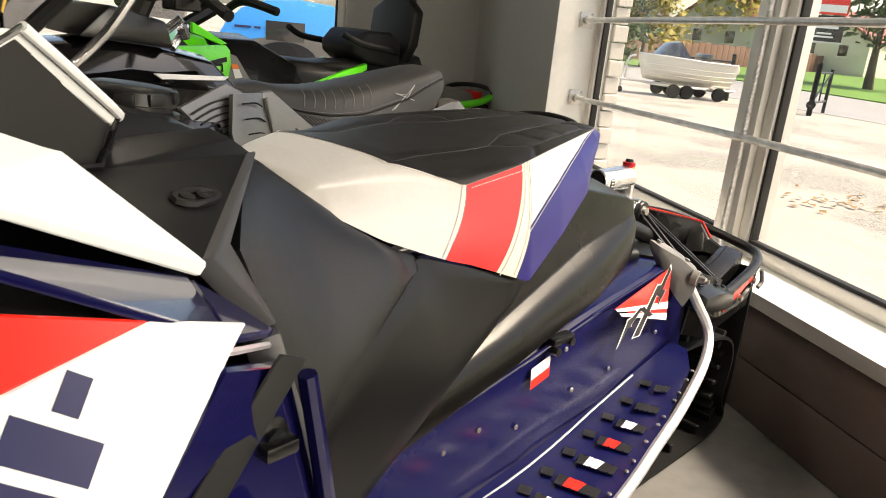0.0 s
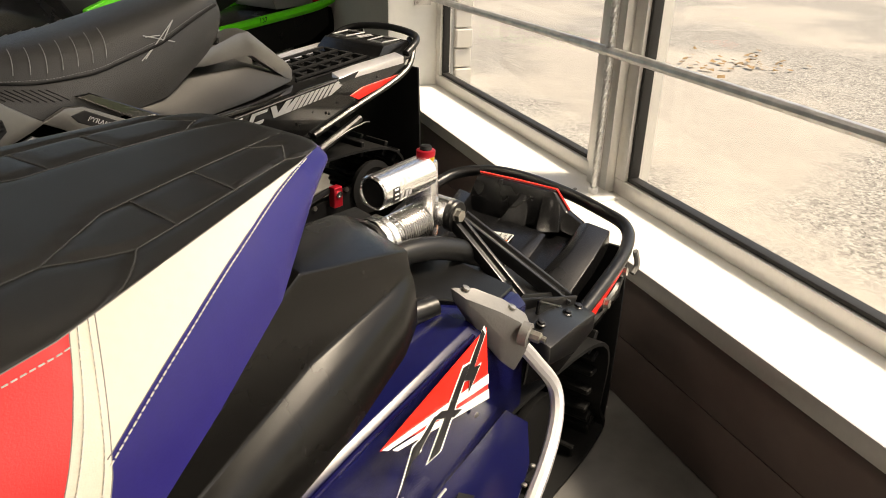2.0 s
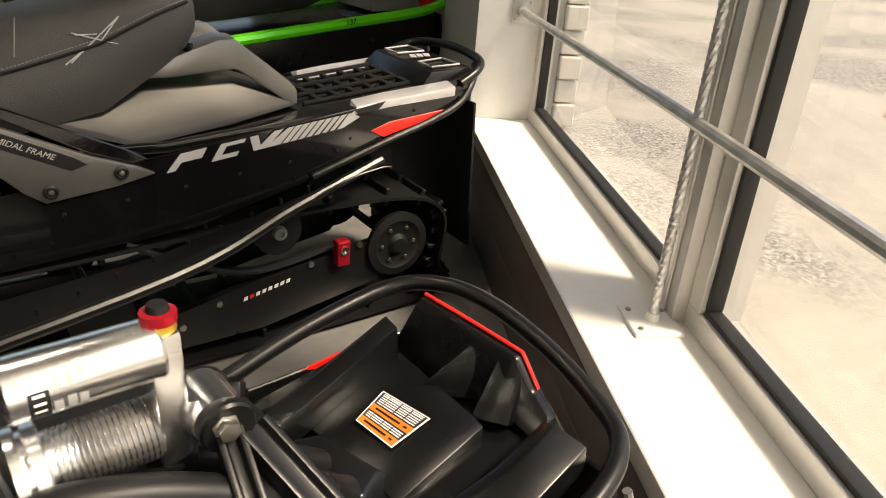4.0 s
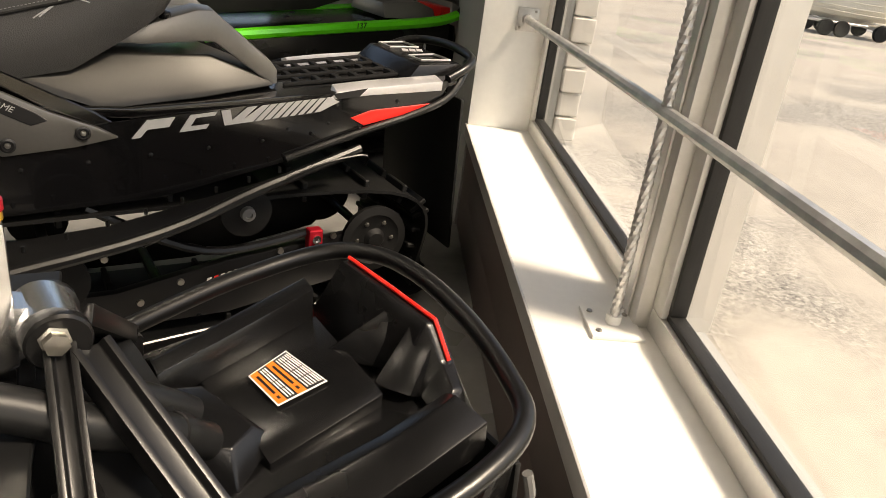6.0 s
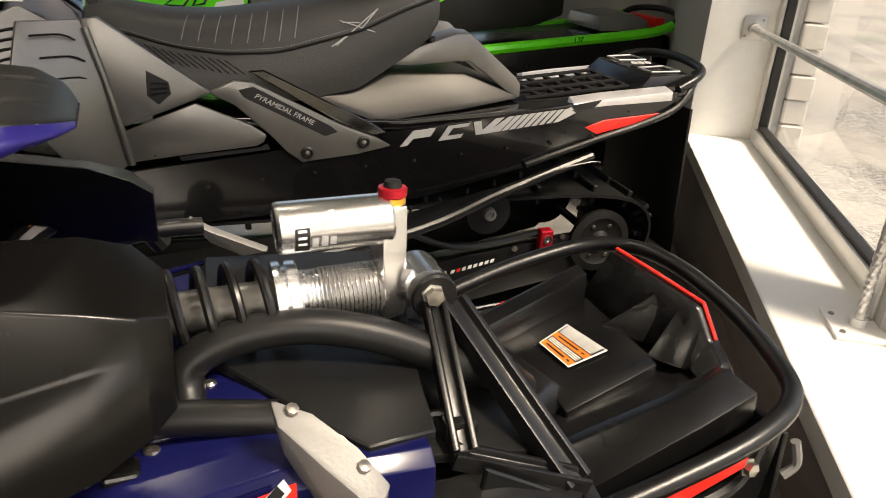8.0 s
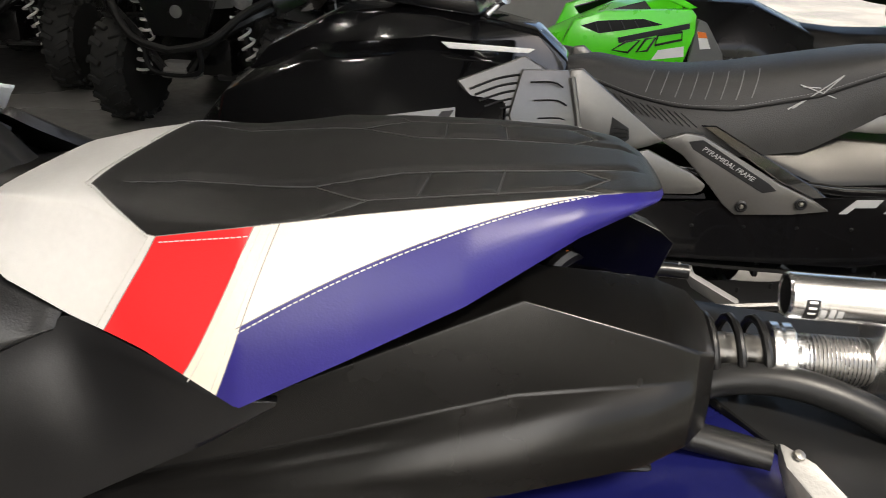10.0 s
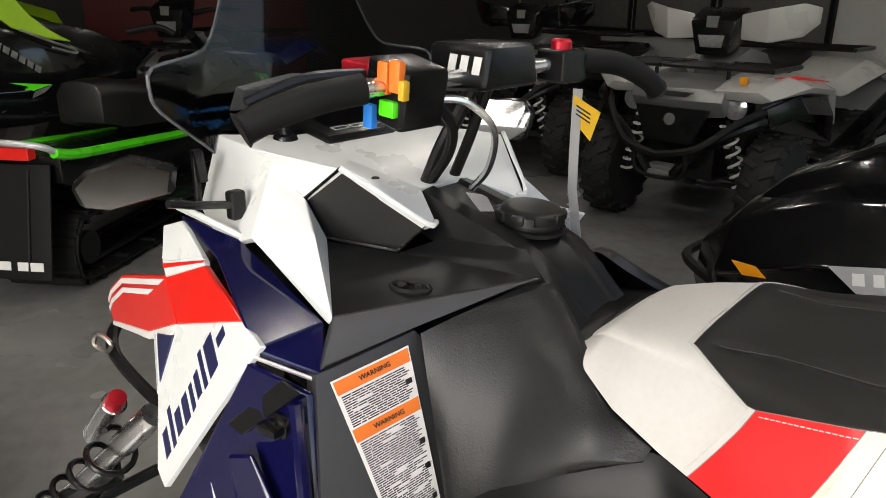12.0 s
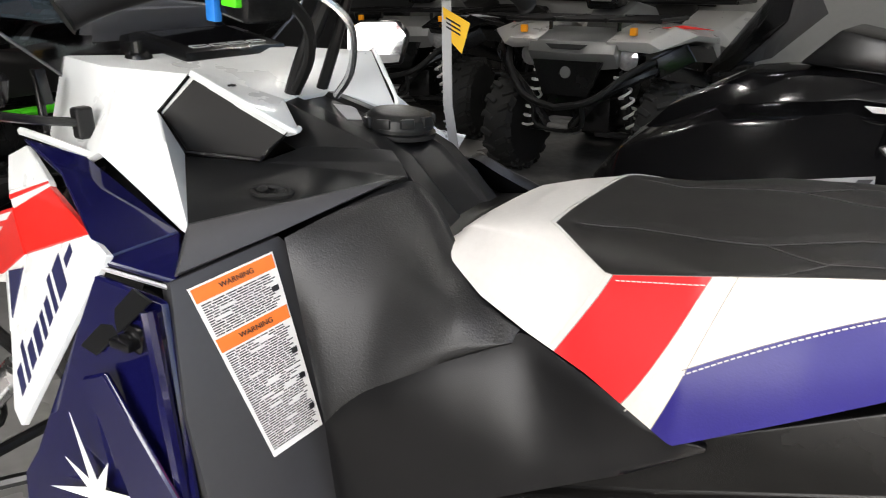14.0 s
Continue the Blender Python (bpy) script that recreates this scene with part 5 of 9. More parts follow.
# open triangular struts with flanged legs
for sg in (1, -1):
    strut = new("triangle_strut")
    strut.parent = main

    def T(s, l, z):
        return V(s, sg * (l + 0.012) - 0.012, z)

    def beam(name, a, b, wide, deep, flange, up=Vector((0, 0, 1)), label=""):
        """A bar of I section from a to b."""
        d = (b - a).normalized()
        side = d.cross(up).normalized()
        top = side.cross(d)
        sec = [(-wide, deep), (-wide + flange, deep), (-wide + flange * 1.3, deep * 0.2), (wide - flange * 1.3, deep * 0.2), (wide - flange, deep), (wide, deep), (wide, -deep), (-wide, -deep)]
        return part(name, loft([[p + side * x + top * y for x, y in sec] for p in (a, b)], bevel=0.0018), STEEL, strut, label)

    p0, p1, p2, p3 = T(0.012, 0.016, 0.655), T(-0.003, 0.150, 0.563), T(0.108, 0.182, 0.520), T(0.032, 0.018, 0.650)
    beam("strut_leg", p0, p1, 0.0125, 0.009, 0.006, label="black flanged strut leg")
    beam("strut_leg", p3, p2, 0.0175, 0.010, 0.007, label="wide black strut leg with twin ribs")
    beam("strut_foot", p1 + V(-0.012, 0, 0), p2 + V(0.012, 0, 0), 0.012, 0.009, 0.005)
    part("strut_web", plate([lerp(p0, p1, 0.02), lerp(p0, p1, 0.14), lerp(p3, p2, 0.10), lerp(p3, p2, 0.02)], 0.010), STEEL, strut)
    part("strut_eye", lathe([(0, 0.024), (0.003, 0.026), (0.012, 0.026), (0.015, 0.022)], T(0.012, 0.022, 0.661), T(0.012, -0.05, 0.664), 20), STEEL, strut, "black boss around the shock bolt")
    part("strut_bracket", loft([[T(-0.05, 0.165, 0.552), T(-0.05, 0.235, 0.532), T(-0.05, 0.235, 0.50), T(-0.05, 0.165, 0.50)], [T(0.03, 0.160, 0.548), T(0.03, 0.235, 0.528), T(0.03, 0.24, 0.485), T(0.03, 0.16, 0.485)], [T(0.13, 0.175, 0.516), T(0.13, 0.225, 0.502), T(0.13, 0.225, 0.47), T(0.13, 0.175, 0.47)]], bevel=0.004), STEEL, strut, "black steel bracket below the strut")
    for a, b, c in ((-0.02, 0.20, 0.5445), (0.06, 0.205, 0.527), (0.112, 0.2, 0.512)):
        part("bolt", lathe([(0, 0.0085), (0.003, 0.0085), (0.004, 0.006), (0.007, 0.0055), (0.008, 0)], T(a, b, c), T(a, b + 0.02, c + 0.08), 8), STEEL, strut)


# tunnel graphic: red field with two white bars and an angular outlined mark
TQ = [V(-0.430, 0.2125, 0.600), V(-0.172, 0.1935, 0.622), V(-0.168, 0.2035, 0.470), V(-0.410, 0.2185, 0.500)]
graphic = part("tunnel_graphic", patch(TQ, [(0.06, 0.20), (1, 0.06), (1, 0.80), (0.10, 0.24)], 0.003, 0.0012), RED, tun, "red graphic with white bars and an angular mark")
for v0, v1 in ((0.22, 0.62), (0.34, 0.78)):
    part("graphic_bar", patch(TQ, [(0.07 + 0.5 * (v0 - 0.22), v0 - 0.02), (1, v1 - 0.08), (1, v1 + 0.02), (0.10 + 0.5 * (v0 - 0.22), v0 + 0.05)], 0.0042, 0.0008), DECAL_WHITE, graphic)
for mat, lift, pad in ((DECAL_WHITE, 0.0052, 0.022), (DECAL_BLACK, 0.0062, 0.0)):
    marks = [[(0.10 - pad, 0.95 + pad), (0.26, 0.52 - pad), (0.31 + pad, 0.50), (0.30 + pad, 0.66), (0.24, 0.66)], [(0.26 - pad, 0.56), (0.46, 0.40 - pad), (0.47 + pad, 0.45), (0.30, 0.63 + pad)], [(0.36 - pad, 0.86 + pad), (0.74, 0.20 - pad), (0.80 + pad, 0.22), (0.46 + pad, 0.86 + pad)], [(0.44 - pad, 0.42 - pad), (0.52, 0.42 - pad), (0.70 + pad, 0.62 + pad), (0.62, 0.62 + pad)], [(0.74 - pad, 0.34), (0.94 + pad, 0.02 - pad), (0.96 + pad, 0.08), (0.84, 0.30 + pad), (0.90 + pad, 0.34), (0.78, 0.50 + pad), (0.80, 0.40)]]
    part("graphic_mark", join(*[patch(TQ, m, lift, 0.0008) for m in marks]), mat, graphic)

# black spine behind the steering post, with the fuel cap sunk in it
SPINE = [(-1.322, 0.058, 0.957, 0.075, 0.90), (-1.235, 0.062, 0.934, 0.105, 0.888), (-1.15, 0.066, 0.912, 0.09, 0.872), (-1.108, 0.068, 0.893, 0.085, 0.84), (-1.07, 0.07, 0.858, 0.085, 0.79), (-1.03, 0.07, 0.818, 0.085, 0.75), (-0.99, 0.066, 0.786, 0.08, 0.74)]
spine = part("dash_spine", loft([[V(s, 0.012 + a * l, z) for a, l, z in ((1, wb, zb), (1, wt, zt - 0.004), (0.55, wt, zt), (0.45, wt, zt - 0.007), (-0.45, wt, zt - 0.007), (-0.55, wt, zt), (-1, wt, zt - 0.004), (-1, wb, zb))] for s, wt, zt, wb, zb in SPINE], bevel=0.003), CONSOLE, main, "raised black dash spine", 24)
CAPC = V(-1.168, -0.004, 0.908)
cap = part("fuel_cap", lathe([(0, 0.052), (0.006, 0.052), (0.007, 0.044), (0.012, 0.044), (0.013, 0.049), (0.026, 0.047), (0.031, 0.042), (0.033, 0.034), (0.0335, 0.0)], CAPC, CAPC + V(0.1, 0, 1), 32), CONSOLE, main, "black screw-on fuel cap")
for i in range(9):
    a = i * math.tau / 9
    part("cap_grip", moved(box(0.043, 0.0515, -0.010, 0.010, 0.013, 0.027, 0.003), Matrix.Translation(CAPC) @ Matrix.Rotation(a, 4, "Z")), CONSOLE, cap)
part("cap_label", plate([V(-1.282, 0.004, 0.9415), V(-1.232, 0.034, 0.9275), V(-1.222, 0.012, 0.9245), V(-1.262, -0.022, 0.9355)], 0.001), DECAL_GREY, spine, "small grey caution sticker")

# compact cast bracket that joins the tunnel to the rear bumper
cast = part("cast_bracket", loft([[V(-0.182, 0.142, 0.660), V(-0.150, 0.163, 0.652), V(-0.118, 0.190, 0.630), V(-0.098, 0.215, 0.607), V(-0.114, 0.234, 0.597), V(-0.150, 0.206, 0.630), V(-0.180, 0.168, 0.650)],
                                  [V(-0.180, 0.146, 0.640), V(-0.150, 0.152, 0.640), V(-0.118, 0.176, 0.612), V(-0.102, 0.206, 0.575), V(-0.112, 0.228, 0.556), V(-0.146, 0.208, 0.585), V(-0.176, 0.172, 0.622)],
                                  [V(-0.160, 0.160, 0.600), V(-0.146, 0.162, 0.592), V(-0.124, 0.180, 0.556), V(-0.110, 0.202, 0.524), V(-0.114, 0.212, 0.516), V(-0.136, 0.200, 0.540), V(-0.158, 0.176, 0.585)]], bevel=0.004, seg=2), CAST, main, "rough cast aluminium bracket")
part("bracket_socket", lathe([(0, 0.017), (0.012, 0.017), (0.014, 0.012), (0.006, 0.011), (0.006, 0)], V(-0.122, 0.222, 0.590), V(-0.09, 0.40, 0.57), 18), CAST, cast, "round cast socket")
part("bolt", lathe([(0, 0.008), (0.014, 0.008), (0.016, 0.005), (0.022, 0.005), (0.023, 0)], V(-0.118, 0.234, 0.589), V(-0.09, 0.40, 0.57), 8), BOLT, cast)
for s, l, z in ((-0.166, 0.158, 0.655), (-0.118, 0.203, 0.620)):
    part("bolt", lathe([(0, 0.006), (0.003, 0.0055), (0.004, 0.0)], V(s, l, z), V(s + 0.02, l + 0.04, z + 0.1), 8), BOLT, cast)
for s, l in ((-0.334, 0.041), (-0.33, 0.103), (-0.275, 0.091), (-0.282, -0.063)):
    part("tunnel_bolt", lathe([(0, 0.0065), (0.003, 0.0055), (0.004, 0.0)], V(s, l, between(TUN, s)[0] + 0.0005), V(s, l, 1.0), 10), BOLT, main)
part("tunnel_clip", softened(sbox(-0.318, -0.286, 0.092, 0.118, 0.566, 0.589), 0.004), BLACK, main, "small black clip on the tunnel")

# white faceted hood with dark intake panels
HOOD = dict(front=(-1.648, 0.193, 1.011), brow=(-1.543, 0.199, 1.002), fold=(-1.48, 0.219, 0.983), skirt=(-1.416, 0.306, 0.911), tip=(-1.249, 0.312, 0.841), knuckle=(-1.335, 0.262, 0.925), vent_top=(-1.340, 0.208, 1.003), vent_front=(-1.422, 0.203, 0.946), vent_low=(-1.375, 0.205, 0.896), vent_rear=(-1.272, 0.168, 0.890), vent_tip=(-1.243, 0.139, 0.928),
            lip=(-1.245, 0.118, 0.926), notch=(-1.312, 0.074, 0.955), ledge=(-1.425, 0.111, 0.987), shelf=(-1.565, 0.10, 1.008), toe=(-1.64, 0.24, 0.90), chin=(-1.52, 0.285, 0.872))
HOOD_FACES = [("front", "brow", "fold", "chin", "toe"), ("fold", "skirt", "chin"), ("fold", "vent_front", "knuckle", "skirt"), ("knuckle", "tip", "skirt"), ("vent_front", "vent_low", "tip", "knuckle"), ("brow", "vent_top", "vent_front", "fold"), ("brow", "shelf", "ledge", "vent_top"), ("front", "shelf", "brow"),
              ("ledge", "notch", "vent_tip", "vent_top"), ("notch", "lip", "vent_tip")]
MIDDLE = 0.02
bm = bmesh.new()
for sg in (1, -1):
    vs = {k: bm.verts.new(V(s, sg * (l - MIDDLE) + MIDDLE, z)) for k, (s, l, z) in HOOD.items()}
    for f in HOOD_FACES:
        bm.faces.new([vs[k] for k in (f if sg > 0 else f[::-1])])
    if sg > 0:
        near = vs
for names in (("shelf", "ledge"), ("ledge", "notch")):
    a, b = names
    bm.faces.new((near[a], near[b], vs[b], vs[a]))
bmesh.ops.triangulate(bm, faces=[f for f in bm.faces if len(f.verts) > 4])
bmesh.ops.recalc_face_normals(bm, faces=bm.faces)
bmesh.ops.solidify(bm, geom=bm.faces[:], thickness=0.010)
hood = part("hood", softened(bm, 0.003, 2, 14), WHITE, main, "white faceted hood", 22)
for sg in (1, -1):
    def H(k, up=0.0, sg=sg):
        s, l, z = HOOD[k]
        return V(s, sg * (l + up - MIDDLE) + MIDDLE, z)
    out = V(0.35, sg * 0.75, 0.55).normalized()
    vent = [H("vent_front"), H("vent_top"), H("vent_tip"), H("vent_rear"), H("vent_low")]
    c = sum(vent, Vector()) / 5
    pan = part("hood_vent", plate([c + (p - c) * 0.985 - out * 0.004 for p in vent], 0.012, 0.002, out=out), VINYL_BLACK, main, "dark mesh air intake panel")
    part("vent_rim", tube([p + out * 0.001 for p in vent], 0.0035, 6, 1, True), BLACK, pan, "black rim around the intake")
    part("vent_lip", tube([H("vent_top") + out * 0.003, lerp(H("vent_top"), H("vent_tip"), 0.5) + out * 0.004, H("vent_tip") + out * 0.003, H("lip") + out * 0.002], 0.0045, 8, 3), WHITE, hood, "white rounded lip above the intake")
    part("hood_clip", join(softened(loft([[H("toe") + V(0.02, sg * 0.004, 0.05), H("toe") + V(0.045, sg * 0.008, 0.05), H("toe") + V(0.04, sg * 0.01, 0.10), H("toe") + V(0.02, sg * 0.006, 0.10)], [H("toe") + V(0.02, sg * 0.022, 0.05), H("toe") + V(0.045, sg * 0.024, 0.05), H("toe") + V(0.04, sg * 0.026, 0.10), H("toe") + V(0.02, sg * 0.022, 0.10)]]), 0.003), rod(H("toe") + V(0.03, sg * 0.02, 0.01), H("toe") + V(0.03, sg * 0.02, 0.09), 0.006)), BLACK, main, "black hood clip")
part("screw", lathe([(0, 0.006), (0.002, 0.005), (0.003, 0)], lerp(V(-1.425, 0.111, 0.987), V(-1.34, 0.208, 1.003), 0.45) + V(0.06, 0, -0.012), lerp(V(-1.425, 0.111, 0.987), V(-1.34, 0.208, 1.003), 0.45) + V(0.06, 0, 0.05), 10), RUBBER, hood, "small dark screw")
dash = part("instrument_display", loft([[V(-1.70, 0.06, 1.03), V(-1.70, -0.13, 1.03), V(-1.70, -0.13, 1.0), V(-1.70, 0.06, 1.0)], [V(-1.64, 0.07, 1.038), V(-1.64, -0.14, 1.038), V(-1.64, -0.14, 0.995), V(-1.64, 0.07, 0.995)], [V(-1.50, 0.085, 1.012), V(-1.50, -0.13, 1.012), V(-1.50, -0.13, 0.985), V(-1.50, 0.085, 0.985)]], bevel=0.007), BLACK, main, "black instrument display housing")
part("screen", plate([V(-1.63, 0.055, 1.0375), V(-1.63, -0.115, 1.0375), V(-1.535, -0.11, 1.0195), V(-1.535, 0.055, 1.0195)], 0.002, out=V(0.2, 0, 1)), SCREEN, dash, "glossy dark screen")
part("display_buttons", join(*[tube([V(-1.528, l, 1.0185), V(-1.528, l - 0.032, 1.0185), V(-1.516, l - 0.032, 1.0165), V(-1.516, l, 1.0165)], 0.0009, 5, 1, True) for l in (0.055, 0.015, -0.025, -0.065)]), DECAL_GREY, dash, "row of grey key outlines")
part("display_brow", loft([[V(-1.725, 0.115, 1.03), V(-1.735, -0.02, 1.045), V(-1.725, -0.155, 1.03)], [V(-1.705, 0.11, 1.075), V(-1.715, -0.02, 1.09), V(-1.705, -0.15, 1.075)], [V(-1.69, 0.105, 1.07), V(-1.70, -0.02, 1.084), V(-1.69, -0.145, 1.07)], [V(-1.70, 0.11, 1.02), V(-1.71, -0.02, 1.03), V(-1.70, -0.15, 1.02)]], bevel=0.003), WHITE, hood, "white rim behind the display")
part("dash_knob", join(lathe([(0, 0.022), (0.006, 0.02), (0.012, 0.016), (0.013, 0)], V(-1.56, 0.125, 1.002), V(-1.555, 0.14, 1.07), 16), lathe([(0, 0.009), (0.02, 0.008), (0.021, 0)], V(-1.56, 0.125, 1.01), V(-1.56, 0.127, 1.07), 10)), BLACK, main, "black vent knob")

# smoked windscreen with low side wings
SCREEN_ROWS = [(0.955, 0.17), (1.0, 0.225), (1.06, 0.300), (1.09, 0.312), (1.122, 0.302), (1.136, 0.215), (1.16, 0.180), (1.23, 0.145), (1.30, 0.128), (1.37, 0.10)]
screen = part("windscreen", loft([[V(-1.66 - 0.10 * (z - 1.0) + 0.45 * (w * k) ** 2, w * k, z) for k in (-1, -0.7, -0.35, 0, 0.35, 0.7, 1)] for z, w in SCREEN_ROWS], closed=False), SMOKE, main, "smoked plastic windscreen with low side wings")
bmx = bmesh.new()
bmx.from_mesh(screen.data)
bmesh.ops.solidify(bmx, geom=bmx.faces[:], thickness=0.003)
bmx.to_mesh(screen.data)
bmx.free()
for sg in (1, -1):
    part("screen_edge", tube([V(-1.66 - 0.10 * (z - 1.0) + 0.45 * w * w, sg * w, z) for z, w in SCREEN_ROWS], 0.003, 6, 3), SMOKED_EDGE, screen, "polished grey edge of the screen")


# its side fairings: red band over a white blade with dark slanted shapes
def fairing(sg):
    def W(s, l, z):
        return V(s, sg * (l - 0.018) + 0.018, z)

    out = V(-0.22, sg * 0.92, 0.33)

    def piece(name, pts, mat, parent, label="", lift=0.0, thick=0.01, bevel=0.0015):
        return part(name, plate([W(*p) + out * lift for p in pts], thick, bevel, out=out), mat, parent, label)

    A = [(-1.665, 0.293, 0.876), (-1.594, 0.302, 0.900), (-1.488, 0.337, 0.872), (-1.481, 0.341, 0.866), (-1.333, 0.387, 0.840), (-1.275, 0.405, 0.831), (-1.286, 0.407, 0.816), (-1.354, 0.425, 0.720), (-1.454, 0.453, 0.574), (-1.489, 0.442, 0.581), (-1.547, 0.397, 0.668), (-1.529, 0.364, 0.770), (-1.611, 0.329, 0.812), (-1.640, 0.316, 0.830)]
    fender = piece("side_fairing", [A[0], A[1], A[2], A[13]], WHITE, main, "white side fairing with a red band")
    piece("white_stripe", [A[13], A[2], A[3], A[12]], DECAL_WHITE, fender)
    piece("red_pinstripe", [(-1.634, 0.319, 0.826), (-1.487, 0.338, 0.871), (-1.484, 0.3395, 0.869), (-1.626, 0.3225, 0.821)], RED, fender, "", 0.0006, 0.001, 0)
    piece("red_band", [A[12], A[3], A[4], A[11]], RED, fender, "red band")
    blade = piece("white_blade", [A[11], A[4], A[5], A[6], A[7], A[8], A[9], A[10]], WHITE, fender, "white blade with dark slanted shapes")
    B = [(-2.05, 0.221, 0.628), (-1.98, 0.246, 0.672), (-1.85, 0.283, 0.742), (-1.617, 0.327, 0.812), (-1.535, 0.364, 0.768), (-1.70, 0.322, 0.690), (-1.85, 0.278, 0.640), (-2.02, 0.232, 0.585)]
    piece("fairing_nose", B, RED, fender, "red nose of the fairing")
    for d, w, mat in ((0.006, 0.010, DECAL_WHITE), (0.024, 0.010, DECAL_WHITE)):
        pts = [(s, l, z - d) for s, l, z in B[:4]] + [(s, l, z - d - w) for s, l, z in reversed(B[:4])]
        piece("nose_stripe", pts, mat, fender, "", 0.001, 0.001, 0)
    piece("lower_stripe", [B[4], B[5], B[6], B[7], (-2.02, 0.2335, 0.575), (-1.85, 0.2795, 0.628), (-1.70, 0.3235, 0.676), (-1.537, 0.369, 0.752)], DECAL_WHITE, fender, "white lower edge")
    piece("navy_wedge", [(-1.62, 0.350, 0.722), (-1.537, 0.369, 0.750), (-1.545, 0.394, 0.680)], DECAL_NAVY, fender, "navy wedge")
    piece("white_rim", [(-1.64, 0.345, 0.714), (-1.622, 0.350, 0.722), (-1.546, 0.395, 0.678), (-1.545, 0.40, 0.662)], WHITE, fender)
    # slanted shapes: q runs up the blade, r across it
    P0, P1, P2 = Vector((-1.455, 0.442, 0.604)), Vector((-1.338, 0.393, 0.819)), Vector((-1.524, 0.417, 0.627))
    along, across = P1 - P0, (P2 - P0) * 0.82

    def at(q, r):
        p = P0 + along * q + across * (r + 0.06)
        return (p.x, p.y, p.z)

    def bar(q0, q1, r0, r1, slant=0.05):
        piece("slanted_shape", [at(q0 + slant * r0, r0), at(q1 + slant * r0, r0), at(q1 + slant * r1, r1), at(q0 + slant * r1, r1)], DECAL_NAVY, blade, "", 0.0008, 0.0012, 0)

    for q, w, r0, r1 in ((0.0, 0.07, 0.1, 0.75), (0.11, 0.045, 0.05, 1.05), (0.19, 0.075, 0.1, 0.7), (0.30, 0.075, 0.05, 0.72), (0.41, 0.045, 0.05, 0.7), (0.49, 0.06, 0.1, 0.72), (0.585, 0.045, 0.05, 0.98), (0.665, 0.11, 0.05, 0.92), (0.81, 0.10, 0.35, 0.6)):
        bar(q, q + w, r0, r1)


fairing(1)
fairing(-1)

# smooth leg panels beside the tank
for sg in (1, -1):
    def W(s, l, z):
        return V(s, sg * (l - 0.005) + 0.005, z if sg > 0 else z - 0.06)
    out = V(0.93, sg * 0.27, 0.26)
    part("leg_panel", plate([W(-1.221, 0.368, 0.797), W(-1.187, 0.228, 0.818), W(-1.181, 0.220, 0.806), W(-1.124, 0.215, 0.605), W(-1.067, 0.18, 0.44), W(-1.12, 0.41, 0.40), W(-1.187, 0.396, 0.647)], 0.03, 0.004, 2, out=out), LEG, main, "smooth charcoal leg panel")
    part("panel_top_edge", plate([W(-1.248, 0.312, 0.846), W(-1.076, 0.106, 0.882), W(-1.185, 0.228, 0.823), W(-1.219, 0.362, 0.801)], 0.02, 0.003, 2, out=V(0.3, 0.3 * sg, 0.9)), LEG, main, "smooth grey upper edge of the leg panel")

# the far mirror, turned to the shop window
mc = V(-1.435, -0.30, 0.998)
aim = ((SLED.inverted() @ Vector((0.70, 0.82, 1.2)) - mc).normalized() + (SLED.inverted() @ Vector((1.7, -1.2, 1.35)) - mc).normalized()).normalized()
mside = Vector((0, 0, 1)).cross(aim).normalized()
mup = aim.cross(mside)
rim = [mc + mside * a + mup * b for a, b in ((-0.06, 0.03), (-0.03, 0.045), (0.045, 0.045), (0.065, 0.02), (0.05, -0.035), (-0.04, -0.042), (-0.06, -0.015))]
far = part("mirror", plate(rim, 0.02, 0.005, out=aim), BLACK, main, "black wing mirror housing")
part("mirror_glass", plate([mc + (p - mc) * 0.9 + aim * 0.0015 for p in rim], 0.001, out=aim), MIRROR, far, "mirror glass that reflects the window")
part("mirror_arm", tube([V(-1.46, -0.31, 0.98), V(-1.50, -0.27, 0.95), V(-1.52, -0.22, 0.92)], 0.009, 8), STEEL, far)

# warning label on the leg panel
LQ = [V(-1.213, 0.353, 0.7845), V(-1.1855, 0.244, 0.802), V(-1.123, 0.2445, 0.5765), V(-1.14, 0.315, 0.5625)]
rng = random.Random(5)
label = part("warning_label", join(*[patch(LQ, [(0, i / 20), (1, i / 20), (1, (i + 1) / 20), (0, (i + 1) / 20)], 0.0016, 0.001) for i in range(20)]), DECAL_WHITE, main, "white and orange warning label")
for v0, v1 in ((0.01, 0.085), (0.29, 0.365)):
    part("label_band", patch(LQ, [(0.02, v0), (0.98, v0), (0.98, v1), (0.02, v1)], 0.0026, 0.0007), ORANGE, label, "orange header band")
    lettering("WARNING", 0.0095, facing(on(LQ, 0.52, (v0 + v1) / 2, 0.0029), LQ[1] - LQ[0], LQ[0] - LQ[3]), DECAL_BLACK, "writing", label)
print_rows = [0.1 + 0.0132 * i for i in range(66)]
print_bars = []
for v in print_rows:
    if 0.272 < v < 0.372:
        continue
    u = 0.05
    while u < 0.86:
        w = min(rng.uniform(0.05, 0.16), 0.94 - u)
        print_bars.append(patch(LQ, [(u, v), (u + w, v), (u + w, v + 0.0058), (u, v + 0.0058)], 0.0024, 0.0006))
        u += w + 0.018 + (0.2 if rng.random() < 0.06 else 0)
tagged(part("fine_print", join(*print_bars), DECAL_BLACK, label), "rows of small unreadable print", kind="stuff")
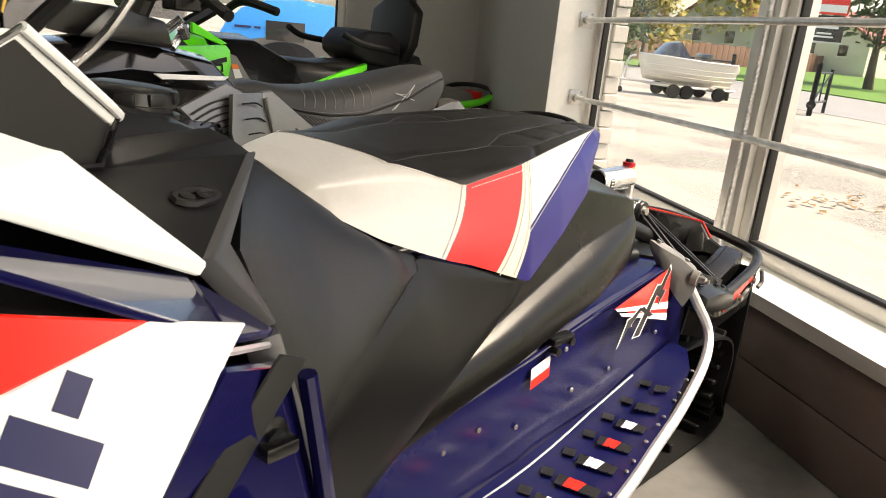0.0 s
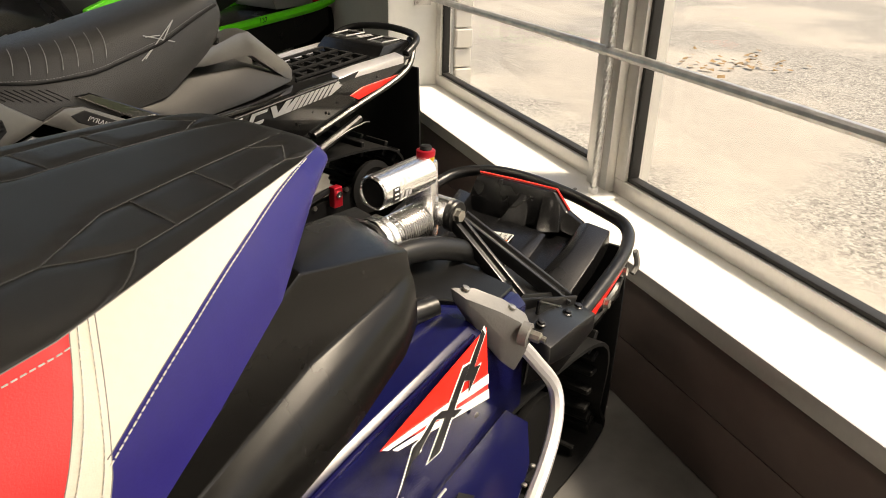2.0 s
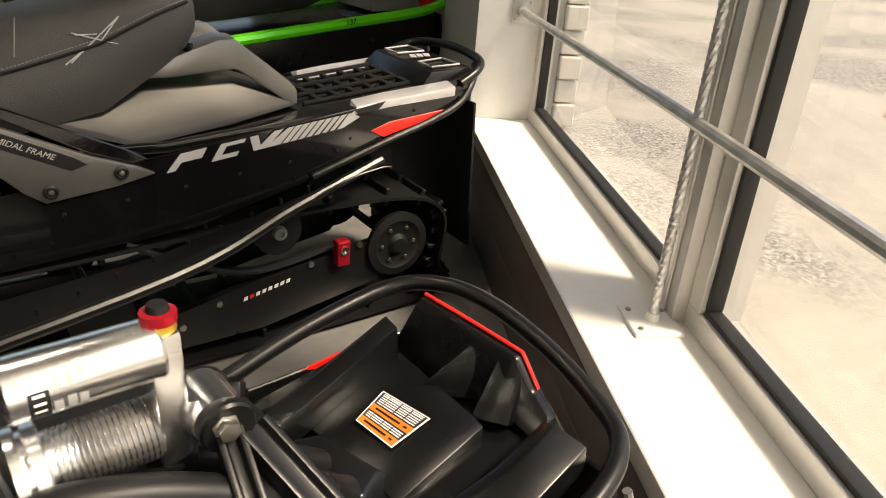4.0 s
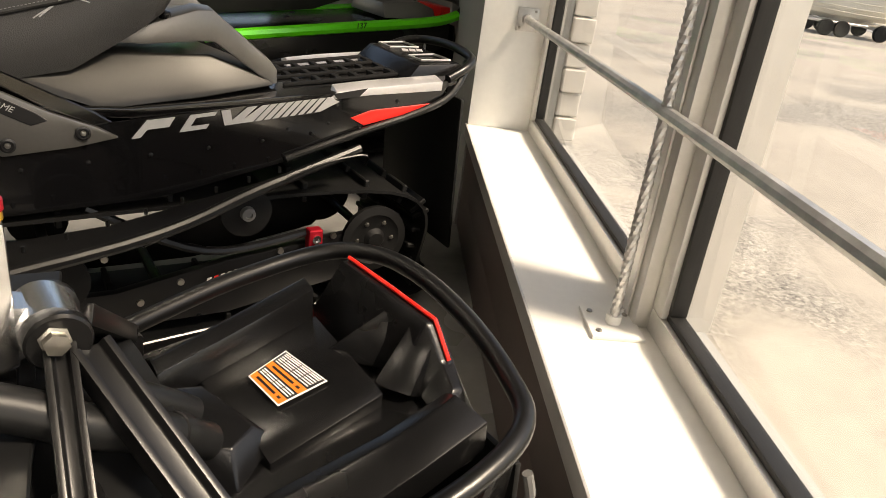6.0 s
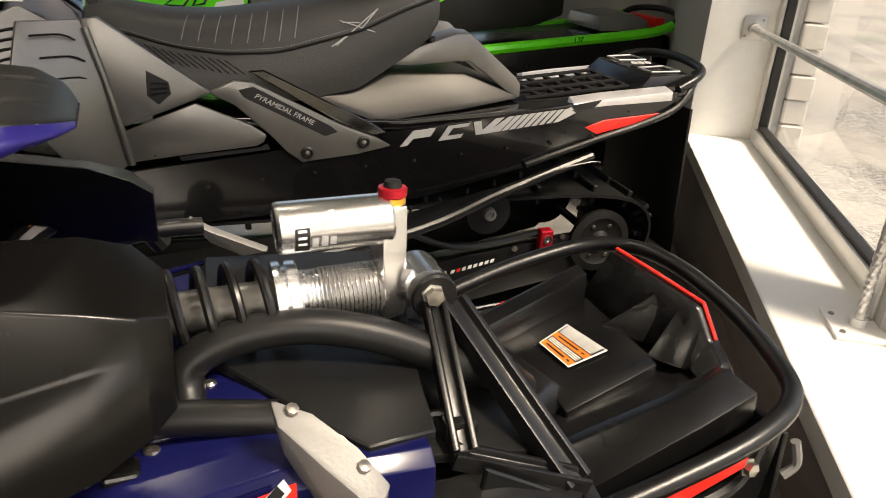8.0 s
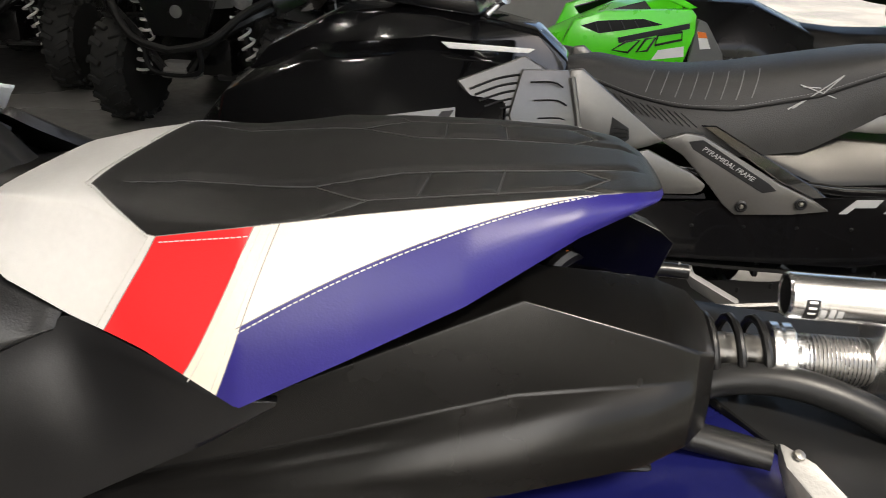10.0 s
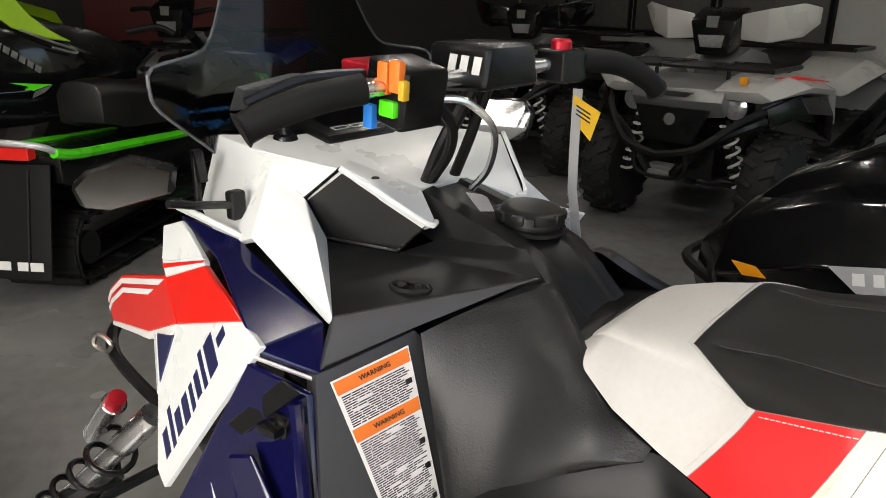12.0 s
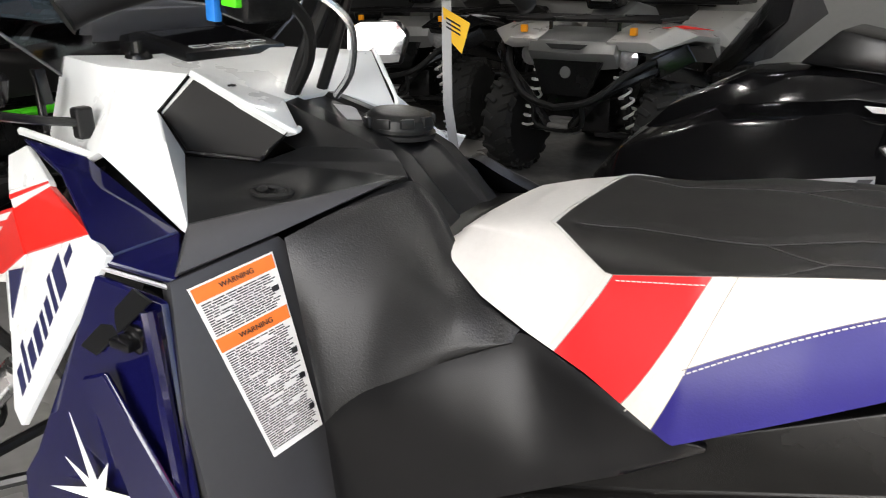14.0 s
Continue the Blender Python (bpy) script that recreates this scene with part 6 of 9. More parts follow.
for v in (0.17, 0.52, 0.67, 0.85):
    part("print_block", patch(LQ, [(0.86, v), (0.95, v), (0.95, v + 0.03), (0.86, v + 0.03)], 0.0029, 0.0005), DECAL_BLACK, label)


# ---- the black sled behind it ----
SLED2 = SLED @ pose(0.78, 1.12, 0, 0, 0, -4)
rev = thing("snowmobile", "black and charcoal snowmobile with a ribbed black seat and silver stripe", "snowmobile", SLED2)


def both(fn):
    for sg in (1, -1):
        fn(lambda s, l, z: V(s, sg * l, z), sg)


# seat
RSEAT = [(-1.13, 0.80, 0.06, 0.765, 0.10, 0.715), (-1.05, 0.815, 0.09, 0.772, 0.14, 0.69), (-0.95, 0.80, 0.115, 0.745, 0.165, 0.665), (-0.84, 0.80, 0.135, 0.735, 0.17, 0.635), (-0.72, 0.815, 0.145, 0.745, 0.165, 0.618), (-0.55, 0.85, 0.138, 0.79, 0.15, 0.645), (-0.42, 0.874, 0.12, 0.84, 0.125, 0.72), (-0.36, 0.88, 0.105, 0.855, 0.105, 0.76), (-0.345, 0.875, 0.095, 0.85, 0.095, 0.785)]


def rseat_at(s, v, lift=0.0):
    z0, wt, ze, wb, zb = between(RSEAT, s)
    a, sd = abs(v), 1 if v >= 0 else -1
    if a <= 0.5:
        k = a / 0.5
        l, z = wt * math.sin(k * math.pi / 2), z0 - (z0 - ze) * k ** 2.4
    else:
        k = (a - 0.5) / 0.5
        l, z = wt + (wb - wt) * k + 0.012 * math.sin(k * math.pi), ze + (zb - ze) * k
    return V(s, sd * (l + lift), z + lift * 0.5)


rs = part("seat", loft([[rseat_at(s, -1 + i / 10) for i in range(21)] for s in [-1.13 + 0.785 * k / 34 for k in range(35)]]), RIB_VINYL, rev, "ribbed black vinyl seat", 50)
for sg in (1, -1):
    part("seat_piping", tube([rseat_at(s, sg * 0.56, 0.001) for s in [-1.1 + 0.74 * k / 12 for k in range(13)]], 0.0035, 6, 2), RUBBER, rs)
    part("seat_ribs", join(*[tube([rseat_at(-1.02 + 0.016 * j, sg * (0.62 + 0.0 * j), 0.001), rseat_at(-0.98 + 0.016 * j, sg * 0.75, 0.001)], 0.0015, 5, 1) for j in range(12)]), RUBBER, rs, "fine ribbed pattern")
    part("seat_pleats", join(*[tube([rseat_at(-0.93 + 0.034 * j + 0.018 * (1 - k / 6), sg * (0.2 + 0.28 * k / 6), 0.0022) for k in range(7)], 0.0012, 5, 1) for j in range(8)]), PALE_THREAD, rs, "stitched pleats")
    part("seat_stitching", stitches([rseat_at(s, sg * 0.53, 0.0015) for s in [-1.05 + 0.68 * k / 12 for k in range(13)]], 0.007), PALE_THREAD, rs)
    part("seat_mark", join(*[tube([rseat_at(a, sg * b, 0.001), rseat_at(c, sg * d, 0.001)], 0.0014, 5, 3) for a, b, c, d in ((-0.60, 0.62, -0.50, 0.44), (-0.59, 0.44, -0.51, 0.62), (-0.585, 0.46, -0.545, 0.50), (-0.50, 0.44, -0.545, 0.56), (-0.61, 0.62, -0.57, 0.56))]), DECAL_GREY, rs, "grey stitched cross mark")

# charcoal frame, side panels and footrest area
def side(W, sg):
    away = W(0, 1, 0) - W(0, 0, 0)
    fr = part("pyramid_frame", plate([W(-1.115, 0.197, 0.80), W(-1.084, 0.197, 0.805), W(-0.90, 0.195, 0.668), W(-0.876, 0.195, 0.652), W(-0.912, 0.197, 0.636), W(-1.067, 0.199, 0.578), W(-1.05, 0.201, 0.505), W(-1.085, 0.203, 0.478), W(-1.105, 0.202, 0.60)], 0.02, 0.005, 2, out=away), MATT_GREY, rev, "charcoal grey side frame")
    part("frame_arm", plate([W(-0.885, 0.197, 0.652), W(-0.83, 0.197, 0.676), W(-0.79, 0.197, 0.672), W(-0.60, 0.199, 0.574), W(-0.52, 0.2, 0.543), W(-0.478, 0.2, 0.519), W(-0.56, 0.2, 0.502), W(-0.688, 0.2, 0.488), W(-0.72, 0.2, 0.512), W(-0.756, 0.199, 0.552), W(-0.83, 0.197, 0.622)], 0.016, 0.005, 2, out=away), MATT_GREY, fr, "charcoal diagonal frame arm")
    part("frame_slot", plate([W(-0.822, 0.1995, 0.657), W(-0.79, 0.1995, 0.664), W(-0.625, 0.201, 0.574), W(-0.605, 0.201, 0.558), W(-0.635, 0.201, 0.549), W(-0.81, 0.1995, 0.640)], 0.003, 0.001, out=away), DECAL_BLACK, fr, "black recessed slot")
    part("upper_brace", plate([W(-0.80, 0.188, 0.695), W(-0.765, 0.187, 0.697), W(-0.53, 0.192, 0.577), W(-0.488, 0.194, 0.550), W(-0.52, 0.196, 0.545), W(-0.60, 0.195, 0.578)], 0.012, 0.003, out=away), GLOSS, fr, "gloss black upper brace")
    if sg > 0:
        q0, q1 = W(-0.795, 0.2025, 0.649), W(-0.655, 0.2025, 0.577)
        lettering("PYRAMIDAL FRAME", 0.0165, facing(lerp(q0, q1, 0.5) + Vector((0, -0.001, 0)), q1 - q0, Vector((0, 0, 1))), DECAL_GREY, "writing", fr, 0.0004, 0.2)
    part("frame_edge", tube([W(-1.108, 0.198, 0.785), W(-1.085, 0.203, 0.69), W(-1.067, 0.206, 0.601), W(-1.05, 0.206, 0.501)], 0.008, 8), MATT_GREY, fr, "rounded vertical edge of the frame")
    part("knee_wing", plate([W(-1.115, 0.197, 0.80), W(-1.085, 0.205, 0.69), W(-1.068, 0.207, 0.60), W(-1.055, 0.205, 0.50), W(-1.13, 0.25, 0.48), W(-1.20, 0.27, 0.58), W(-1.24, 0.265, 0.70), W(-1.22, 0.23, 0.80)], 0.015, 0.004, 2, out=V(0.5, sg, 0.1)), MATT_GREY, fr, "angled charcoal wing ahead of the frame")
    for k in range(5):
        a = W(-1.20 + 0.012 * k, 0.245 - 0.003 * k, 0.775 - 0.042 * k)
        part("wing_groove", tube([a, a + V(0.05, -sg * 0.02, 0.0), a + V(0.075, -sg * 0.03, -0.012)], 0.0022, 6, 3), CONSOLE, fr, "fine moulded groove")
    part("frame_vent", plate([W(-1.004, 0.1985, 0.700), W(-0.962, 0.1975, 0.676), W(-0.958, 0.1975, 0.650), W(-0.985, 0.199, 0.628), W(-1.006, 0.2, 0.648)], 0.004, 0.001, out=away), DECAL_BLACK, fr, "dark hexagonal vent")
    part("vent_louvre", join(*[tube([W(-0.998, 0.2035, 0.650 + 0.013 * i), W(-0.965, 0.2015, 0.655 + 0.009 * i)], 0.0025, 6) for i in range(3)]), CONSOLE, fr)
    part("knee_panel", plate([W(-1.062, 0.200, 0.572), W(-0.912, 0.199, 0.630), W(-0.80, 0.201, 0.580), W(-0.766, 0.202, 0.556), W(-0.772, 0.203, 0.540), W(-0.79, 0.203, 0.531), W(-0.952, 0.204, 0.516), W(-1.048, 0.205, 0.505)], 0.012, 0.005, 2, out=away), MATT_GREY, rev, "angled charcoal panel")
    # black sheet paints the shade below the knee panel; no gap is modelled
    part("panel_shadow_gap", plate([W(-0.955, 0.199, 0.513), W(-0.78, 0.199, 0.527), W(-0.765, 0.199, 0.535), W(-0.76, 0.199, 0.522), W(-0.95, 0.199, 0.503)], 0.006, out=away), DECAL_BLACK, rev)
    for s, l, z in ((-0.5455, 0.2005, 0.532), (-0.677, 0.2005, 0.512)):
        b = part("frame_bolt", lathe([(0, 0.0145), (0.003, 0.0145), (0.005, 0.0105), (0.002, 0.0085), (0.002, 0)], W(s, l, z), W(s, l + 0.2, z), 20), DECAL_BLACK, fr, "recessed black bolt")
        part("bolt_head", lathe([(0, 0.006), (0.004, 0.005), (0.005, 0)], W(s, l + 0.002, z), W(s, l + 0.2, z), 8), BOLT, b)
    # tunnel side with a silver stripe
    tn = part("tunnel_side", plate([W(-1.2, 0.200, 0.47), W(-0.75, 0.192, 0.515), W(-0.48, 0.188, 0.55), W(0.0, 0.187, 0.605), W(0.31, 0.187, 0.637), W(0.28, 0.187, 0.575), W(-0.12, 0.19, 0.445), W(-0.4, 0.195, 0.38), W(-1.2, 0.205, 0.34)], 0.006, 0.002, out=away), GLOSS, rev, "gloss black tunnel side")
    SQ = [W(-0.50, 0.1885, 0.548), W(0.30, 0.1885, 0.635), W(0.30, 0.1885, 0.600), W(-0.50, 0.1885, 0.508)]
    sgn = 0.005 if sg > 0 else -0.005
    part("silver_stripe", join(*[patch(SQ, q, sgn) for q in ([(0.055, 0.98), (0.095, 0.10), (0.118, 0.10), (0.078, 0.98)], [(0.118, 0.10), (0.166, 0.10), (0.150, 0.60), (0.095, 0.60)], [(0.175, 0.98), (0.205, 0.10), (0.226, 0.10), (0.196, 0.98)], [(0.226, 0.10), (0.275, 0.10), (0.269, 0.30), (0.219, 0.30)], [(0.204, 0.74), (0.254, 0.74), (0.246, 0.98), (0.196, 0.98)], [(0.285, 0.08), (0.31, 0.08), (0.318, 0.95), (0.295, 0.95)], [(0.316, 0.70), (0.358, 0.06), (0.385, 0.06), (0.334, 0.95), (0.318, 0.95)])]), DECAL_GREY, tn, "silver slanted shapes on the tunnel")
    part("stripe_band", patch(SQ, [(0.33, 0.95), (0.40, 0.06), (0.60, 0.08), (0.63, 0.45), (0.57, 0.92)], sgn), DECAL_GREY, tn, "silver band with dark hatching")
    part("stripe_hatching", join(*[patch(SQ, [(0.372 + 0.024 * i, 0.97), (0.420 + 0.024 * i, 0.04), (0.424 + 0.0035 * i + 0.0205 * i, 0.04), (0.376 + 0.0035 * i + 0.0205 * i + 0.003 * i * 0.3, 0.97)], sgn * 1.2, 0.0006) for i in range(8)]), DECAL_BLACK, tn)
    part("upper_rail", loft([[W(-0.03, 0.189, 0.588), W(0.0, 0.189, 0.606), W(0.0, 0.15, 0.618), W(0.0, 0.15, 0.595)], [W(0.09, 0.190, 0.600), W(0.09, 0.190, 0.618), W(0.09, 0.15, 0.628), W(0.09, 0.15, 0.6)], [W(0.285, 0.190, 0.610), W(0.285, 0.190, 0.634), W(0.285, 0.15, 0.642), W(0.285, 0.15, 0.61)]], bevel=0.003), EDGE, tn, "pale silver upper rail")
    part("rail_inlay", plate([W(-0.012, 0.1915, 0.604), W(0.075, 0.1925, 0.617), W(0.055, 0.1925, 0.598), W(0.0, 0.1915, 0.592)], 0.002, out=away), DECAL_BLACK, tn, "dark inlay of the rail")
    part("side_reflector", plate([W(0.036, 0.1915, 0.546), W(0.09, 0.1925, 0.564), W(0.252, 0.1935, 0.579), W(0.215, 0.1935, 0.560), W(0.072, 0.1925, 0.527)], 0.004, 0.001, out=away), REFLECT_RED, tn, "red reflector")
    part("bumper_tube", tube([W(-0.125, 0.199, 0.455), W(0.06, 0.199, 0.512), W(0.2, 0.198, 0.552), W(0.30, 0.193, 0.592), W(0.36, 0.165, 0.645), W(0.40, 0.11, 0.664)], 0.0095, 10), STEEL, rev, "black lower bumper tube")
    for i in range(9):
        c = W(-0.9 + 0.12 * i, 0.197, 0.44 + 0.01 * i)
        part("rivet", lathe([(0, 0.005), (0.002, 0.004), (0.003, 0)], c, c + (W(0, 1, 0) - W(0, 0, 0)), 8), STEEL, tn)
    for s, z in ((-0.30, 0.505), (-0.26, 0.50), (-0.12, 0.525), (-0.02, 0.535), (0.0, 0.578), (0.16, 0.585)):
        c = W(s, 0.1895, z)
        part("rivet", lathe([(0, 0.004), (0.002, 0.0035), (0.003, 0)], c, c + (W(0, 1, 0) - W(0, 0, 0)), 8), STEEL, tn)
    # running board seen from the side
    part("board_rail", tube([W(-1.15, 0.40, 0.27), W(-0.5, 0.32, 0.335), W(-0.2, 0.25, 0.405), W(0.06, 0.205, 0.473)], 0.013, 10), STEEL, rev, "black running board rail")
    part("board", loft([[W(s, 0.2, z), W(s, w, z), W(s, w, z - 0.01), W(s, 0.2, z - 0.01)] for s, w, z in ((-1.15, 0.39, 0.27), (-0.5, 0.31, 0.33), (-0.2, 0.245, 0.40), (0.03, 0.205, 0.46))]), STEEL, rev)
    for i in range(11):
        part("board_stud", rod(W(-0.9 + 0.075 * i, 0.365 - 0.0135 * i, 0.305 + 0.013 * i), W(-0.9 + 0.075 * i, 0.365 - 0.0135 * i, 0.318 + 0.013 * i), 0.004, 6), STEEL, rev)
    part("stay_rod", tube([W(-0.45, 0.24, 0.29), W(-0.1, 0.25, 0.44), W(0.02, 0.25, 0.47), W(0.06, 0.25, 0.47)], 0.003, 6), STEEL, rev)
    # hood side
    hood = part("hood_side", loft([[W(s, l0, z0), W(s, l1, z1), W(s, l2, z2), W(s, l3, z3)] for s, l0, z0, l1, z1, l2, z2, l3, z3 in ((-2.10, 0.03, 0.60, 0.10, 0.57, 0.13, 0.47, 0.08, 0.40), (-1.98, 0.05, 0.72, 0.20, 0.68, 0.28, 0.55, 0.22, 0.40), (-1.75, 0.06, 0.83, 0.23, 0.78, 0.34, 0.64, 0.28, 0.42), (-1.45, 0.06, 0.87, 0.2, 0.82, 0.33, 0.68, 0.28, 0.44), (-1.25, 0.06, 0.86, 0.17, 0.80, 0.27, 0.66, 0.25, 0.44))], bevel=0.012, seg=3), GLOSS, rev, "gloss black hood side")
    part("nose_bumper", tube([W(-2.15, 0.0, 0.52), W(-2.14, 0.1, 0.52), W(-2.07, 0.2, 0.525), W(-1.95, 0.26, 0.50)], 0.014, 8), RUBBER, rev)
    part("amber_reflector", plate([W(-1.935, 0.293, 0.600), W(-1.865, 0.315, 0.605), W(-1.835, 0.318, 0.582), W(-1.895, 0.312, 0.574)], 0.005, 0.001, out=away), REFLECT_ORANGE, hood, "amber side reflector")
    MQ = [W(-1.70, 0.343, 0.665), W(-1.36, 0.316, 0.72), W(-1.32, 0.325, 0.665), W(-1.66, 0.35, 0.605)]
    dec = part("hood_decal", patch(MQ, [(0, 0.1), (1, 0.0), (0.9, 0.9), (0.1, 1)], 0.006 if sg > 0 else -0.006), DECAL_GREY, hood, "grey decal with pale and red slanted shapes")
    sgn = 0.0072 if sg > 0 else -0.0072
    part("decal_mark", join(*[patch(MQ, [(u, 0.72), (u + 0.03, 0.3), (u + w, 0.3), (u + w - 0.03, 0.72)], sgn, 0.0008) for u, w in ((0.1, 0.10), (0.22, 0.09), (0.33, 0.09))]), DECAL_WHITE, dec)
    part("decal_cross", join(patch(MQ, [(0.45, 0.7), (0.58, 0.28), (0.64, 0.28), (0.51, 0.7)], sgn, 0.0008), patch(MQ, [(0.46, 0.28), (0.53, 0.28), (0.62, 0.7), (0.56, 0.7)], sgn * 1.1, 0.0008)), RED, dec)
    part("decal_flash", join(patch(MQ, [(0.72, 0.8), (0.9, 0.1), (0.98, 0.1), (0.82, 0.8)], sgn, 0.0008), patch(MQ, [(0.85, 0.8), (0.95, 0.4), (1.0, 0.4), (0.9, 0.8)], sgn, 0.0008)), DECAL_BLACK, dec)
    vt = part("knee_vent", plate([W(-1.375, 0.235, 0.765), W(-1.22, 0.185, 0.825), W(-1.17, 0.195, 0.80), W(-1.12, 0.222, 0.64), W(-1.25, 0.255, 0.64)], 0.012, 0.004, out=away), MATT_GREY, rev, "louvred charcoal knee panel")
    VQ = [W(-1.36, 0.237, 0.757), W(-1.215, 0.19, 0.812), W(-1.165, 0.222, 0.665), W(-1.25, 0.252, 0.655)]
    part("louvre", join(*[tube([on(VQ, 0.04, v, 0.003 * sg), on(VQ, 0.5, v - 0.02, 0.003 * sg), on(VQ, 0.9, v + 0.04, 0.003 * sg)], 0.003, 5) for v in (0.12, 0.24, 0.36, 0.48, 0.60, 0.72, 0.84)]), CONSOLE, vt, "raised louvre")
    part("white_flash", plate([W(-1.42, 0.20, 0.845), W(-1.20, 0.165, 0.838), W(-1.215, 0.17, 0.828), W(-1.40, 0.205, 0.832)], 0.004, out=away), DECAL_WHITE, rev, "white hood flash")


both(side)
part("tunnel_top", loft([[V(s, 0.185, z), V(s, -0.185, z), V(s, -0.185, z - 0.02), V(s, 0.185, z - 0.02)] for s, z in ((-1.0, 0.60), (-0.45, 0.575), (0.0, 0.607), (0.33, 0.64))], bevel=0.003), GLOSS, rev, "black tunnel top")
pad = part("seat_base_panel", loft([[V(-0.745, 0.15, 0.652), V(-0.505, 0.172, 0.568), V(-0.30, 0.160, 0.590), V(-0.128, 0.118, 0.606), V(-0.11, 0.0, 0.61), V(-0.128, -0.118, 0.606), V(-0.30, -0.160, 0.590), V(-0.505, -0.172, 0.568), V(-0.745, -0.15, 0.652)],
                                    [V(-0.73, 0.145, 0.668), V(-0.505, 0.165, 0.584), V(-0.30, 0.155, 0.604), V(-0.135, 0.112, 0.620), V(-0.12, 0.0, 0.625), V(-0.135, -0.112, 0.620), V(-0.30, -0.155, 0.604), V(-0.505, -0.165, 0.584), V(-0.73, -0.145, 0.668)],
                                    [V(-0.68, 0.10, 0.692), V(-0.50, 0.105, 0.672), V(-0.36, 0.11, 0.672), V(-0.27, 0.10, 0.670), V(-0.25, 0.0, 0.672), V(-0.27, -0.10, 0.670), V(-0.36, -0.11, 0.672), V(-0.50, -0.105, 0.672), V(-0.68, -0.10, 0.692)]], bevel=0.006, seg=3), PAD, rev, "satin black panel behind the seat")
part("cargo_bracket", join(*[moved(loft([[V(-0.47, 0.085, 0.712), V(-0.47, 0.045, 0.715), V(-0.47, 0.045, 0.69), V(-0.47, 0.09, 0.688)], [V(-0.40, 0.095, 0.728), V(-0.40, 0.045, 0.74), V(-0.40, 0.05, 0.69), V(-0.40, 0.10, 0.688)], [V(-0.30, 0.112, 0.765), V(-0.30, 0.055, 0.772), V(-0.30, 0.05, 0.71), V(-0.30, 0.118, 0.70)], [V(-0.265, 0.114, 0.766), V(-0.265, 0.06, 0.770), V(-0.265, 0.06, 0.705), V(-0.265, 0.118, 0.70)], [V(-0.135, 0.112, 0.660), V(-0.135, 0.08, 0.664), V(-0.135, 0.08, 0.612), V(-0.135, 0.115, 0.608)], [V(-0.118, 0.108, 0.640), V(-0.118, 0.08, 0.642), V(-0.118, 0.08, 0.612), V(-0.118, 0.11, 0.608)]], bevel=0.005), Matrix.Diagonal((1, sg, 1, 1))) for sg in (1, -1)], sbox(-0.42, -0.28, -0.06, 0.06, 0.715, 0.75, 0.008)), MATT_GREY, rev, "grey angular cargo bracket")
part("bracket_knob", lathe([(0, 0.012), (0.004, 0.013), (0.014, 0.011), (0.016, 0)], V(-0.36, 0.088, 0.742), V(-0.36, 0.098, 0.80), 14), BLACK, rev, "small black knob")
for l in (0.10, 0.03, -0.04, -0.11):
    part("tunnel_rib", loft([[V(s, l + 0.006, z), V(s, l - 0.006, z), V(s, l - 0.006, z + 0.008), V(s, l + 0.006, z + 0.008)] for s, z in ((-0.1, 0.60), (0.2, 0.628))], bevel=0.002), RUBBER, rev)
for i in range(6):
    for l in (0.065, -0.005, -0.075):
        part("traction_bar", sbox(-0.06 + 0.05 * i, -0.045 + 0.05 * i, l - 0.02, l + 0.02, 0.602 + 0.005 * i, 0.61 + 0.005 * i, 0.002), RUBBER, rev)
part("tail_lamp_housing", loft([[V(0.20, l, 0.625), V(0.24, l * 0.95, 0.665), V(0.37, l * 0.9, 0.668), V(0.385, l, 0.62)] for l in (0.15, -0.15)], bevel=0.008), BLACK, rev, "black tail housing with outlined marks")
for c in (0.085, -0.085):
    part("outline_mark", tube([V(0.255, c + 0.035, 0.671), V(0.255, c - 0.03, 0.671), V(0.34, c - 0.045, 0.672), V(0.345, c + 0.03, 0.672)], 0.003, 5, 1, True), DECAL_GREY, rev, "pale outlined mark")
part("centre_mark", join(*[plate([V(0.26 + d, 0.012, 0.673), V(0.275 + d, -0.022, 0.673), V(0.29 + d, -0.014, 0.673), V(0.275 + d, 0.018, 0.673)], 0.001) for d in (0, 0.022, 0.044)]), DECAL_GREY, rev)
part("rear_bumper", tube([V(0.30, 0.186, 0.64), V(0.365, 0.172, 0.668), V(0.405, 0.12, 0.682), V(0.415, 0, 0.69), V(0.405, -0.12, 0.682), V(0.365, -0.172, 0.668), V(0.30, -0.186, 0.64)], 0.012, 12), STEEL, rev, "black rear bumper loop")
part("snow_flap", loft([[V(0.345 + 0.02 * k, l, 0.59 - 0.42 * k) for l in (0.205, 0.1, 0, -0.1, -0.205)] + [V(0.337 + 0.02 * k, l, 0.59 - 0.42 * k) for l in (-0.205, 0, 0.205)] for k in (0, 0.3, 0.6, 1)], bevel=0.002), RUBBER, rev, "black rubber snow flap")
part("flap_marks", join(*[sbox(0.412, 0.415, -0.1 + 0.028 * i, -0.08 + 0.028 * i, 0.40, 0.42, 0.001) for i in range(7)]), BLACK, rev)
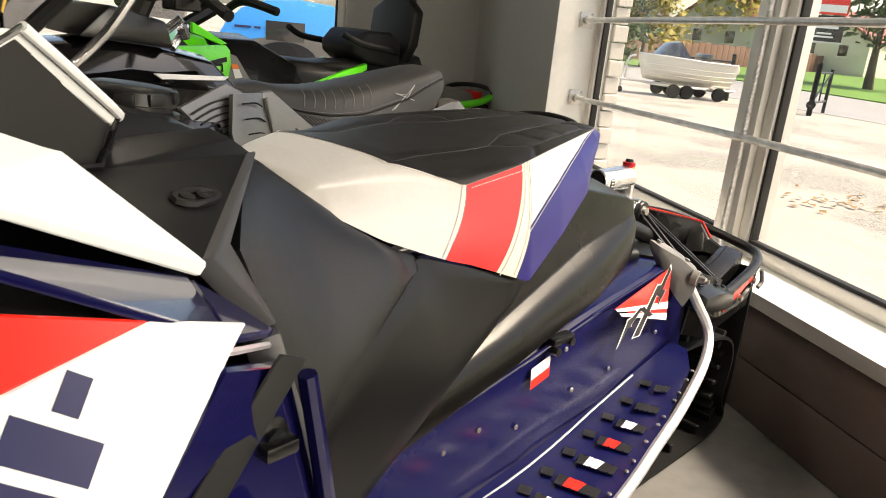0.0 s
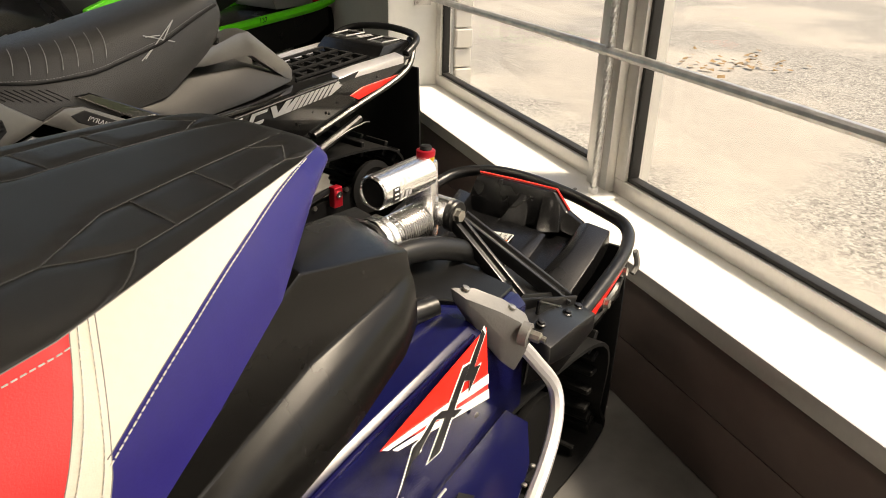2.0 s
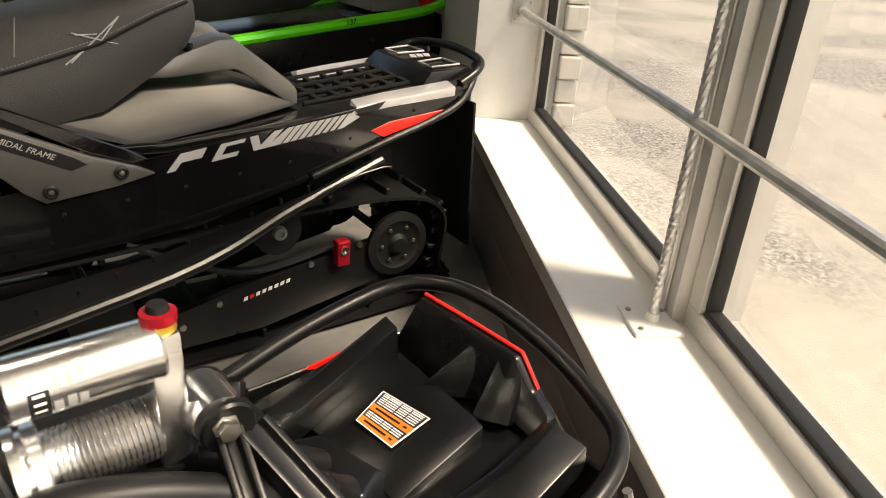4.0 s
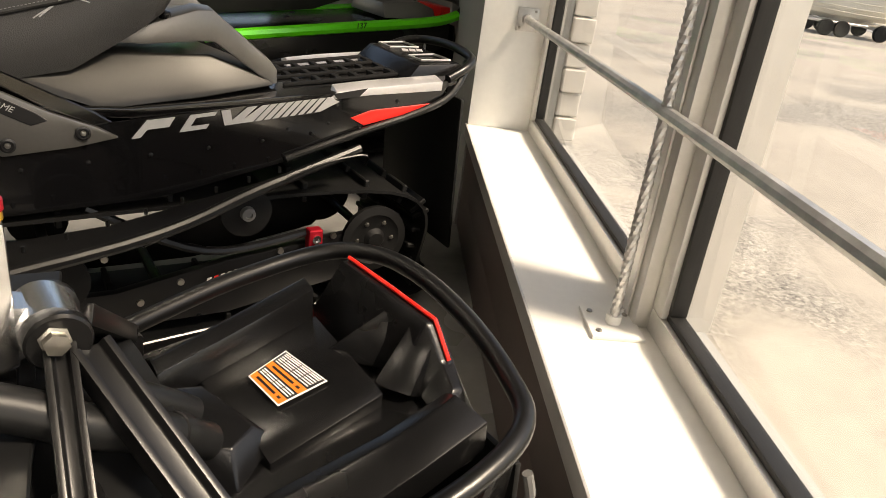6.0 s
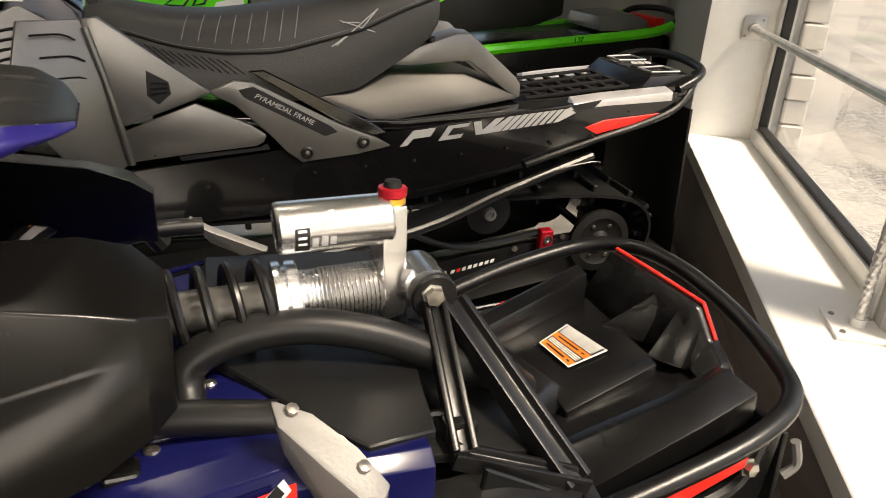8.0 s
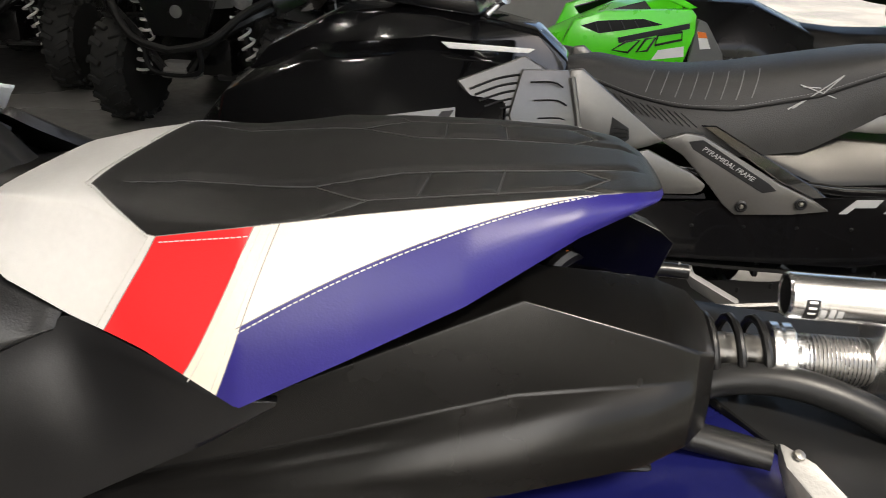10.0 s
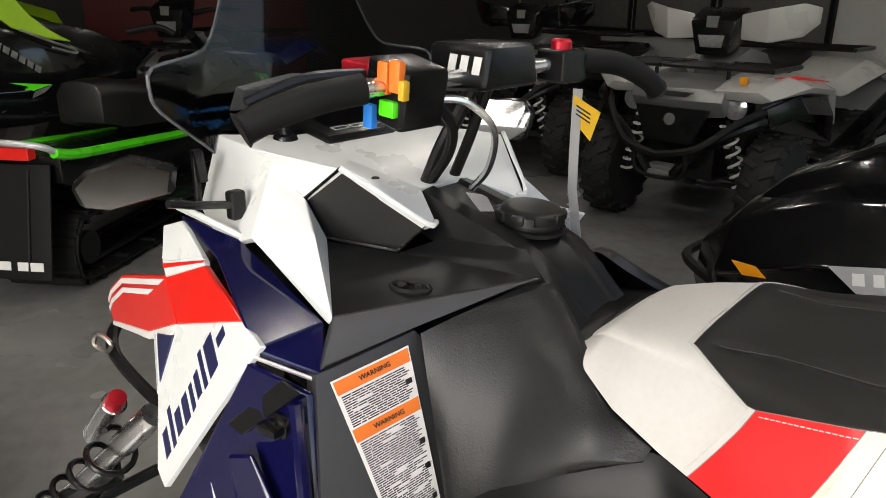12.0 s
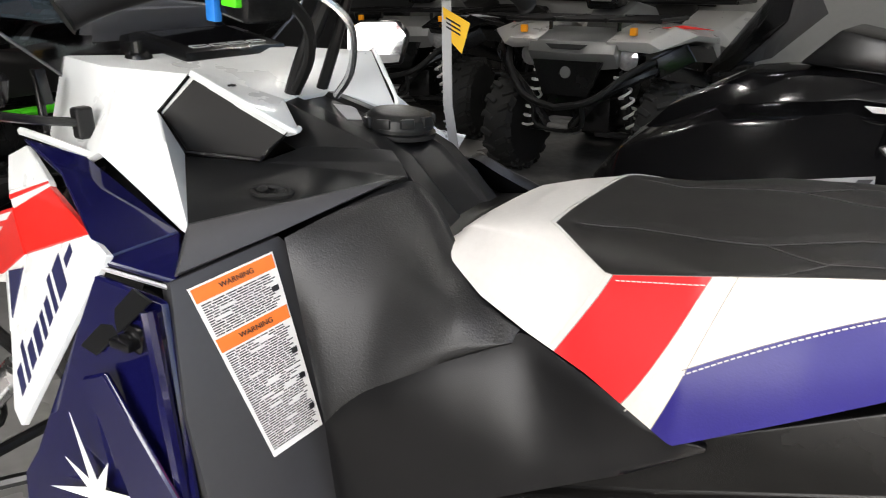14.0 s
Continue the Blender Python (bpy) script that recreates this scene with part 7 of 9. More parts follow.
# track and rear skid
track_loop(rev, -1.9, 0.27, 0.03, 0.34, 0.19, RUBBER, 0.0, 46)
def skid(W, sg):
    part("rear_wheel", join(lathe([(0, 0.03), (0.004, 0.09), (0.02, 0.092), (0.024, 0.07), (0.018, 0.06), (0.018, 0.03), (0.03, 0.02), (0.031, 0)], W(0.135, 0.165, 0.215), W(0.135, 0.4, 0.215), 28)), RUBBER, rev, "black idler wheel")
    for k in range(6):
        a = k * math.pi / 3
        part("wheel_bolt", lathe([(0, 0.007), (0.004, 0.005), (0.005, 0)], W(0.135 + 0.05 * math.cos(a), 0.184, 0.215 + 0.05 * math.sin(a)), W(0.135 + 0.05 * math.cos(a), 0.4, 0.215 + 0.05 * math.sin(a)), 6), BOLT, rev)
    part("guide_wheel", join(lathe([(0, 0.03), (0.004, 0.06), (0.02, 0.06), (0.024, 0.035), (0.02, 0.0)], W(-0.21, 0.17, 0.325), W(-0.21, 0.4, 0.325), 24)), RUBBER, rev)
    part("guide_hub", lathe([(0, 0.018), (0.016, 0.016), (0.017, 0.009), (0.01, 0.009), (0.01, 0)], W(-0.21, 0.19, 0.325), W(-0.21, 0.4, 0.325), 14), CAST, rev)
    part("guide_wheel", lathe([(0, 0.03), (0.004, 0.07), (0.02, 0.07), (0.024, 0.045), (0.02, 0.0)], W(-0.62, 0.17, 0.20), W(-0.62, 0.4, 0.20), 24), RUBBER, rev)
    part("skid_rail", loft([[W(s, 0.15, z0), W(s, 0.175, z0), W(s, 0.175, z1), W(s, 0.15, z1)] for s, z0, z1 in ((-1.2, 0.10, 0.16), (-0.5, 0.06, 0.15), (-0.25, 0.06, 0.20), (0.1, 0.12, 0.24), (0.16, 0.18, 0.24))], bevel=0.003), STEEL, rev, "black suspension rail")
    part("skid_arm", tube([W(-0.55, 0.17, 0.36), W(-0.3, 0.17, 0.23), W(-0.05, 0.17, 0.25)], 0.011, 8), STEEL, rev)
    blk = part("limiter_block", softened(sbox(-0.055, -0.018, min(sg * 0.17, sg * 0.2), max(sg * 0.17, sg * 0.2), 0.195, 0.265), 0.004), KNOB_RED, rev, "red adjuster block")
    part("block_bolt", lathe([(0, 0.012), (0.004, 0.012), (0.005, 0.006), (0.002, 0.006), (0.002, 0)], W(-0.036, 0.2, 0.24), W(-0.036, 0.4, 0.24), 12), ALU, blk)
    for k in range(8):
        a, b = -0.30 + 0.016 * k, 0.150 + 0.0032 * k
        part("rail_mark", plate([W(a, 0.1765, b), W(a + 0.010, 0.1765, b + 0.002), W(a + 0.012, 0.1765, b + 0.012), W(a + 0.002, 0.1765, b + 0.010)], 0.001), RED if k == 1 else DECAL_WHITE, rev, "small mark on the rail")
    for s, z in ((-0.45, 0.12), (-0.36, 0.16), (-0.12, 0.21), (0.02, 0.235), (-0.7, 0.13), (-0.52, 0.24)):
        part("skid_bolt", lathe([(0, 0.009), (0.006, 0.008), (0.007, 0)], W(s, 0.175, z), W(s, 0.4, z), 8), BOLT, rev)
both(skid)
for s, z in ((-0.62, 0.2), (-0.21, 0.325), (0.135, 0.215), (-0.4, 0.14)):
    part("skid_cross_tube", rod(V(s, 0.17, z), V(s, -0.17, z), 0.012), STEEL, rev)
# dash, screen, bars, skis
part("hood_top", loft([mirrored(((0, z), (w, z - 0.015), (w + 0.03, z - 0.09)), s) for s, w, z in ((-2.06, 0.05, 0.64), (-1.9, 0.09, 0.80), (-1.7, 0.11, 0.90), (-1.45, 0.10, 0.93), (-1.2, 0.07, 0.88), (-1.12, 0.06, 0.81))], bevel=0.012, seg=3), GLOSS, rev, "gloss black hood crown")
part("windscreen", plate([V(-1.83, 0.03, 0.87), V(-1.72, 0.19, 0.90), V(-1.60, 0.22, 1.02), V(-1.63, 0.0, 1.16)], 0.004), SMOKE, rev, "smoked windscreen")
part("windscreen", plate([V(-1.83, -0.03, 0.87), V(-1.63, 0.0, 1.16), V(-1.60, -0.22, 1.02), V(-1.72, -0.19, 0.90)], 0.004), SMOKE, rev, "smoked windscreen")
part("dash_pod", loft([[V(-1.58, l, 0.92), V(-1.5, l, 1.0), V(-1.36, l, 0.97), V(-1.34, l, 0.9)] for l in (0.14, -0.14)], bevel=0.012), BLACK, rev, "black dash pod")
part("handlebar", tube([V(-1.30, 0.36, 1.0), V(-1.32, 0.2, 1.05), V(-1.36, 0.05, 1.03), V(-1.36, -0.05, 1.03), V(-1.32, -0.2, 1.05), V(-1.30, -0.36, 1.0)], 0.015, 10), RUBBER, rev, "black handlebar")
part("bar_post", tube([V(-1.42, 0, 0.9), V(-1.36, 0, 1.03)], 0.03, 10), STEEL, rev)
part("switch_block", softened(sbox(-1.37, -1.30, 0.13, 0.21, 1.0, 1.07), 0.008), BLACK, rev)
part("switch_block", softened(sbox(-1.37, -1.30, -0.21, -0.13, 1.0, 1.07), 0.008), BLACK, rev)
part("chrome_linkage", join(rod(V(-1.38, 0.05, 0.90), V(-1.30, 0.09, 0.98), 0.012), rod(V(-1.33, 0.10, 0.90), V(-1.27, 0.05, 0.96), 0.01), lathe([(0, 0.02), (0.02, 0.02), (0.021, 0.01)], V(-1.3, 0.08, 0.94), V(-1.25, 0.12, 0.96), 10)), ALU, rev, "bright chrome linkage")
def ski2(W, sg):
    part("ski", loft([[W(s, 0.5 - w, z), W(s, 0.5 + w, z), W(s, 0.5 + w, z - 0.012), W(s, 0.5 - w, z - 0.012)] for s, w, z in ((-2.9, 0.03, 0.2), (-2.75, 0.06, 0.09), (-2.5, 0.075, 0.013), (-1.8, 0.075, 0.013), (-1.7, 0.05, 0.03))], bevel=0.004), RUBBER, rev)
    part("ski_leg", tube([W(-1.85, 0.25, 0.42), W(-2.1, 0.45, 0.3), W(-2.12, 0.5, 0.03)], 0.02, 8), STEEL, rev)
both(ski2)


# ---- machines standing behind ----
TYRE = material("knobbly_tyre_rubber", (0.010, 0.010, 0.0095), 0.75, var=0.3, scale=20, grain=0.4, grain_scale=200)
SILVER = material("silver_grey_plastic", (0.195, 0.195, 0.1901), 0.3, metal=0.4, var=0.08)
PEARL = material("pearl_white_plastic", (0.429, 0.4193, 0.3998), 0.28, coat=0.4, var=0.04)
LENS = material("lamp_lens", (0.55, 0.55, 0.55), 0.08, metal=0.7, var=0.3, scale=60)
LIME = material("lime_yellow_green_paint", (0.28, 0.50, 0.012), 0.3, coat=0.4, var=0.06)
ATV_BLUE = material("deep_blue_plastic", (0.008, 0.02, 0.16), 0.28, coat=0.4, var=0.1)


def knobbly_wheel(parent, x, y, r, w):
    """A tyre with rows of lugs, its rim inside."""
    prof = [(0, r * 0.55), (0.0, r * 0.84), (w * 0.12, r * 0.94), (w * 0.3, r * 0.97), (w * 0.7, r * 0.97), (w * 0.88, r * 0.94), (w, r * 0.84), (w, r * 0.55)]
    tyre = part("wheel", lathe(prof, (x - w / 2, y, r), (x + w, y, r), 28), TYRE, parent, "knobbly black tyre")
    lugs = []
    for i in range(18):
        for side in (-1, 1):
            m = Matrix.Translation((x, y, r)) @ Matrix.Rotation(2 * math.pi * (i + 0.25 * side) / 18, 4, "X") @ Matrix.Translation((side * w * 0.24, 0, r * 0.985)) @ Matrix.Rotation(side * 0.5, 4, "Z")
            lugs.append(moved(box(-w * 0.2, w * 0.2, -r * 0.055, r * 0.055, -r * 0.05, r * 0.03, 0.004, 1), m))
            m = Matrix.Translation((x, y, r)) @ Matrix.Rotation(2 * math.pi * (i + 0.25 * side) / 18, 4, "X") @ Matrix.Translation((side * w * 0.47, 0, r * 0.9))
            lugs.append(moved(box(-w * 0.06, w * 0.06, -r * 0.05, r * 0.05, -r * 0.08, r * 0.03, 0.004, 1), m))
    part("tread", join(*lugs), TYRE, tyre)
    part("rim", lathe([(0, 0.03), (0, r * 0.3), (w * 0.2, r * 0.5), (w * 0.2, r * 0.56), (w * 0.8, r * 0.56), (w * 0.8, r * 0.3), (w, 0.03)], (x - w / 2, y, r), (x + w, y, r), 18), STEEL, tyre, "black steel rim")


def utility_atv(matrix, body, body_label, trim, label, handguards=True):
    """A quad that faces along -y: x to the viewer's right."""
    root = thing("quad_bike", label, "atv", matrix)
    for x in (-0.46, 0.46):
        for y in (0.16, 1.42):
            knobbly_wheel(root, x, y, 0.29, 0.19 if y < 1 else 0.24)
    part("chassis", join(box(-0.2, 0.2, 0.0, 1.5, 0.3, 0.5, 0.03), box(-0.24, 0.24, 0.25, 1.2, 0.45, 0.72, 0.05)), BLACK, root, "black engine and frame")
    for sg in (-1, 1):
        def P(x, y, z):
            return Vector((sg * x, y, z))
        out = P(0.3, -0.2, 1)
        fen = part("front_fender", loft([[P(0.20, -0.12, 0.80), P(0.40, -0.06, 0.80), P(0.46, -0.02, 0.76), P(0.40, -0.02, 0.74), P(0.2, -0.08, 0.76)], [P(0.2, 0.1, 0.86), P(0.48, 0.1, 0.87), P(0.60, 0.12, 0.83), P(0.58, 0.12, 0.80), P(0.2, 0.1, 0.82)], [P(0.2, 0.32, 0.88), P(0.5, 0.36, 0.87), P(0.63, 0.40, 0.80), P(0.60, 0.40, 0.77), P(0.2, 0.32, 0.84)], [P(0.22, 0.50, 0.84), P(0.45, 0.55, 0.76), P(0.60, 0.60, 0.60), P(0.57, 0.60, 0.58), P(0.22, 0.50, 0.80)]], bevel=0.008), body, root, body_label)
        part("fender_flare", loft([[P(0.44, -0.03, 0.72), P(0.55, 0.10, 0.79), P(0.60, 0.38, 0.76), P(0.57, 0.58, 0.58)], [P(0.46, 0.0, 0.62), P(0.6, 0.12, 0.70), P(0.645, 0.38, 0.67), P(0.6, 0.58, 0.5)], [P(0.42, 0.03, 0.62), P(0.56, 0.15, 0.70), P(0.6, 0.38, 0.67), P(0.56, 0.56, 0.5)], [P(0.40, 0.0, 0.72), P(0.5, 0.13, 0.79), P(0.55, 0.38, 0.76), P(0.52, 0.56, 0.58)]], bevel=0.006), BLACK, fen, "black fender lip")
        part("fender_graphic", plate([P(0.43, 0.05, 0.868), P(0.60, 0.30, 0.850), P(0.595, 0.38, 0.840), P(0.50, 0.16, 0.875)], 0.004, out=out), trim, fen, "dark red graphic")
        lamp = part("head_lamp", lathe([(0, 0.062), (0.02, 0.072), (0.08, 0.072), (0.08, 0)], P(0.284, -0.02, 0.71), P(0.284, 0.2, 0.71), 22), BLACK, root, "round head lamp")
        part("lens", lathe([(0, 0.0), (0.004, 0.03), (0.016, 0.060), (0.022, 0.062), (0.03, 0.0)], P(0.284, -0.036, 0.71), P(0.284, 0.2, 0.71), 20), LENS, lamp, "clear lens")
        part("rear_fender", loft([[P(0.2, 1.0, 0.82), P(0.46, 1.0, 0.80), P(0.54, 1.0, 0.72), P(0.50, 1.0, 0.70), P(0.2, 1.0, 0.78)], [P(0.2, 1.35, 0.90), P(0.52, 1.35, 0.90), P(0.65, 1.35, 0.84), P(0.61, 1.35, 0.81), P(0.2, 1.35, 0.86)], [P(0.2, 1.8, 0.88), P(0.5, 1.8, 0.87), P(0.62, 1.78, 0.76), P(0.58, 1.78, 0.73), P(0.2, 1.8, 0.84)]], bevel=0.008), body, root, "tall rear fender")
        part("bumper_bar", tube([P(0.07, -0.20, 0.36), P(0.2, -0.19, 0.52), P(0.36, -0.10, 0.62), P(0.44, -0.02, 0.66)], 0.028, 8), BLACK, root)
        part("front_damper", coil(P(0.24, 0.02, 0.62), P(0.33, 0.06, 0.30), 0.035, 0.008, 6), DECAL_WHITE, root, "pale coil spring")
        part("damper_rod", rod(P(0.24, 0.02, 0.64), P(0.33, 0.06, 0.28), 0.015, 8), STEEL, root)
        part("lower_arm", join(tube([P(0.12, 0.0, 0.3), P(0.4, 0.12, 0.28)], 0.018, 6), tube([P(0.12, 0.26, 0.3), P(0.4, 0.16, 0.28)], 0.018, 6)), STEEL, root)
        part("footwell", box(min(sg * 0.22, sg * 0.56), max(sg * 0.22, sg * 0.56), 0.62, 1.05, 0.36, 0.40, 0.01), BLACK, root)
        part("marker", box(min(sg * 0.3, sg * 0.335), max(sg * 0.3, sg * 0.335), -0.06, -0.03, 0.83, 0.87, 0.006), REFLECT_ORANGE, root, "amber marker")
        if handguards:
            part("handguard", loft([[P(0.13, 0.32, 1.03), P(0.13, 0.30, 1.16), P(0.16, 0.34, 1.16), P(0.16, 0.36, 1.03)], [P(0.28, 0.30, 1.02), P(0.28, 0.26, 1.19), P(0.30, 0.31, 1.19), P(0.3, 0.34, 1.02)], [P(0.40, 0.38, 1.05), P(0.42, 0.34, 1.22), P(0.43, 0.37, 1.22), P(0.42, 0.42, 1.05)], [P(0.47, 0.44, 1.12), P(0.49, 0.42, 1.20), P(0.49, 0.44, 1.20), P(0.48, 0.47, 1.12)]], bevel=0.012), body, root, "pale winged handguard")
        part("grip", tube([P(0.1, 0.42, 1.1), P(0.25, 0.42, 1.13), P(0.42, 0.50, 1.12)], 0.018, 8), RUBBER, root)
    nose = part("nose_panel", loft([[Vector((x, -0.14 + 0.2 * abs(x), 0.80)), Vector((x, -0.17 + 0.2 * abs(x), 0.74)), Vector((x, -0.10 + 0.2 * abs(x), 0.66 - 0.1 * (0.25 - abs(x)))), Vector((x, 0.0, 0.7)), Vector((x, 0.1, 0.86))] for x in (-0.25, -0.12, 0, 0.12, 0.25)], bevel=0.006), SILVER, root, "silver nose panel")
    part("grille", plate([(-0.2, -0.155, 0.70), (0.2, -0.155, 0.70), (0.13, -0.16, 0.52), (-0.13, -0.16, 0.52)], 0.03, out=Vector((0, -1, 0))), BLACK, root, "black front grille")
    part("badge", lathe([(0, 0.032), (0.006, 0.03), (0.007, 0)], (0, -0.158, 0.64), (0, -0.3, 0.64), 16), SILVER, nose, "round silver badge")
    part("intake", plate([(-0.12, -0.165, 0.785), (0.12, -0.165, 0.785), (0.08, -0.175, 0.762), (-0.08, -0.175, 0.762)], 0.006, out=Vector((0, -1, 0))), DECAL_BLACK, nose)
    part("front_rack", join(*[tube([(-0.44, y, 0.90), (0.44, y, 0.90)], 0.013, 6) for y in (0.0, 0.12, 0.24, 0.36)], *[tube([(x, -0.02, 0.90), (x, 0.40, 0.90)], 0.013, 6) for x in (-0.44, -0.15, 0.15, 0.44)], *[tube([(x, 0.05, 0.8), (x, 0.05, 0.9)], 0.012, 6) for x in (-0.2, 0.2)]), STEEL, root, "black tubular front rack")
    part("rear_rack", join(*[tube([(-0.46, y, 0.95), (0.46, y, 0.95)], 0.013, 6) for y in (1.3, 1.45, 1.6, 1.75)], *[tube([(x, 1.3, 0.95), (x, 1.75, 0.95)], 0.013, 6) for x in (-0.46, 0, 0.46)]), STEEL, root, "black tubular rear rack")
    part("tank_cover", loft([[Vector((-w, y, 0.78)), Vector((-w * 0.8, y, z)), Vector((w * 0.8, y, z)), Vector((w, y, 0.78))] for y, w, z in ((0.3, 0.12, 0.9), (0.5, 0.16, 0.98), (0.8, 0.15, 0.94), (0.95, 0.12, 0.88))], bevel=0.02), SILVER, root, "silver tank cover")
    part("seat", loft([[Vector((-w, y, 0.78)), Vector((-w, y, z - 0.03)), Vector((-w * 0.7, y, z)), Vector((w * 0.7, y, z)), Vector((w, y, z - 0.03)), Vector((w, y, 0.78))] for y, w, z in ((0.9, 0.1, 0.9), (1.1, 0.15, 0.88), (1.4, 0.17, 0.92), (1.55, 0.15, 0.95))], bevel=0.02), VINYL_BLACK, root, "black vinyl seat")
    pod = part("instrument_pod", loft([[Vector((-0.13, 0.24, 1.13)), Vector((0.13, 0.24, 1.13)), Vector((0.09, 0.26, 0.94)), Vector((-0.09, 0.26, 0.94))], [Vector((-0.14, 0.42, 1.2)), Vector((0.14, 0.42, 1.2)), Vector((0.09, 0.42, 0.96)), Vector((-0.09, 0.42, 0.96))]], bevel=0.02), BLACK, root, "black handlebar pod")
    part("pod_lamp", plate([(-0.075, 0.236, 1.05), (0.075, 0.236, 1.05), (0.06, 0.246, 0.985), (-0.06, 0.246, 0.985)], 0.008, 0.003, out=Vector((0, -1, 0))), LENS, pod, "small clear lamp")
    part("pod_badge", plate([(-0.035, 0.235, 1.15), (0.035, 0.235, 1.15), (0.03, 0.232, 1.09), (-0.03, 0.232, 1.09)], 0.006, 0.002, out=Vector((0, -1, 0))), SILVER, pod)
    part("front_guard", join(*[tube([(g * 0.50, 0.12, 0.74), (g * 0.36, -0.12, 0.66), (g * 0.20, -0.24, 0.52), (0, -0.27, 0.47)], 0.019, 8, 5) for g in (1, -1)], tube([(-0.14, -0.24, 0.50), (-0.12, -0.22, 0.36), (0.12, -0.22, 0.36), (0.14, -0.24, 0.50)], 0.013, 8)), RUBBER, root, "black moulded front guard")
    part("winch", join(box(-0.09, 0.09, -0.2, -0.1, 0.32, 0.40, 0.01), tube([(-0.06, -0.21, 0.36), (0.06, -0.21, 0.36)], 0.02, 8)), CAST, root, "metal winch with a hook")
    return root


utility_atv(pose(-2.68, 3.29, 0, 0, 0, 29.5), PEARL, "pearl white front fender", RED, "pearl white and silver utility quad with black racks")
utility_atv(pose(-4.7, 0.55, 0, 0, 0, 60), ATV_BLUE, "deep blue front fender", DECAL_WHITE, "deep blue quad bike parked in the dark back row", False)
utility_atv(pose(-4.35, 2.95, 0, 0, 0, 40), GLOSS, "gloss black front fender", DECAL_GREY, "black quad bike parked in the dark back row")


def trail_sled(matrix, label, hood_mat, side_mat, rail_mat, seat_mat, tail_label, screen=True, bag=False):
    """A complete trail sled: s to its rear, as the others."""
    root = thing("snowmobile", label, "snowmobile", matrix)
    part("tunnel", loft([[V(s, 0.19, zb), V(s, 0.19, zt), V(s, -0.19, zt), V(s, -0.19, zb)] for s, zt, zb in ((-1.2, 0.50, 0.32), (-0.5, 0.55, 0.36), (0.2, 0.60, 0.44), (0.33, 0.61, 0.5))], bevel=0.006), BLACK, root, "black tunnel")
    part("seat", loft([[V(s, w, zb), V(s, w, zt - 0.05), V(s, w * 0.7, zt), V(s, 0, zt + 0.012), V(s, -w * 0.7, zt), V(s, -w, zt - 0.05), V(s, -w, zb)] for s, w, zt, zb in ((-1.05, 0.1, 0.80, 0.6), (-0.9, 0.16, 0.79, 0.58), (-0.6, 0.17, 0.80, 0.6), (-0.3, 0.14, 0.84, 0.62), (-0.15, 0.11, 0.84, 0.66))], bevel=0.015), seat_mat, root, "black vinyl seat")
    part("tank", loft([mirrored(((0, zt), (w * 0.6, zt - 0.02), (w, zt - 0.16), (w, 0.45)), s) for s, w, zt in ((-1.5, 0.3, 0.9), (-1.25, 0.24, 0.9), (-1.0, 0.17, 0.8), (-0.9, 0.16, 0.72))], bevel=0.015), BLACK, root, "black tank console")
    hood = part("hood", loft([mirrored(((0, zt), (w * 0.55, zt - 0.015), (w, zs), (w * 1.04, zs - 0.12), (w * 0.8, 0.36)), s) for s, w, zt, zs in ((-2.1, 0.12, 0.52, 0.46), (-1.95, 0.22, 0.63, 0.55), (-1.75, 0.28, 0.73, 0.64), (-1.58, 0.30, 0.81, 0.72), (-1.42, 0.29, 0.86, 0.75), (-1.32, 0.27, 0.85, 0.74))], bevel=0.012), hood_mat, root, "painted hood and side panels")
    for sg in (1, -1):
        def W(s, l, z):
            return V(s, sg * l, z)
        out = V(0, sg, 0.2)
        part("side_graphic", plate([W(-1.90, 0.25, 0.60), W(-1.62, 0.316, 0.70), W(-1.42, 0.31, 0.73), W(-1.55, 0.317, 0.64), W(-1.78, 0.30, 0.55)], 0.005, out=out), side_mat, hood, "contrasting side graphic")
        part("graphic_shapes", join(*[plate([W(-1.86 + 0.1 * i, 0.305 + 0.004 * i, 0.57 + 0.028 * i), W(-1.81 + 0.1 * i, 0.307 + 0.004 * i, 0.585 + 0.028 * i), W(-1.79 + 0.1 * i, 0.308 + 0.004 * i, 0.63 + 0.024 * i), W(-1.84 + 0.1 * i, 0.307 + 0.004 * i, 0.615 + 0.024 * i)], 0.006, out=out) for i in range(4)]), DECAL_WHITE if side_mat != DECAL_WHITE else DECAL_BLACK, hood, "plain slanted shapes")
        part("side_vent", plate([W(-1.72, 0.2, 0.765), W(-1.5, 0.22, 0.835), W(-1.46, 0.27, 0.79), W(-1.68, 0.275, 0.72)], 0.006, out=V(0, sg, 1)), DECAL_BLACK, hood, "dark vent panel")
        rail = part("side_rail", tube([W(-0.75, 0.20, 0.52), W(-0.2, 0.20, 0.565), W(0.22, 0.20, 0.60), W(0.36, 0.19, 0.63)], 0.022, 8), rail_mat, root, "painted tunnel rail")
        part("running_board", loft([[W(s, 0.19, 0.31), W(s, 0.42, 0.31), W(s, 0.42, 0.295), W(s, 0.19, 0.295)] for s in (-1.4, -0.2)], bevel=0.003), BLACK, root)
        part("grip", tube([W(-1.36, 0.1, 1.0), W(-1.34, 0.2, 1.04), W(-1.28, 0.36, 1.01)], 0.018, 8), RUBBER, root)
        part("ski", loft([[W(s, 0.5 - w, z), W(s, 0.5 + w, z), W(s, 0.5 + w, z - 0.012), W(s, 0.5 - w, z - 0.012)] for s, w, z in ((-2.75, 0.03, 0.22), (-2.6, 0.07, 0.09), (-2.2, 0.075, 0.013), (-1.7, 0.07, 0.013))], bevel=0.004), BLACK, root, "black plastic ski")
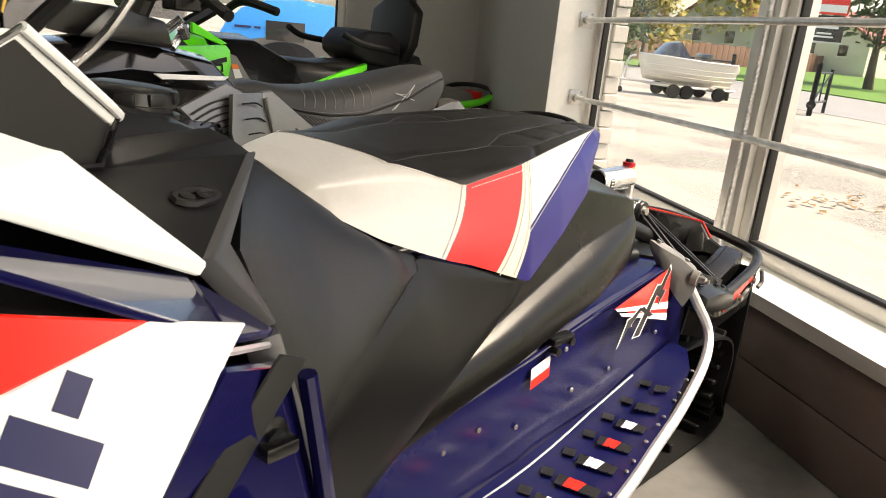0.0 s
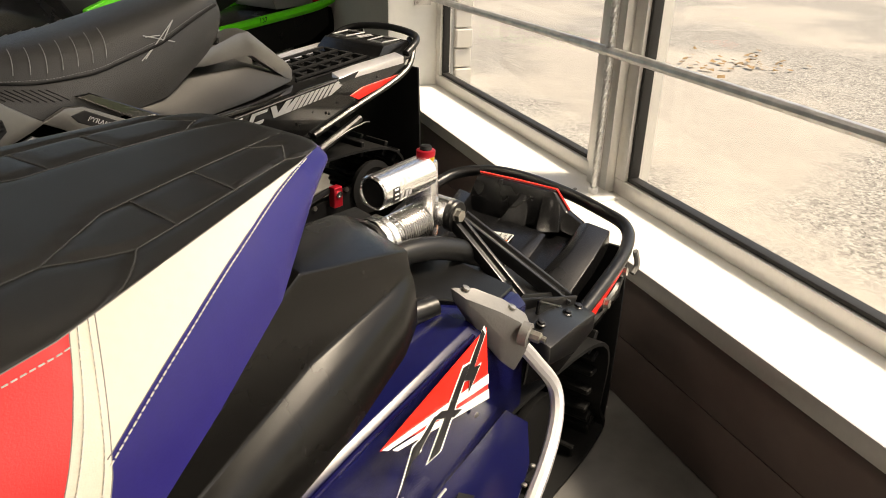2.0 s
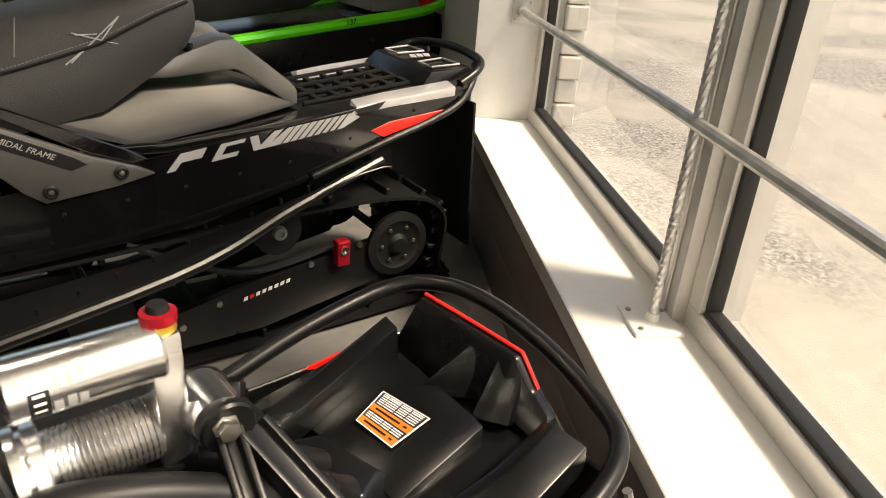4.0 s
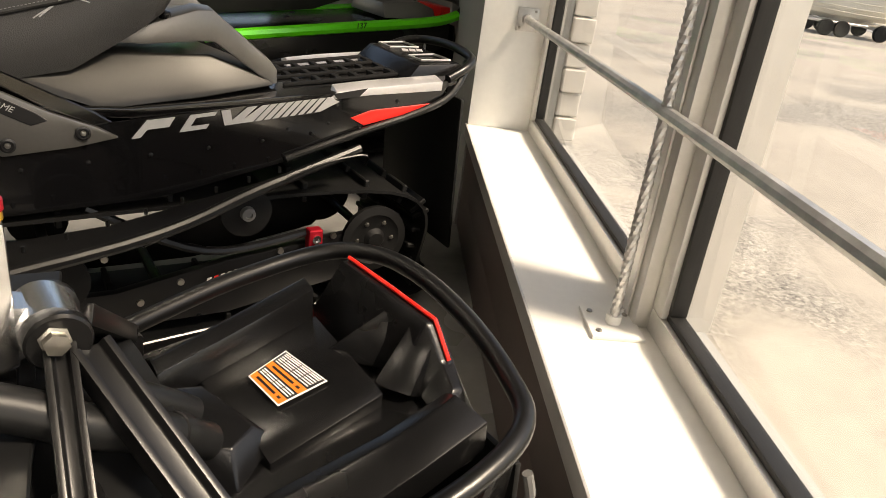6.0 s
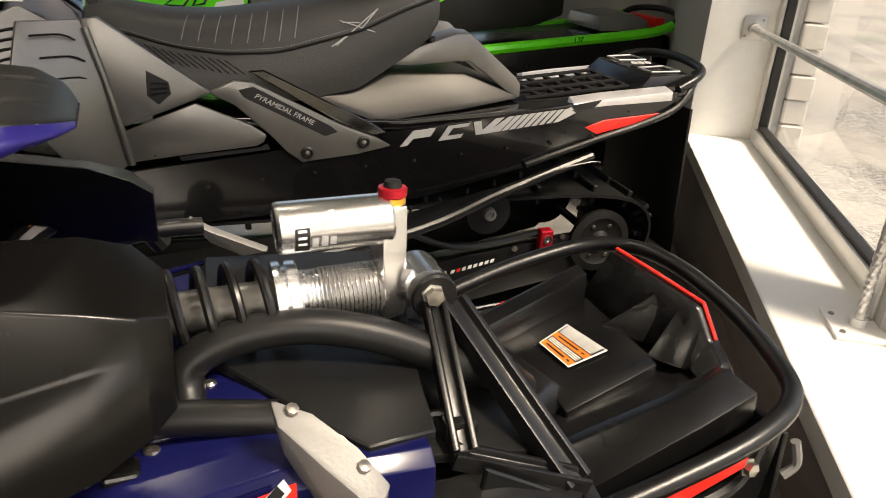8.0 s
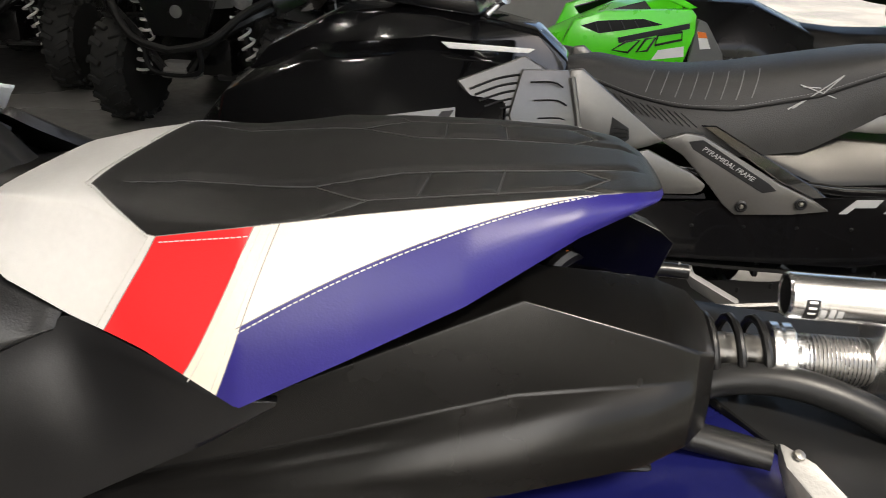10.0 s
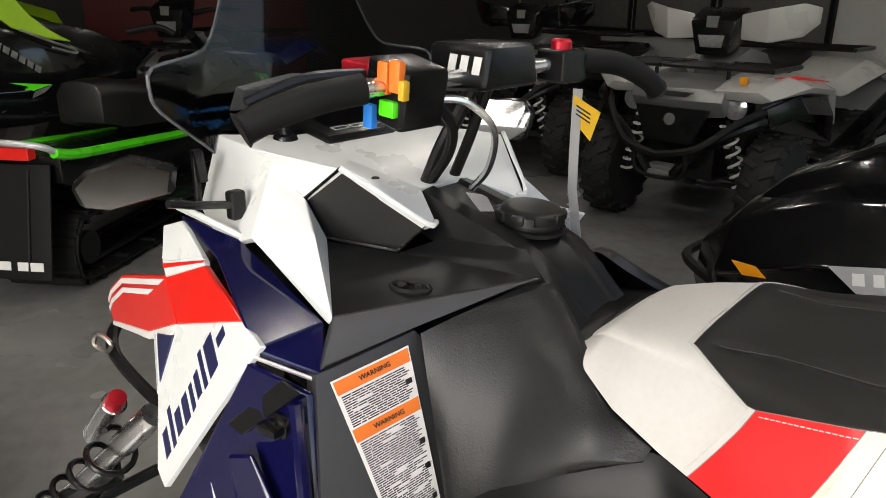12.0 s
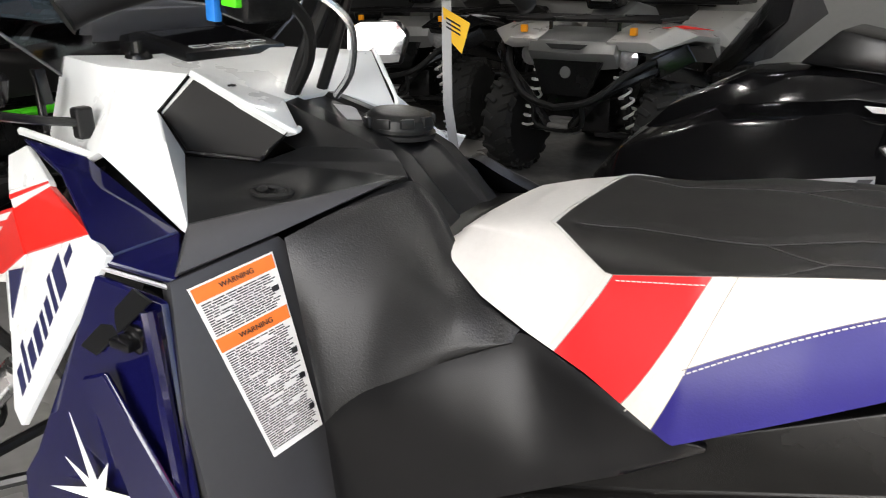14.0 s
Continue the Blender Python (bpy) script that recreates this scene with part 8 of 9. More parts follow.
        part("ski_leg", tube([W(-2.0, 0.32, 0.42), W(-2.05, 0.46, 0.25), W(-2.05, 0.5, 0.02)], 0.024, 8), STEEL, root)
        part("front_damper", coil(W(-1.95, 0.24, 0.55), W(-2.05, 0.44, 0.22), 0.035, 0.008, 6), STEEL, root)
        part("skid_rail", tube([W(-1.3, 0.1, 0.16), W(-1.1, 0.1, 0.08), W(0.1, 0.1, 0.08)], 0.018, 6), STEEL, root)
        part("idler", lathe([(0, 0.03), (0, 0.075), (0.03, 0.075), (0.03, 0.02)], W(0.15, 0.12, 0.17), W(0.15, 0.2, 0.17), 16), RUBBER, root)
    part("bar_post", tube([V(-1.5, 0, 0.92), V(-1.36, 0, 1.0)], 0.03, 8), STEEL, root)
    belt = [V(-1.3, 0, 0.42), V(-1.4, 0, 0.28), V(-1.15, 0, 0.035), V(0.1, 0, 0.035), V(0.28, 0, 0.12), V(0.24, 0, 0.28), V(0.05, 0, 0.32)]
    path = smooth_path(belt, 5, True)
    part("track", loft([[p + Vector((0, y, 0)) for y in (-0.18, 0.18)] + [p + Vector((0, y, 0.014)) for y in (0.18, -0.18)] for p in path + path[:1]], caps=False), RUBBER, root, "black rubber track")
    for p in path:
        part("track_lug", moved(box(-0.012, 0.012, -0.17, 0.17, -0.03, 0.03, 0.004, 1), Matrix.Translation(p)), RUBBER, root)
    part("rear_bumper", tube([V(0.30, 0.19, 0.6), V(0.40, 0.17, 0.66), V(0.44, 0, 0.68), V(0.40, -0.17, 0.66), V(0.30, -0.19, 0.6)], 0.014, 10), EDGE if not bag else STEEL, root, "rear bumper tube")
    part("tail_lamp", softened(sbox(0.34, 0.39, -0.1, 0.1, 0.60, 0.65), 0.01), REFLECT_RED, root, "red tail lamp")
    flap = part("snow_flap", loft([[V(0.37 + 0.10 * k, l, 0.58 - 0.45 * k + 0.02 * abs(l)) for l in (0.17, 0.08, 0, -0.08, -0.17)] + [V(0.36 + 0.10 * k, l, 0.58 - 0.45 * k + 0.02 * abs(l)) for l in (-0.17, 0, 0.17)] for k in (0, 0.25, 0.5, 0.75, 1)], bevel=0.002), RUBBER, root, tail_label)
    for l0, l1 in ((0.14, 0.0), (-0.03, -0.14)):
        part("flap_bar", plate([V(0.463, l0, 0.203), V(0.463, l1, 0.203), V(0.468, l1, 0.168), V(0.468, l0, 0.168)], 0.003, out=V(1, 0, 0.2)), DECAL_WHITE, flap, "plain white bar in place of a name")
    part("flap_rib", join(*[tube([V(0.378, l, 0.56), V(0.468, l, 0.16)], 0.006, 6) for l in (0.08, -0.08)]), RUBBER, flap)
    hood.location = V(-0.14, 0, 0.04)
    if screen:
        part("windscreen", loft([[V(-1.62, l, 0.94) for l in (-0.22, 0, 0.22)], [V(-1.62, l, 1.15 - 0.5 * l * l) for l in (-0.24, 0, 0.24)], [V(-1.56, l, 1.34 - 1.0 * l * l) for l in (-0.18, 0, 0.18)], [V(-1.555, l, 1.34 - 1.0 * l * l) for l in (-0.18, 0, 0.18)], [V(-1.61, l, 1.15 - 0.5 * l * l) for l in (-0.24, 0, 0.24)], [V(-1.61, l, 0.94) for l in (-0.22, 0, 0.22)]], closed=False), SMOKE, root, "smoked windscreen")
    return root


GREEN_AT = SLED @ pose(1.60, 2.28, 0)
green = trail_sled(GREEN_AT, "lime green and black touring snowmobile with a passenger backrest", GREEN, DECAL_BLACK, GREEN, VINYL_BLACK, "black rubber snow flap", True, True)
lettering("137", 0.032, facing(V(-0.13, 0.2235, 0.578), V(1, 0, 0.06), V(0, 0.1, 1)), DECAL_BLACK, "writing", green)
for sg in (1, -1):
    def G(rows, l):
        return [V(a, sg * l, z) for a, z in rows]
    away = V(0, sg, 0.1)
    flank = part("side_panel", plate(G([(-1.89, 0.805), (-1.784, 0.843), (-1.492, 0.863), (-1.474, 0.843), (-1.47, 0.785), (-1.491, 0.70), (-1.52, 0.56), (-1.85, 0.54), (-1.95, 0.66)], 0.322), 0.05, 0.006, 2, out=away), GREEN, green, "lime green side panel")
    vent = part("side_vent", plate(G([(-1.862, 0.79), (-1.806, 0.809), (-1.65, 0.824), (-1.583, 0.808), (-1.797, 0.767)], 0.325), 0.004, 0.001, out=away), CONSOLE, flank, "dark slatted vent")
    for k in range(5):
        part("vent_slat", tube(G([(-1.80 + 0.045 * k, 0.772 + 0.008 * k), (-1.815 + 0.045 * k, 0.806 + 0.003 * k)], 0.327), 0.002, 5, 1), DECAL_BLACK, vent)
    part("black_band", plate(G([(-1.73, 0.757), (-1.494, 0.818), (-1.491, 0.800), (-1.725, 0.738)], 0.325), 0.003, out=away), DECAL_BLACK, flank, "black slanted band")
    part("white_patch", plate(G([(-1.586, 0.722), (-1.501, 0.740), (-1.497, 0.705), (-1.605, 0.688)], 0.325), 0.003, out=away), DECAL_WHITE, flank, "white patch")
    for q in ([(-1.745, 0.714), (-1.70, 0.745), (-1.655, 0.752), (-1.69, 0.708)], [(-1.66, 0.712), (-1.635, 0.757), (-1.60, 0.765), (-1.625, 0.718)], [(-1.60, 0.738), (-1.595, 0.772), (-1.515, 0.788), (-1.512, 0.762)]):
        part("outlined_shape", tube(G(q, 0.326), 0.0045, 5, 1, True), DECAL_BLACK, flank, "black outlined slanted shape")
    part("shoulder_strip", plate(G([(-1.63, 0.945), (-1.472, 0.868), (-1.50, 0.862), (-1.63, 0.905)], 0.30), 0.02, 0.003, out=away), GREEN, flank, "lime green shoulder strip")
    leg = part("leg_panel", plate(G([(-1.462, 0.83), (-1.431, 0.82), (-1.36, 0.72), (-1.30, 0.5), (-1.46, 0.5), (-1.475, 0.70)], 0.30), 0.03, 0.004, out=away), SILVER, green, "pale grey leg panel")
    part("label", plate(G([(-1.46, 0.79), (-1.432, 0.788), (-1.405, 0.735), (-1.44, 0.73)], 0.303), 0.002, out=away), DECAL_WHITE, leg, "white label")
    part("label_band", plate(G([(-1.46, 0.79), (-1.432, 0.788), (-1.422, 0.769), (-1.453, 0.769)], 0.3045), 0.002, out=away), ORANGE, leg, "orange label head")
    part("seat_flash", plate(G([(-0.95, 0.60), (-0.94, 0.70), (-0.74, 0.768), (-0.62, 0.80), (-0.62, 0.77), (-0.78, 0.70), (-0.90, 0.61)], 0.185), 0.03, 0.003, out=away), GREEN, green, "lime green flash below the seat")
rest = new("backrest")
rest.parent = green
part("bag", loft([[V(s, w, z0), V(s, w, z1), V(s, -w, z1), V(s, -w, z0)] for s, w, z0, z1 in ((-0.68, 0.13, 0.84, 0.90), (-0.60, 0.16, 0.80, 0.96), (-0.46, 0.17, 0.78, 0.96), (-0.36, 0.15, 0.78, 0.92))], bevel=0.03, seg=3), RUBBER, rest, "black padded bag")
part("back_pad", loft([[V(s + k * 0.07, w, 0.80 + 0.5 * k), V(s + k * 0.07, -w, 0.80 + 0.5 * k), V(s + 0.07 + k * 0.07, -w, 0.80 + 0.5 * k), V(s + 0.07 + k * 0.07, w, 0.80 + 0.5 * k)] for k, s, w in ((0, -0.34, 0.12), (0.2, -0.34, 0.17), (0.55, -0.34, 0.17), (0.65, -0.34, 0.1), (0.72, -0.34, 0.1), (0.8, -0.34, 0.15), (1.0, -0.34, 0.12))], bevel=0.02, seg=3), VINYL_BLACK, rest, "black upright backrest")
part("back_panel", plate([V(-0.235, 0.09, 0.92), V(-0.235, -0.09, 0.92), V(-0.21, -0.07, 1.06), V(-0.21, 0.07, 1.06)], 0.01, out=V(1, 0, 0.2)), MATT_GREY, rest, "grey inset panel")
for sg in (1, -1):
    part("grab_handle", tube([V(-0.42, sg * 0.17, 0.86), V(-0.56, sg * 0.23, 0.88), V(-0.72, sg * 0.24, 0.90), V(-0.82, sg * 0.22, 0.94)], 0.016, 8), RUBBER, rest, "black passenger grab handle")
part("tail_cover", loft([[V(s, w, 0.6), V(s, w * 0.8, z), V(s, -w * 0.8, z), V(s, -w, 0.6)] for s, w, z in ((0.02, 0.15, 0.66), (0.2, 0.15, 0.67), (0.30, 0.12, 0.64))], bevel=0.01), SILVER, green, "grey rear rack cover")

LEFT_TAIL = pose(-2.50, 0.055, 0, 0, 0, -25) @ pose(-0.45, 0, 0)
trail_sled(LEFT_TAIL, "black snowmobile with lime green rails seen from its tail", GLOSS, GREEN, GREEN, VINYL_BLACK, "black rubber snow flap with white bars", False)

# watercraft on a stand
craft = thing("personal_watercraft", "black and lime green personal watercraft on a low stand", "watercraft", pose(-4.15, -0.75, 0, 0, 0, -62))
part("hull", loft([[Vector((x, 0, zk)), Vector((x, -w, zk + 0.22)), Vector((x, -w * 1.05, zk + 0.42)), Vector((x, w * 1.05, zk + 0.42)), Vector((x, w, zk + 0.22))] for x, w, zk in ((-1.5, 0.06, 0.52), (-1.2, 0.34, 0.36), (-0.5, 0.5, 0.3), (1.4, 0.5, 0.3))], bevel=0.02), GLOSS, craft, "gloss black hull")
part("deck", loft([[Vector((x, -w, 0.72)), Vector((x, -w * 0.8, z)), Vector((x, w * 0.8, z)), Vector((x, w, 0.72))] for x, w, z in ((-1.45, 0.1, 0.84), (-1.0, 0.36, 1.02), (-0.5, 0.42, 1.12), (0.0, 0.3, 1.0), (0.5, 0.25, 1.0), (1.3, 0.3, 0.95))], bevel=0.03), BLACK, craft, "black deck and seat")
for sg in (1, -1):
    def S(x, z, y=0.5):
        return Vector((x, sg * y, z))
    away = Vector((0, sg, 0.1))
    pod = part("side_pod", loft([[S(x, z0, 0.40), S(x, z0, w), S(x, (z0 + z1) / 2, w + 0.01), S(x, z1, w - 0.01), S(x, z1 + 0.03, 0.34)] for x, w, z0, z1 in ((-0.95, 0.42, 0.70, 0.86), (-0.80, 0.48, 0.60, 0.93), (-0.5, 0.49, 0.55, 1.03), (-0.2, 0.48, 0.55, 1.1), (0.3, 0.45, 0.55, 1.0))], bevel=0.015), GLOSS, craft, "gloss black side pod")
    part("side_flash", plate([S(-0.30, 1.22, 0.46), S(-0.52, 1.22, 0.46), S(-0.59, 1.106), S(-0.68, 1.03), S(-0.784, 0.968), S(-0.664, 0.985), S(-0.484, 1.049), S(-0.43, 1.10)], 0.02, 0.004, out=away), LIME, pod, "lime green upper flash")
    part("pale_loop", tube([S(-0.52, 1.035, 0.515), S(-0.66, 0.975, 0.52), S(-0.79, 0.925, 0.51), S(-0.79, 0.905, 0.51), S(-0.67, 0.94, 0.52)], 0.007, 6), SILVER, pod, "pale grey loop")
    part("name_bars", join(*[plate([S(-0.36 - 0.036 * k, 1.012 - 0.0265 * k, 0.512), S(-0.386 - 0.036 * k, 0.994 - 0.0265 * k, 0.512), S(-0.374 - 0.036 * k, 0.962 - 0.0265 * k, 0.512), S(-0.348 - 0.036 * k, 0.980 - 0.0265 * k, 0.512)], 0.012, out=away) for k in range(7)]), SILVER, pod, "plain grey bars in place of a name")
    part("green_wedge", plate([S(-0.427, 0.761, 0.512), S(-0.64, 0.74, 0.512), S(-0.50, 0.70, 0.512), S(-0.38, 0.63, 0.512), S(-0.52, 0.735, 0.512)], 0.012, out=away), GREEN, pod, "green wedge")
    part("grey_wedge", plate([S(-0.645, 0.738, 0.512), S(-0.60, 0.700, 0.512), S(-0.36, 0.605, 0.512), S(-0.505, 0.695, 0.512)], 0.012, out=away), SILVER, pod, "grey wedge")
part("cowl", loft([[Vector((x, -w, z - 0.08)), Vector((x, 0, z)), Vector((x, w, z - 0.08)), Vector((x, 0, z - 0.12))] for x, w, z in ((-0.9, 0.12, 1.12), (-0.5, 0.34, 1.24), (-0.1, 0.2, 1.22))], bevel=0.01), LIME, craft, "lime green cowl")
part("steering", tube([(-0.2, -0.35, 1.22), (-0.15, 0, 1.28), (-0.2, 0.35, 1.22)], 0.02, 8), RUBBER, craft)
part("stand", join(box(-0.7, -0.6, -0.5, 0.5, 0, 0.36, 0.01), box(0.8, 0.9, -0.5, 0.5, 0, 0.32, 0.01), box(-0.7, 0.9, -0.4, -0.34, 0.02, 0.08, 0.005), box(-0.7, 0.9, 0.34, 0.4, 0.02, 0.08, 0.005)), GALV, craft, "grey stand")

# posters and a dark red panel on the walls
POSTER = material("grey_landscape_print", (0.0924, 0.0903, 0.084), 0.5, var=0.5, scale=2.2, fine=0.3)
for x0, x1 in ((-8.8, -7.6), (-7.45, -6.2), (-6.05, -4.9), (-4.75, -3.6)):
    poster = thing("poster", "framed grey landscape print on the end wall", "poster", group="wall posters")
    part("print", box(x0, x1, 5.075, 5.095, 0.95, 2.3, 0.002), POSTER, poster, "grey landscape print")
    part("poster_frame", join(box(x0 - 0.05, x1 + 0.05, 5.07, 5.098, 2.302, 2.35, 0.003), box(x0 - 0.05, x1 + 0.05, 5.07, 5.098, 0.90, 0.948, 0.003), box(x0 - 0.05, x0 - 0.002, 5.07, 5.098, 0.95, 2.3, 0.003), box(x1 + 0.002, x1 + 0.05, 5.07, 5.098, 0.95, 2.3, 0.003)), STEEL, poster)
DARK_RED = material("dark_red_panel", (0.12, 0.008, 0.008), 0.6, var=0.1)
structure("red_panel", box(-8.996, -8.95, -0.3, 2.2, 0.3, 2.9, 0.004), DARK_RED, "dark red display panel on the back wall", "wall panel")


# ---- outside the shop window ----
LOW = -0.45
GRAVEL = material("pale_yard_gravel", (0.40, 0.365, 0.31), 0.9, var=0.16, scale=0.55, fine=0.14, grain=0.9, grain_scale=40)
gn = GRAVEL.node_tree
paving = next(n for n in gn.nodes if n.type == "VECT_MATH")
coords = next(n for n in gn.nodes if n.type == "TEX_COORD")
patches, speckle, cut, blend = gn.nodes.new("ShaderNodeTexNoise"), gn.nodes.new("ShaderNodeTexVoronoi"), gn.nodes.new("ShaderNodeMapRange"), gn.nodes.new("ShaderNodeMix")
stone = gn.nodes.new("ShaderNodeValToRGB")
patches.inputs["Scale"].default_value, patches.inputs["Detail"].default_value = 0.5, 7
speckle.inputs["Scale"].default_value = 55
cut.inputs["From Min"].default_value, cut.inputs["From Max"].default_value = 0.47, 0.58
stone.color_ramp.elements[0].color, stone.color_ramp.elements[1].color = (0.10, 0.095, 0.085, 1), (0.50, 0.47, 0.41, 1)
blend.data_type = "RGBA"
for n in (patches, speckle):
    gn.links.new(coords.outputs["Object"], n.inputs["Vector"])
gn.links.new(patches.outputs["Fac"], cut.inputs["Value"])
gn.links.new(speckle.outputs["Color"], stone.inputs["Fac"])
gn.links.new(cut.outputs[0], blend.inputs["Factor"])
gn.links.new(paving.outputs[0], blend.inputs["A"])
gn.links.new(stone.outputs[0], blend.inputs["B"])
gn.links.new(blend.outputs["Result"], gn.nodes["Principled BSDF"].inputs["Base Color"])
ROAD = material("asphalt_road", (0.30, 0.295, 0.285), 0.85, var=0.12, scale=0.6)
GRASS = material("mown_grass", (0.10, 0.20, 0.03), 0.9, var=0.35, scale=1.2, fine=0.3)
LEAF_GREEN = material("dark_green_leaves", (0.045, 0.085, 0.022), 0.7, var=0.4, scale=2.0)
LEAF_YELLOW = material("yellowing_leaves", (0.30, 0.24, 0.03), 0.7, var=0.4, scale=2.0)
LEAF_DRY = material("dry_brown_leaves", (0.30, 0.19, 0.08), 0.8, var=0.4, scale=5.0)
BARK = material("grey_brown_bark", (0.11, 0.085, 0.06), 0.9, var=0.3, scale=6, grain=0.8, grain_scale=60)
HULL = material("cream_boat_gelcoat", (0.66, 0.62, 0.53), 0.35, coat=0.4, var=0.06)
SIDING = material("cream_house_siding", (0.62, 0.58, 0.47), 0.75, var=0.06)
SHINGLE = material("brown_roof_shingle", (0.16, 0.10, 0.085), 0.9, var=0.2, scale=3.0)
SHINGLE_RED = material("red_brown_roof_shingle", (0.27, 0.10, 0.08), 0.9, var=0.2, scale=3.0)
BOARD = material("brown_fence_board", (0.17, 0.09, 0.065), 0.85, var=0.25, scale=3.0)
CAMPER_BLUE = material("sky_blue_camper_paint", (0.024, 0.276, 0.744), 0.3, coat=0.5, var=0.05)
DARK_GLASS = material("dark_window_glass", (0.02, 0.02, 0.022), 0.08, coat=1.0, var=0.05)

structure("ground", join(box(1.66, 400, -300, 400, LOW - 0.2, LOW, 0), box(-300, 1.66, 5.3, 400, LOW - 0.2, LOW, 0)), GRAVEL, "sunlit pale gravel and worn paving of the yard", "ground")


r0 = random.Random(8)
leaves = bmesh.new()
for _ in range(50):
    x, y = r0.gauss(6.15, 0.35), r0.gauss(6.95, 0.3)
    d, t = r0.uniform(0.02, 0.05), r0.uniform(0, 6.3)
    vs = [leaves.verts.new((x + d * math.cos(t + k), y + d * math.sin(t + k), LOW + 0.012 + 0.03 * r0.random())) for k in (0, 1.2, 3.1, 4.4)]
    leaves.faces.new(vs)
tagged(part("fallen_leaves", leaves, LEAF_DRY), "drift of dry brown fallen leaves", "leaves", kind="stuff")

structure("road", plate([(17.2, 12, LOW + 0.01), (26, 12, LOW + 0.01), (25.2, 34, LOW + 0.01), (20, 60, LOW + 0.01), (0, 120, LOW + 0.01), (-9, 120, LOW + 0.01), (11, 58, LOW + 0.01), (15.2, 23, LOW + 0.01)], 0.009, out=Vector((0, 0, 1))), ROAD, "pale sunlit asphalt road past the yard", "road")
structure("lawn", plate([(26, -40, LOW + 0.06), (300, -40, LOW + 0.06), (300, 300, LOW + 0.06), (10, 300, LOW + 0.06), (20, 60, LOW + 0.06), (25.2, 34, LOW + 0.06)], 0.055, out=Vector((0, 0, 1))), GRASS, "bright green mown grass beyond the road", "grass")

# brick edge of the window pier, seen through the glass
for i in range(26):
    z = 0.36 + i * 0.083
    ob = new("brick", bpy.data.meshes["brick"]) if i else part("brick", box(0, 0.075, 0, 0.22, 0, 0.077, 0.004, 1), BRICK)
    ob.parent = pier
    ob.location = (1.602, 3.80 + (0.012 if i % 2 else 0.0), z)

# boat on its trailer
boat = thing("boat", "small cream motorboat with a dark windscreen on a trailer", "boat", pose(12.5, 20.6, LOW, 0, 0, -8))
HULL_ROWS = [(-1.42, 0.50, 0.02, 1.17), (-1.2, 0.47, 0.22, 1.165), (-0.8, 0.42, 0.42, 1.15), (-0.2, 0.38, 0.56, 1.12), (0.5, 0.37, 0.6, 1.08), (1.45, 0.40, 0.58, 1.06)]
HULL_ROWS[0] = (-1.42, 1.02, 0.03, 1.17)
part("hull", loft([[Vector((x, 0, zk)), Vector((x, -w * 0.7, zk + 0.12)), Vector((x, -w * 0.92, zk + 0.3)), Vector((x, -w, zg)), Vector((x, -w + 0.05, zg + 0.03)), Vector((x, w - 0.05, zg + 0.03)), Vector((x, w, zg)), Vector((x, w * 0.92, zk + 0.3)), Vector((x, w * 0.7, zk + 0.12))] for x, zk, w, zg in HULL_ROWS], bevel=0.01), HULL, boat, "cream ribbed hull")
for dz in (0.2, 0.32, 0.46):
    part("hull_strake", tube([(-1.1, -0.25 - dz * 0.2, 0.45 + dz), (-0.4, -0.5, 0.42 + dz), (0.5, -0.58, 0.38 + dz), (1.44, -0.56, 0.38 + dz)], 0.012, 6), HULL, boat)
part("boat_windscreen", loft([[Vector((-0.85, y, 1.18)), Vector((-0.55, y * 0.8, 1.55)), Vector((-0.3, y * 0.8, 1.6)), Vector((0.05, y, 1.14))] for y in (-0.45, 0.45)], bevel=0.04), DARK_GLASS, boat, "dark tinted windscreen")
part("outboard_motor", join(box(1.4, 1.75, -0.14, 0.14, 0.8, 1.05, 0.05), box(1.5, 1.62, -0.05, 0.05, 0.35, 0.85, 0.02)), HULL, boat, "pale outboard motor")
part("seat_back", box(0.45, 0.75, -0.3, 0.3, 1.05, 1.32, 0.05), DARK_GLASS, boat, "dark folded seat")
part("gunwale", tube([(-1.42, 0.0, 1.18), (-0.8, -0.44, 1.16), (0.5, -0.61, 1.09), (1.45, -0.59, 1.07)], 0.022, 6), EDGE, boat)


def road_wheel(parent, x, y, r, w=0.14):
    tyre = part("wheel", lathe([(0, r * 0.6), (0.0, r * 0.92), (w * 0.2, r), (w * 0.8, r), (w, r * 0.92), (w, r * 0.6)], (x, y - w / 2, r), (x, y + w, r), 22), RUBBER, parent, "black rubber tyre")
    part("rim", lathe([(0.012, 0.02), (0.012, r * 0.35), (0.03, r * 0.6), (w - 0.03, r * 0.6), (w - 0.012, 0.02)], (x, y - w / 2, r), (x, y + w, r), 16), EDGE, tyre, "pale steel rim")


trailer = thing("boat_trailer", "galvanised boat trailer with small black tyres", "trailer", pose(12.5, 20.6, LOW, 0, 0, -8))
part("trailer_frame", join(tube([(-2.1, 0, 0.42), (-1.2, -0.05, 0.36), (-0.5, -0.5, 0.33), (1.5, -0.5, 0.33)], 0.035, 6), tube([(-2.1, 0, 0.42), (-1.2, 0.05, 0.36), (-0.5, 0.5, 0.33), (1.5, 0.5, 0.33)], 0.035, 6), tube([(0.8, -0.62, 0.28), (0.8, 0.62, 0.28)], 0.03, 6), tube([(-0.3, -0.62, 0.28), (-0.3, 0.62, 0.28)], 0.03, 6)), GALV, trailer)
part("winch_post", tube([(-1.75, 0, 0.4), (-1.7, 0, 1.0), (-1.5, 0, 1.1)], 0.03, 6), GALV, trailer)
part("jockey_post", tube([(-1.85, 0, 0.9), (-1.85, 0, 0.08)], 0.025, 6), GALV, trailer)
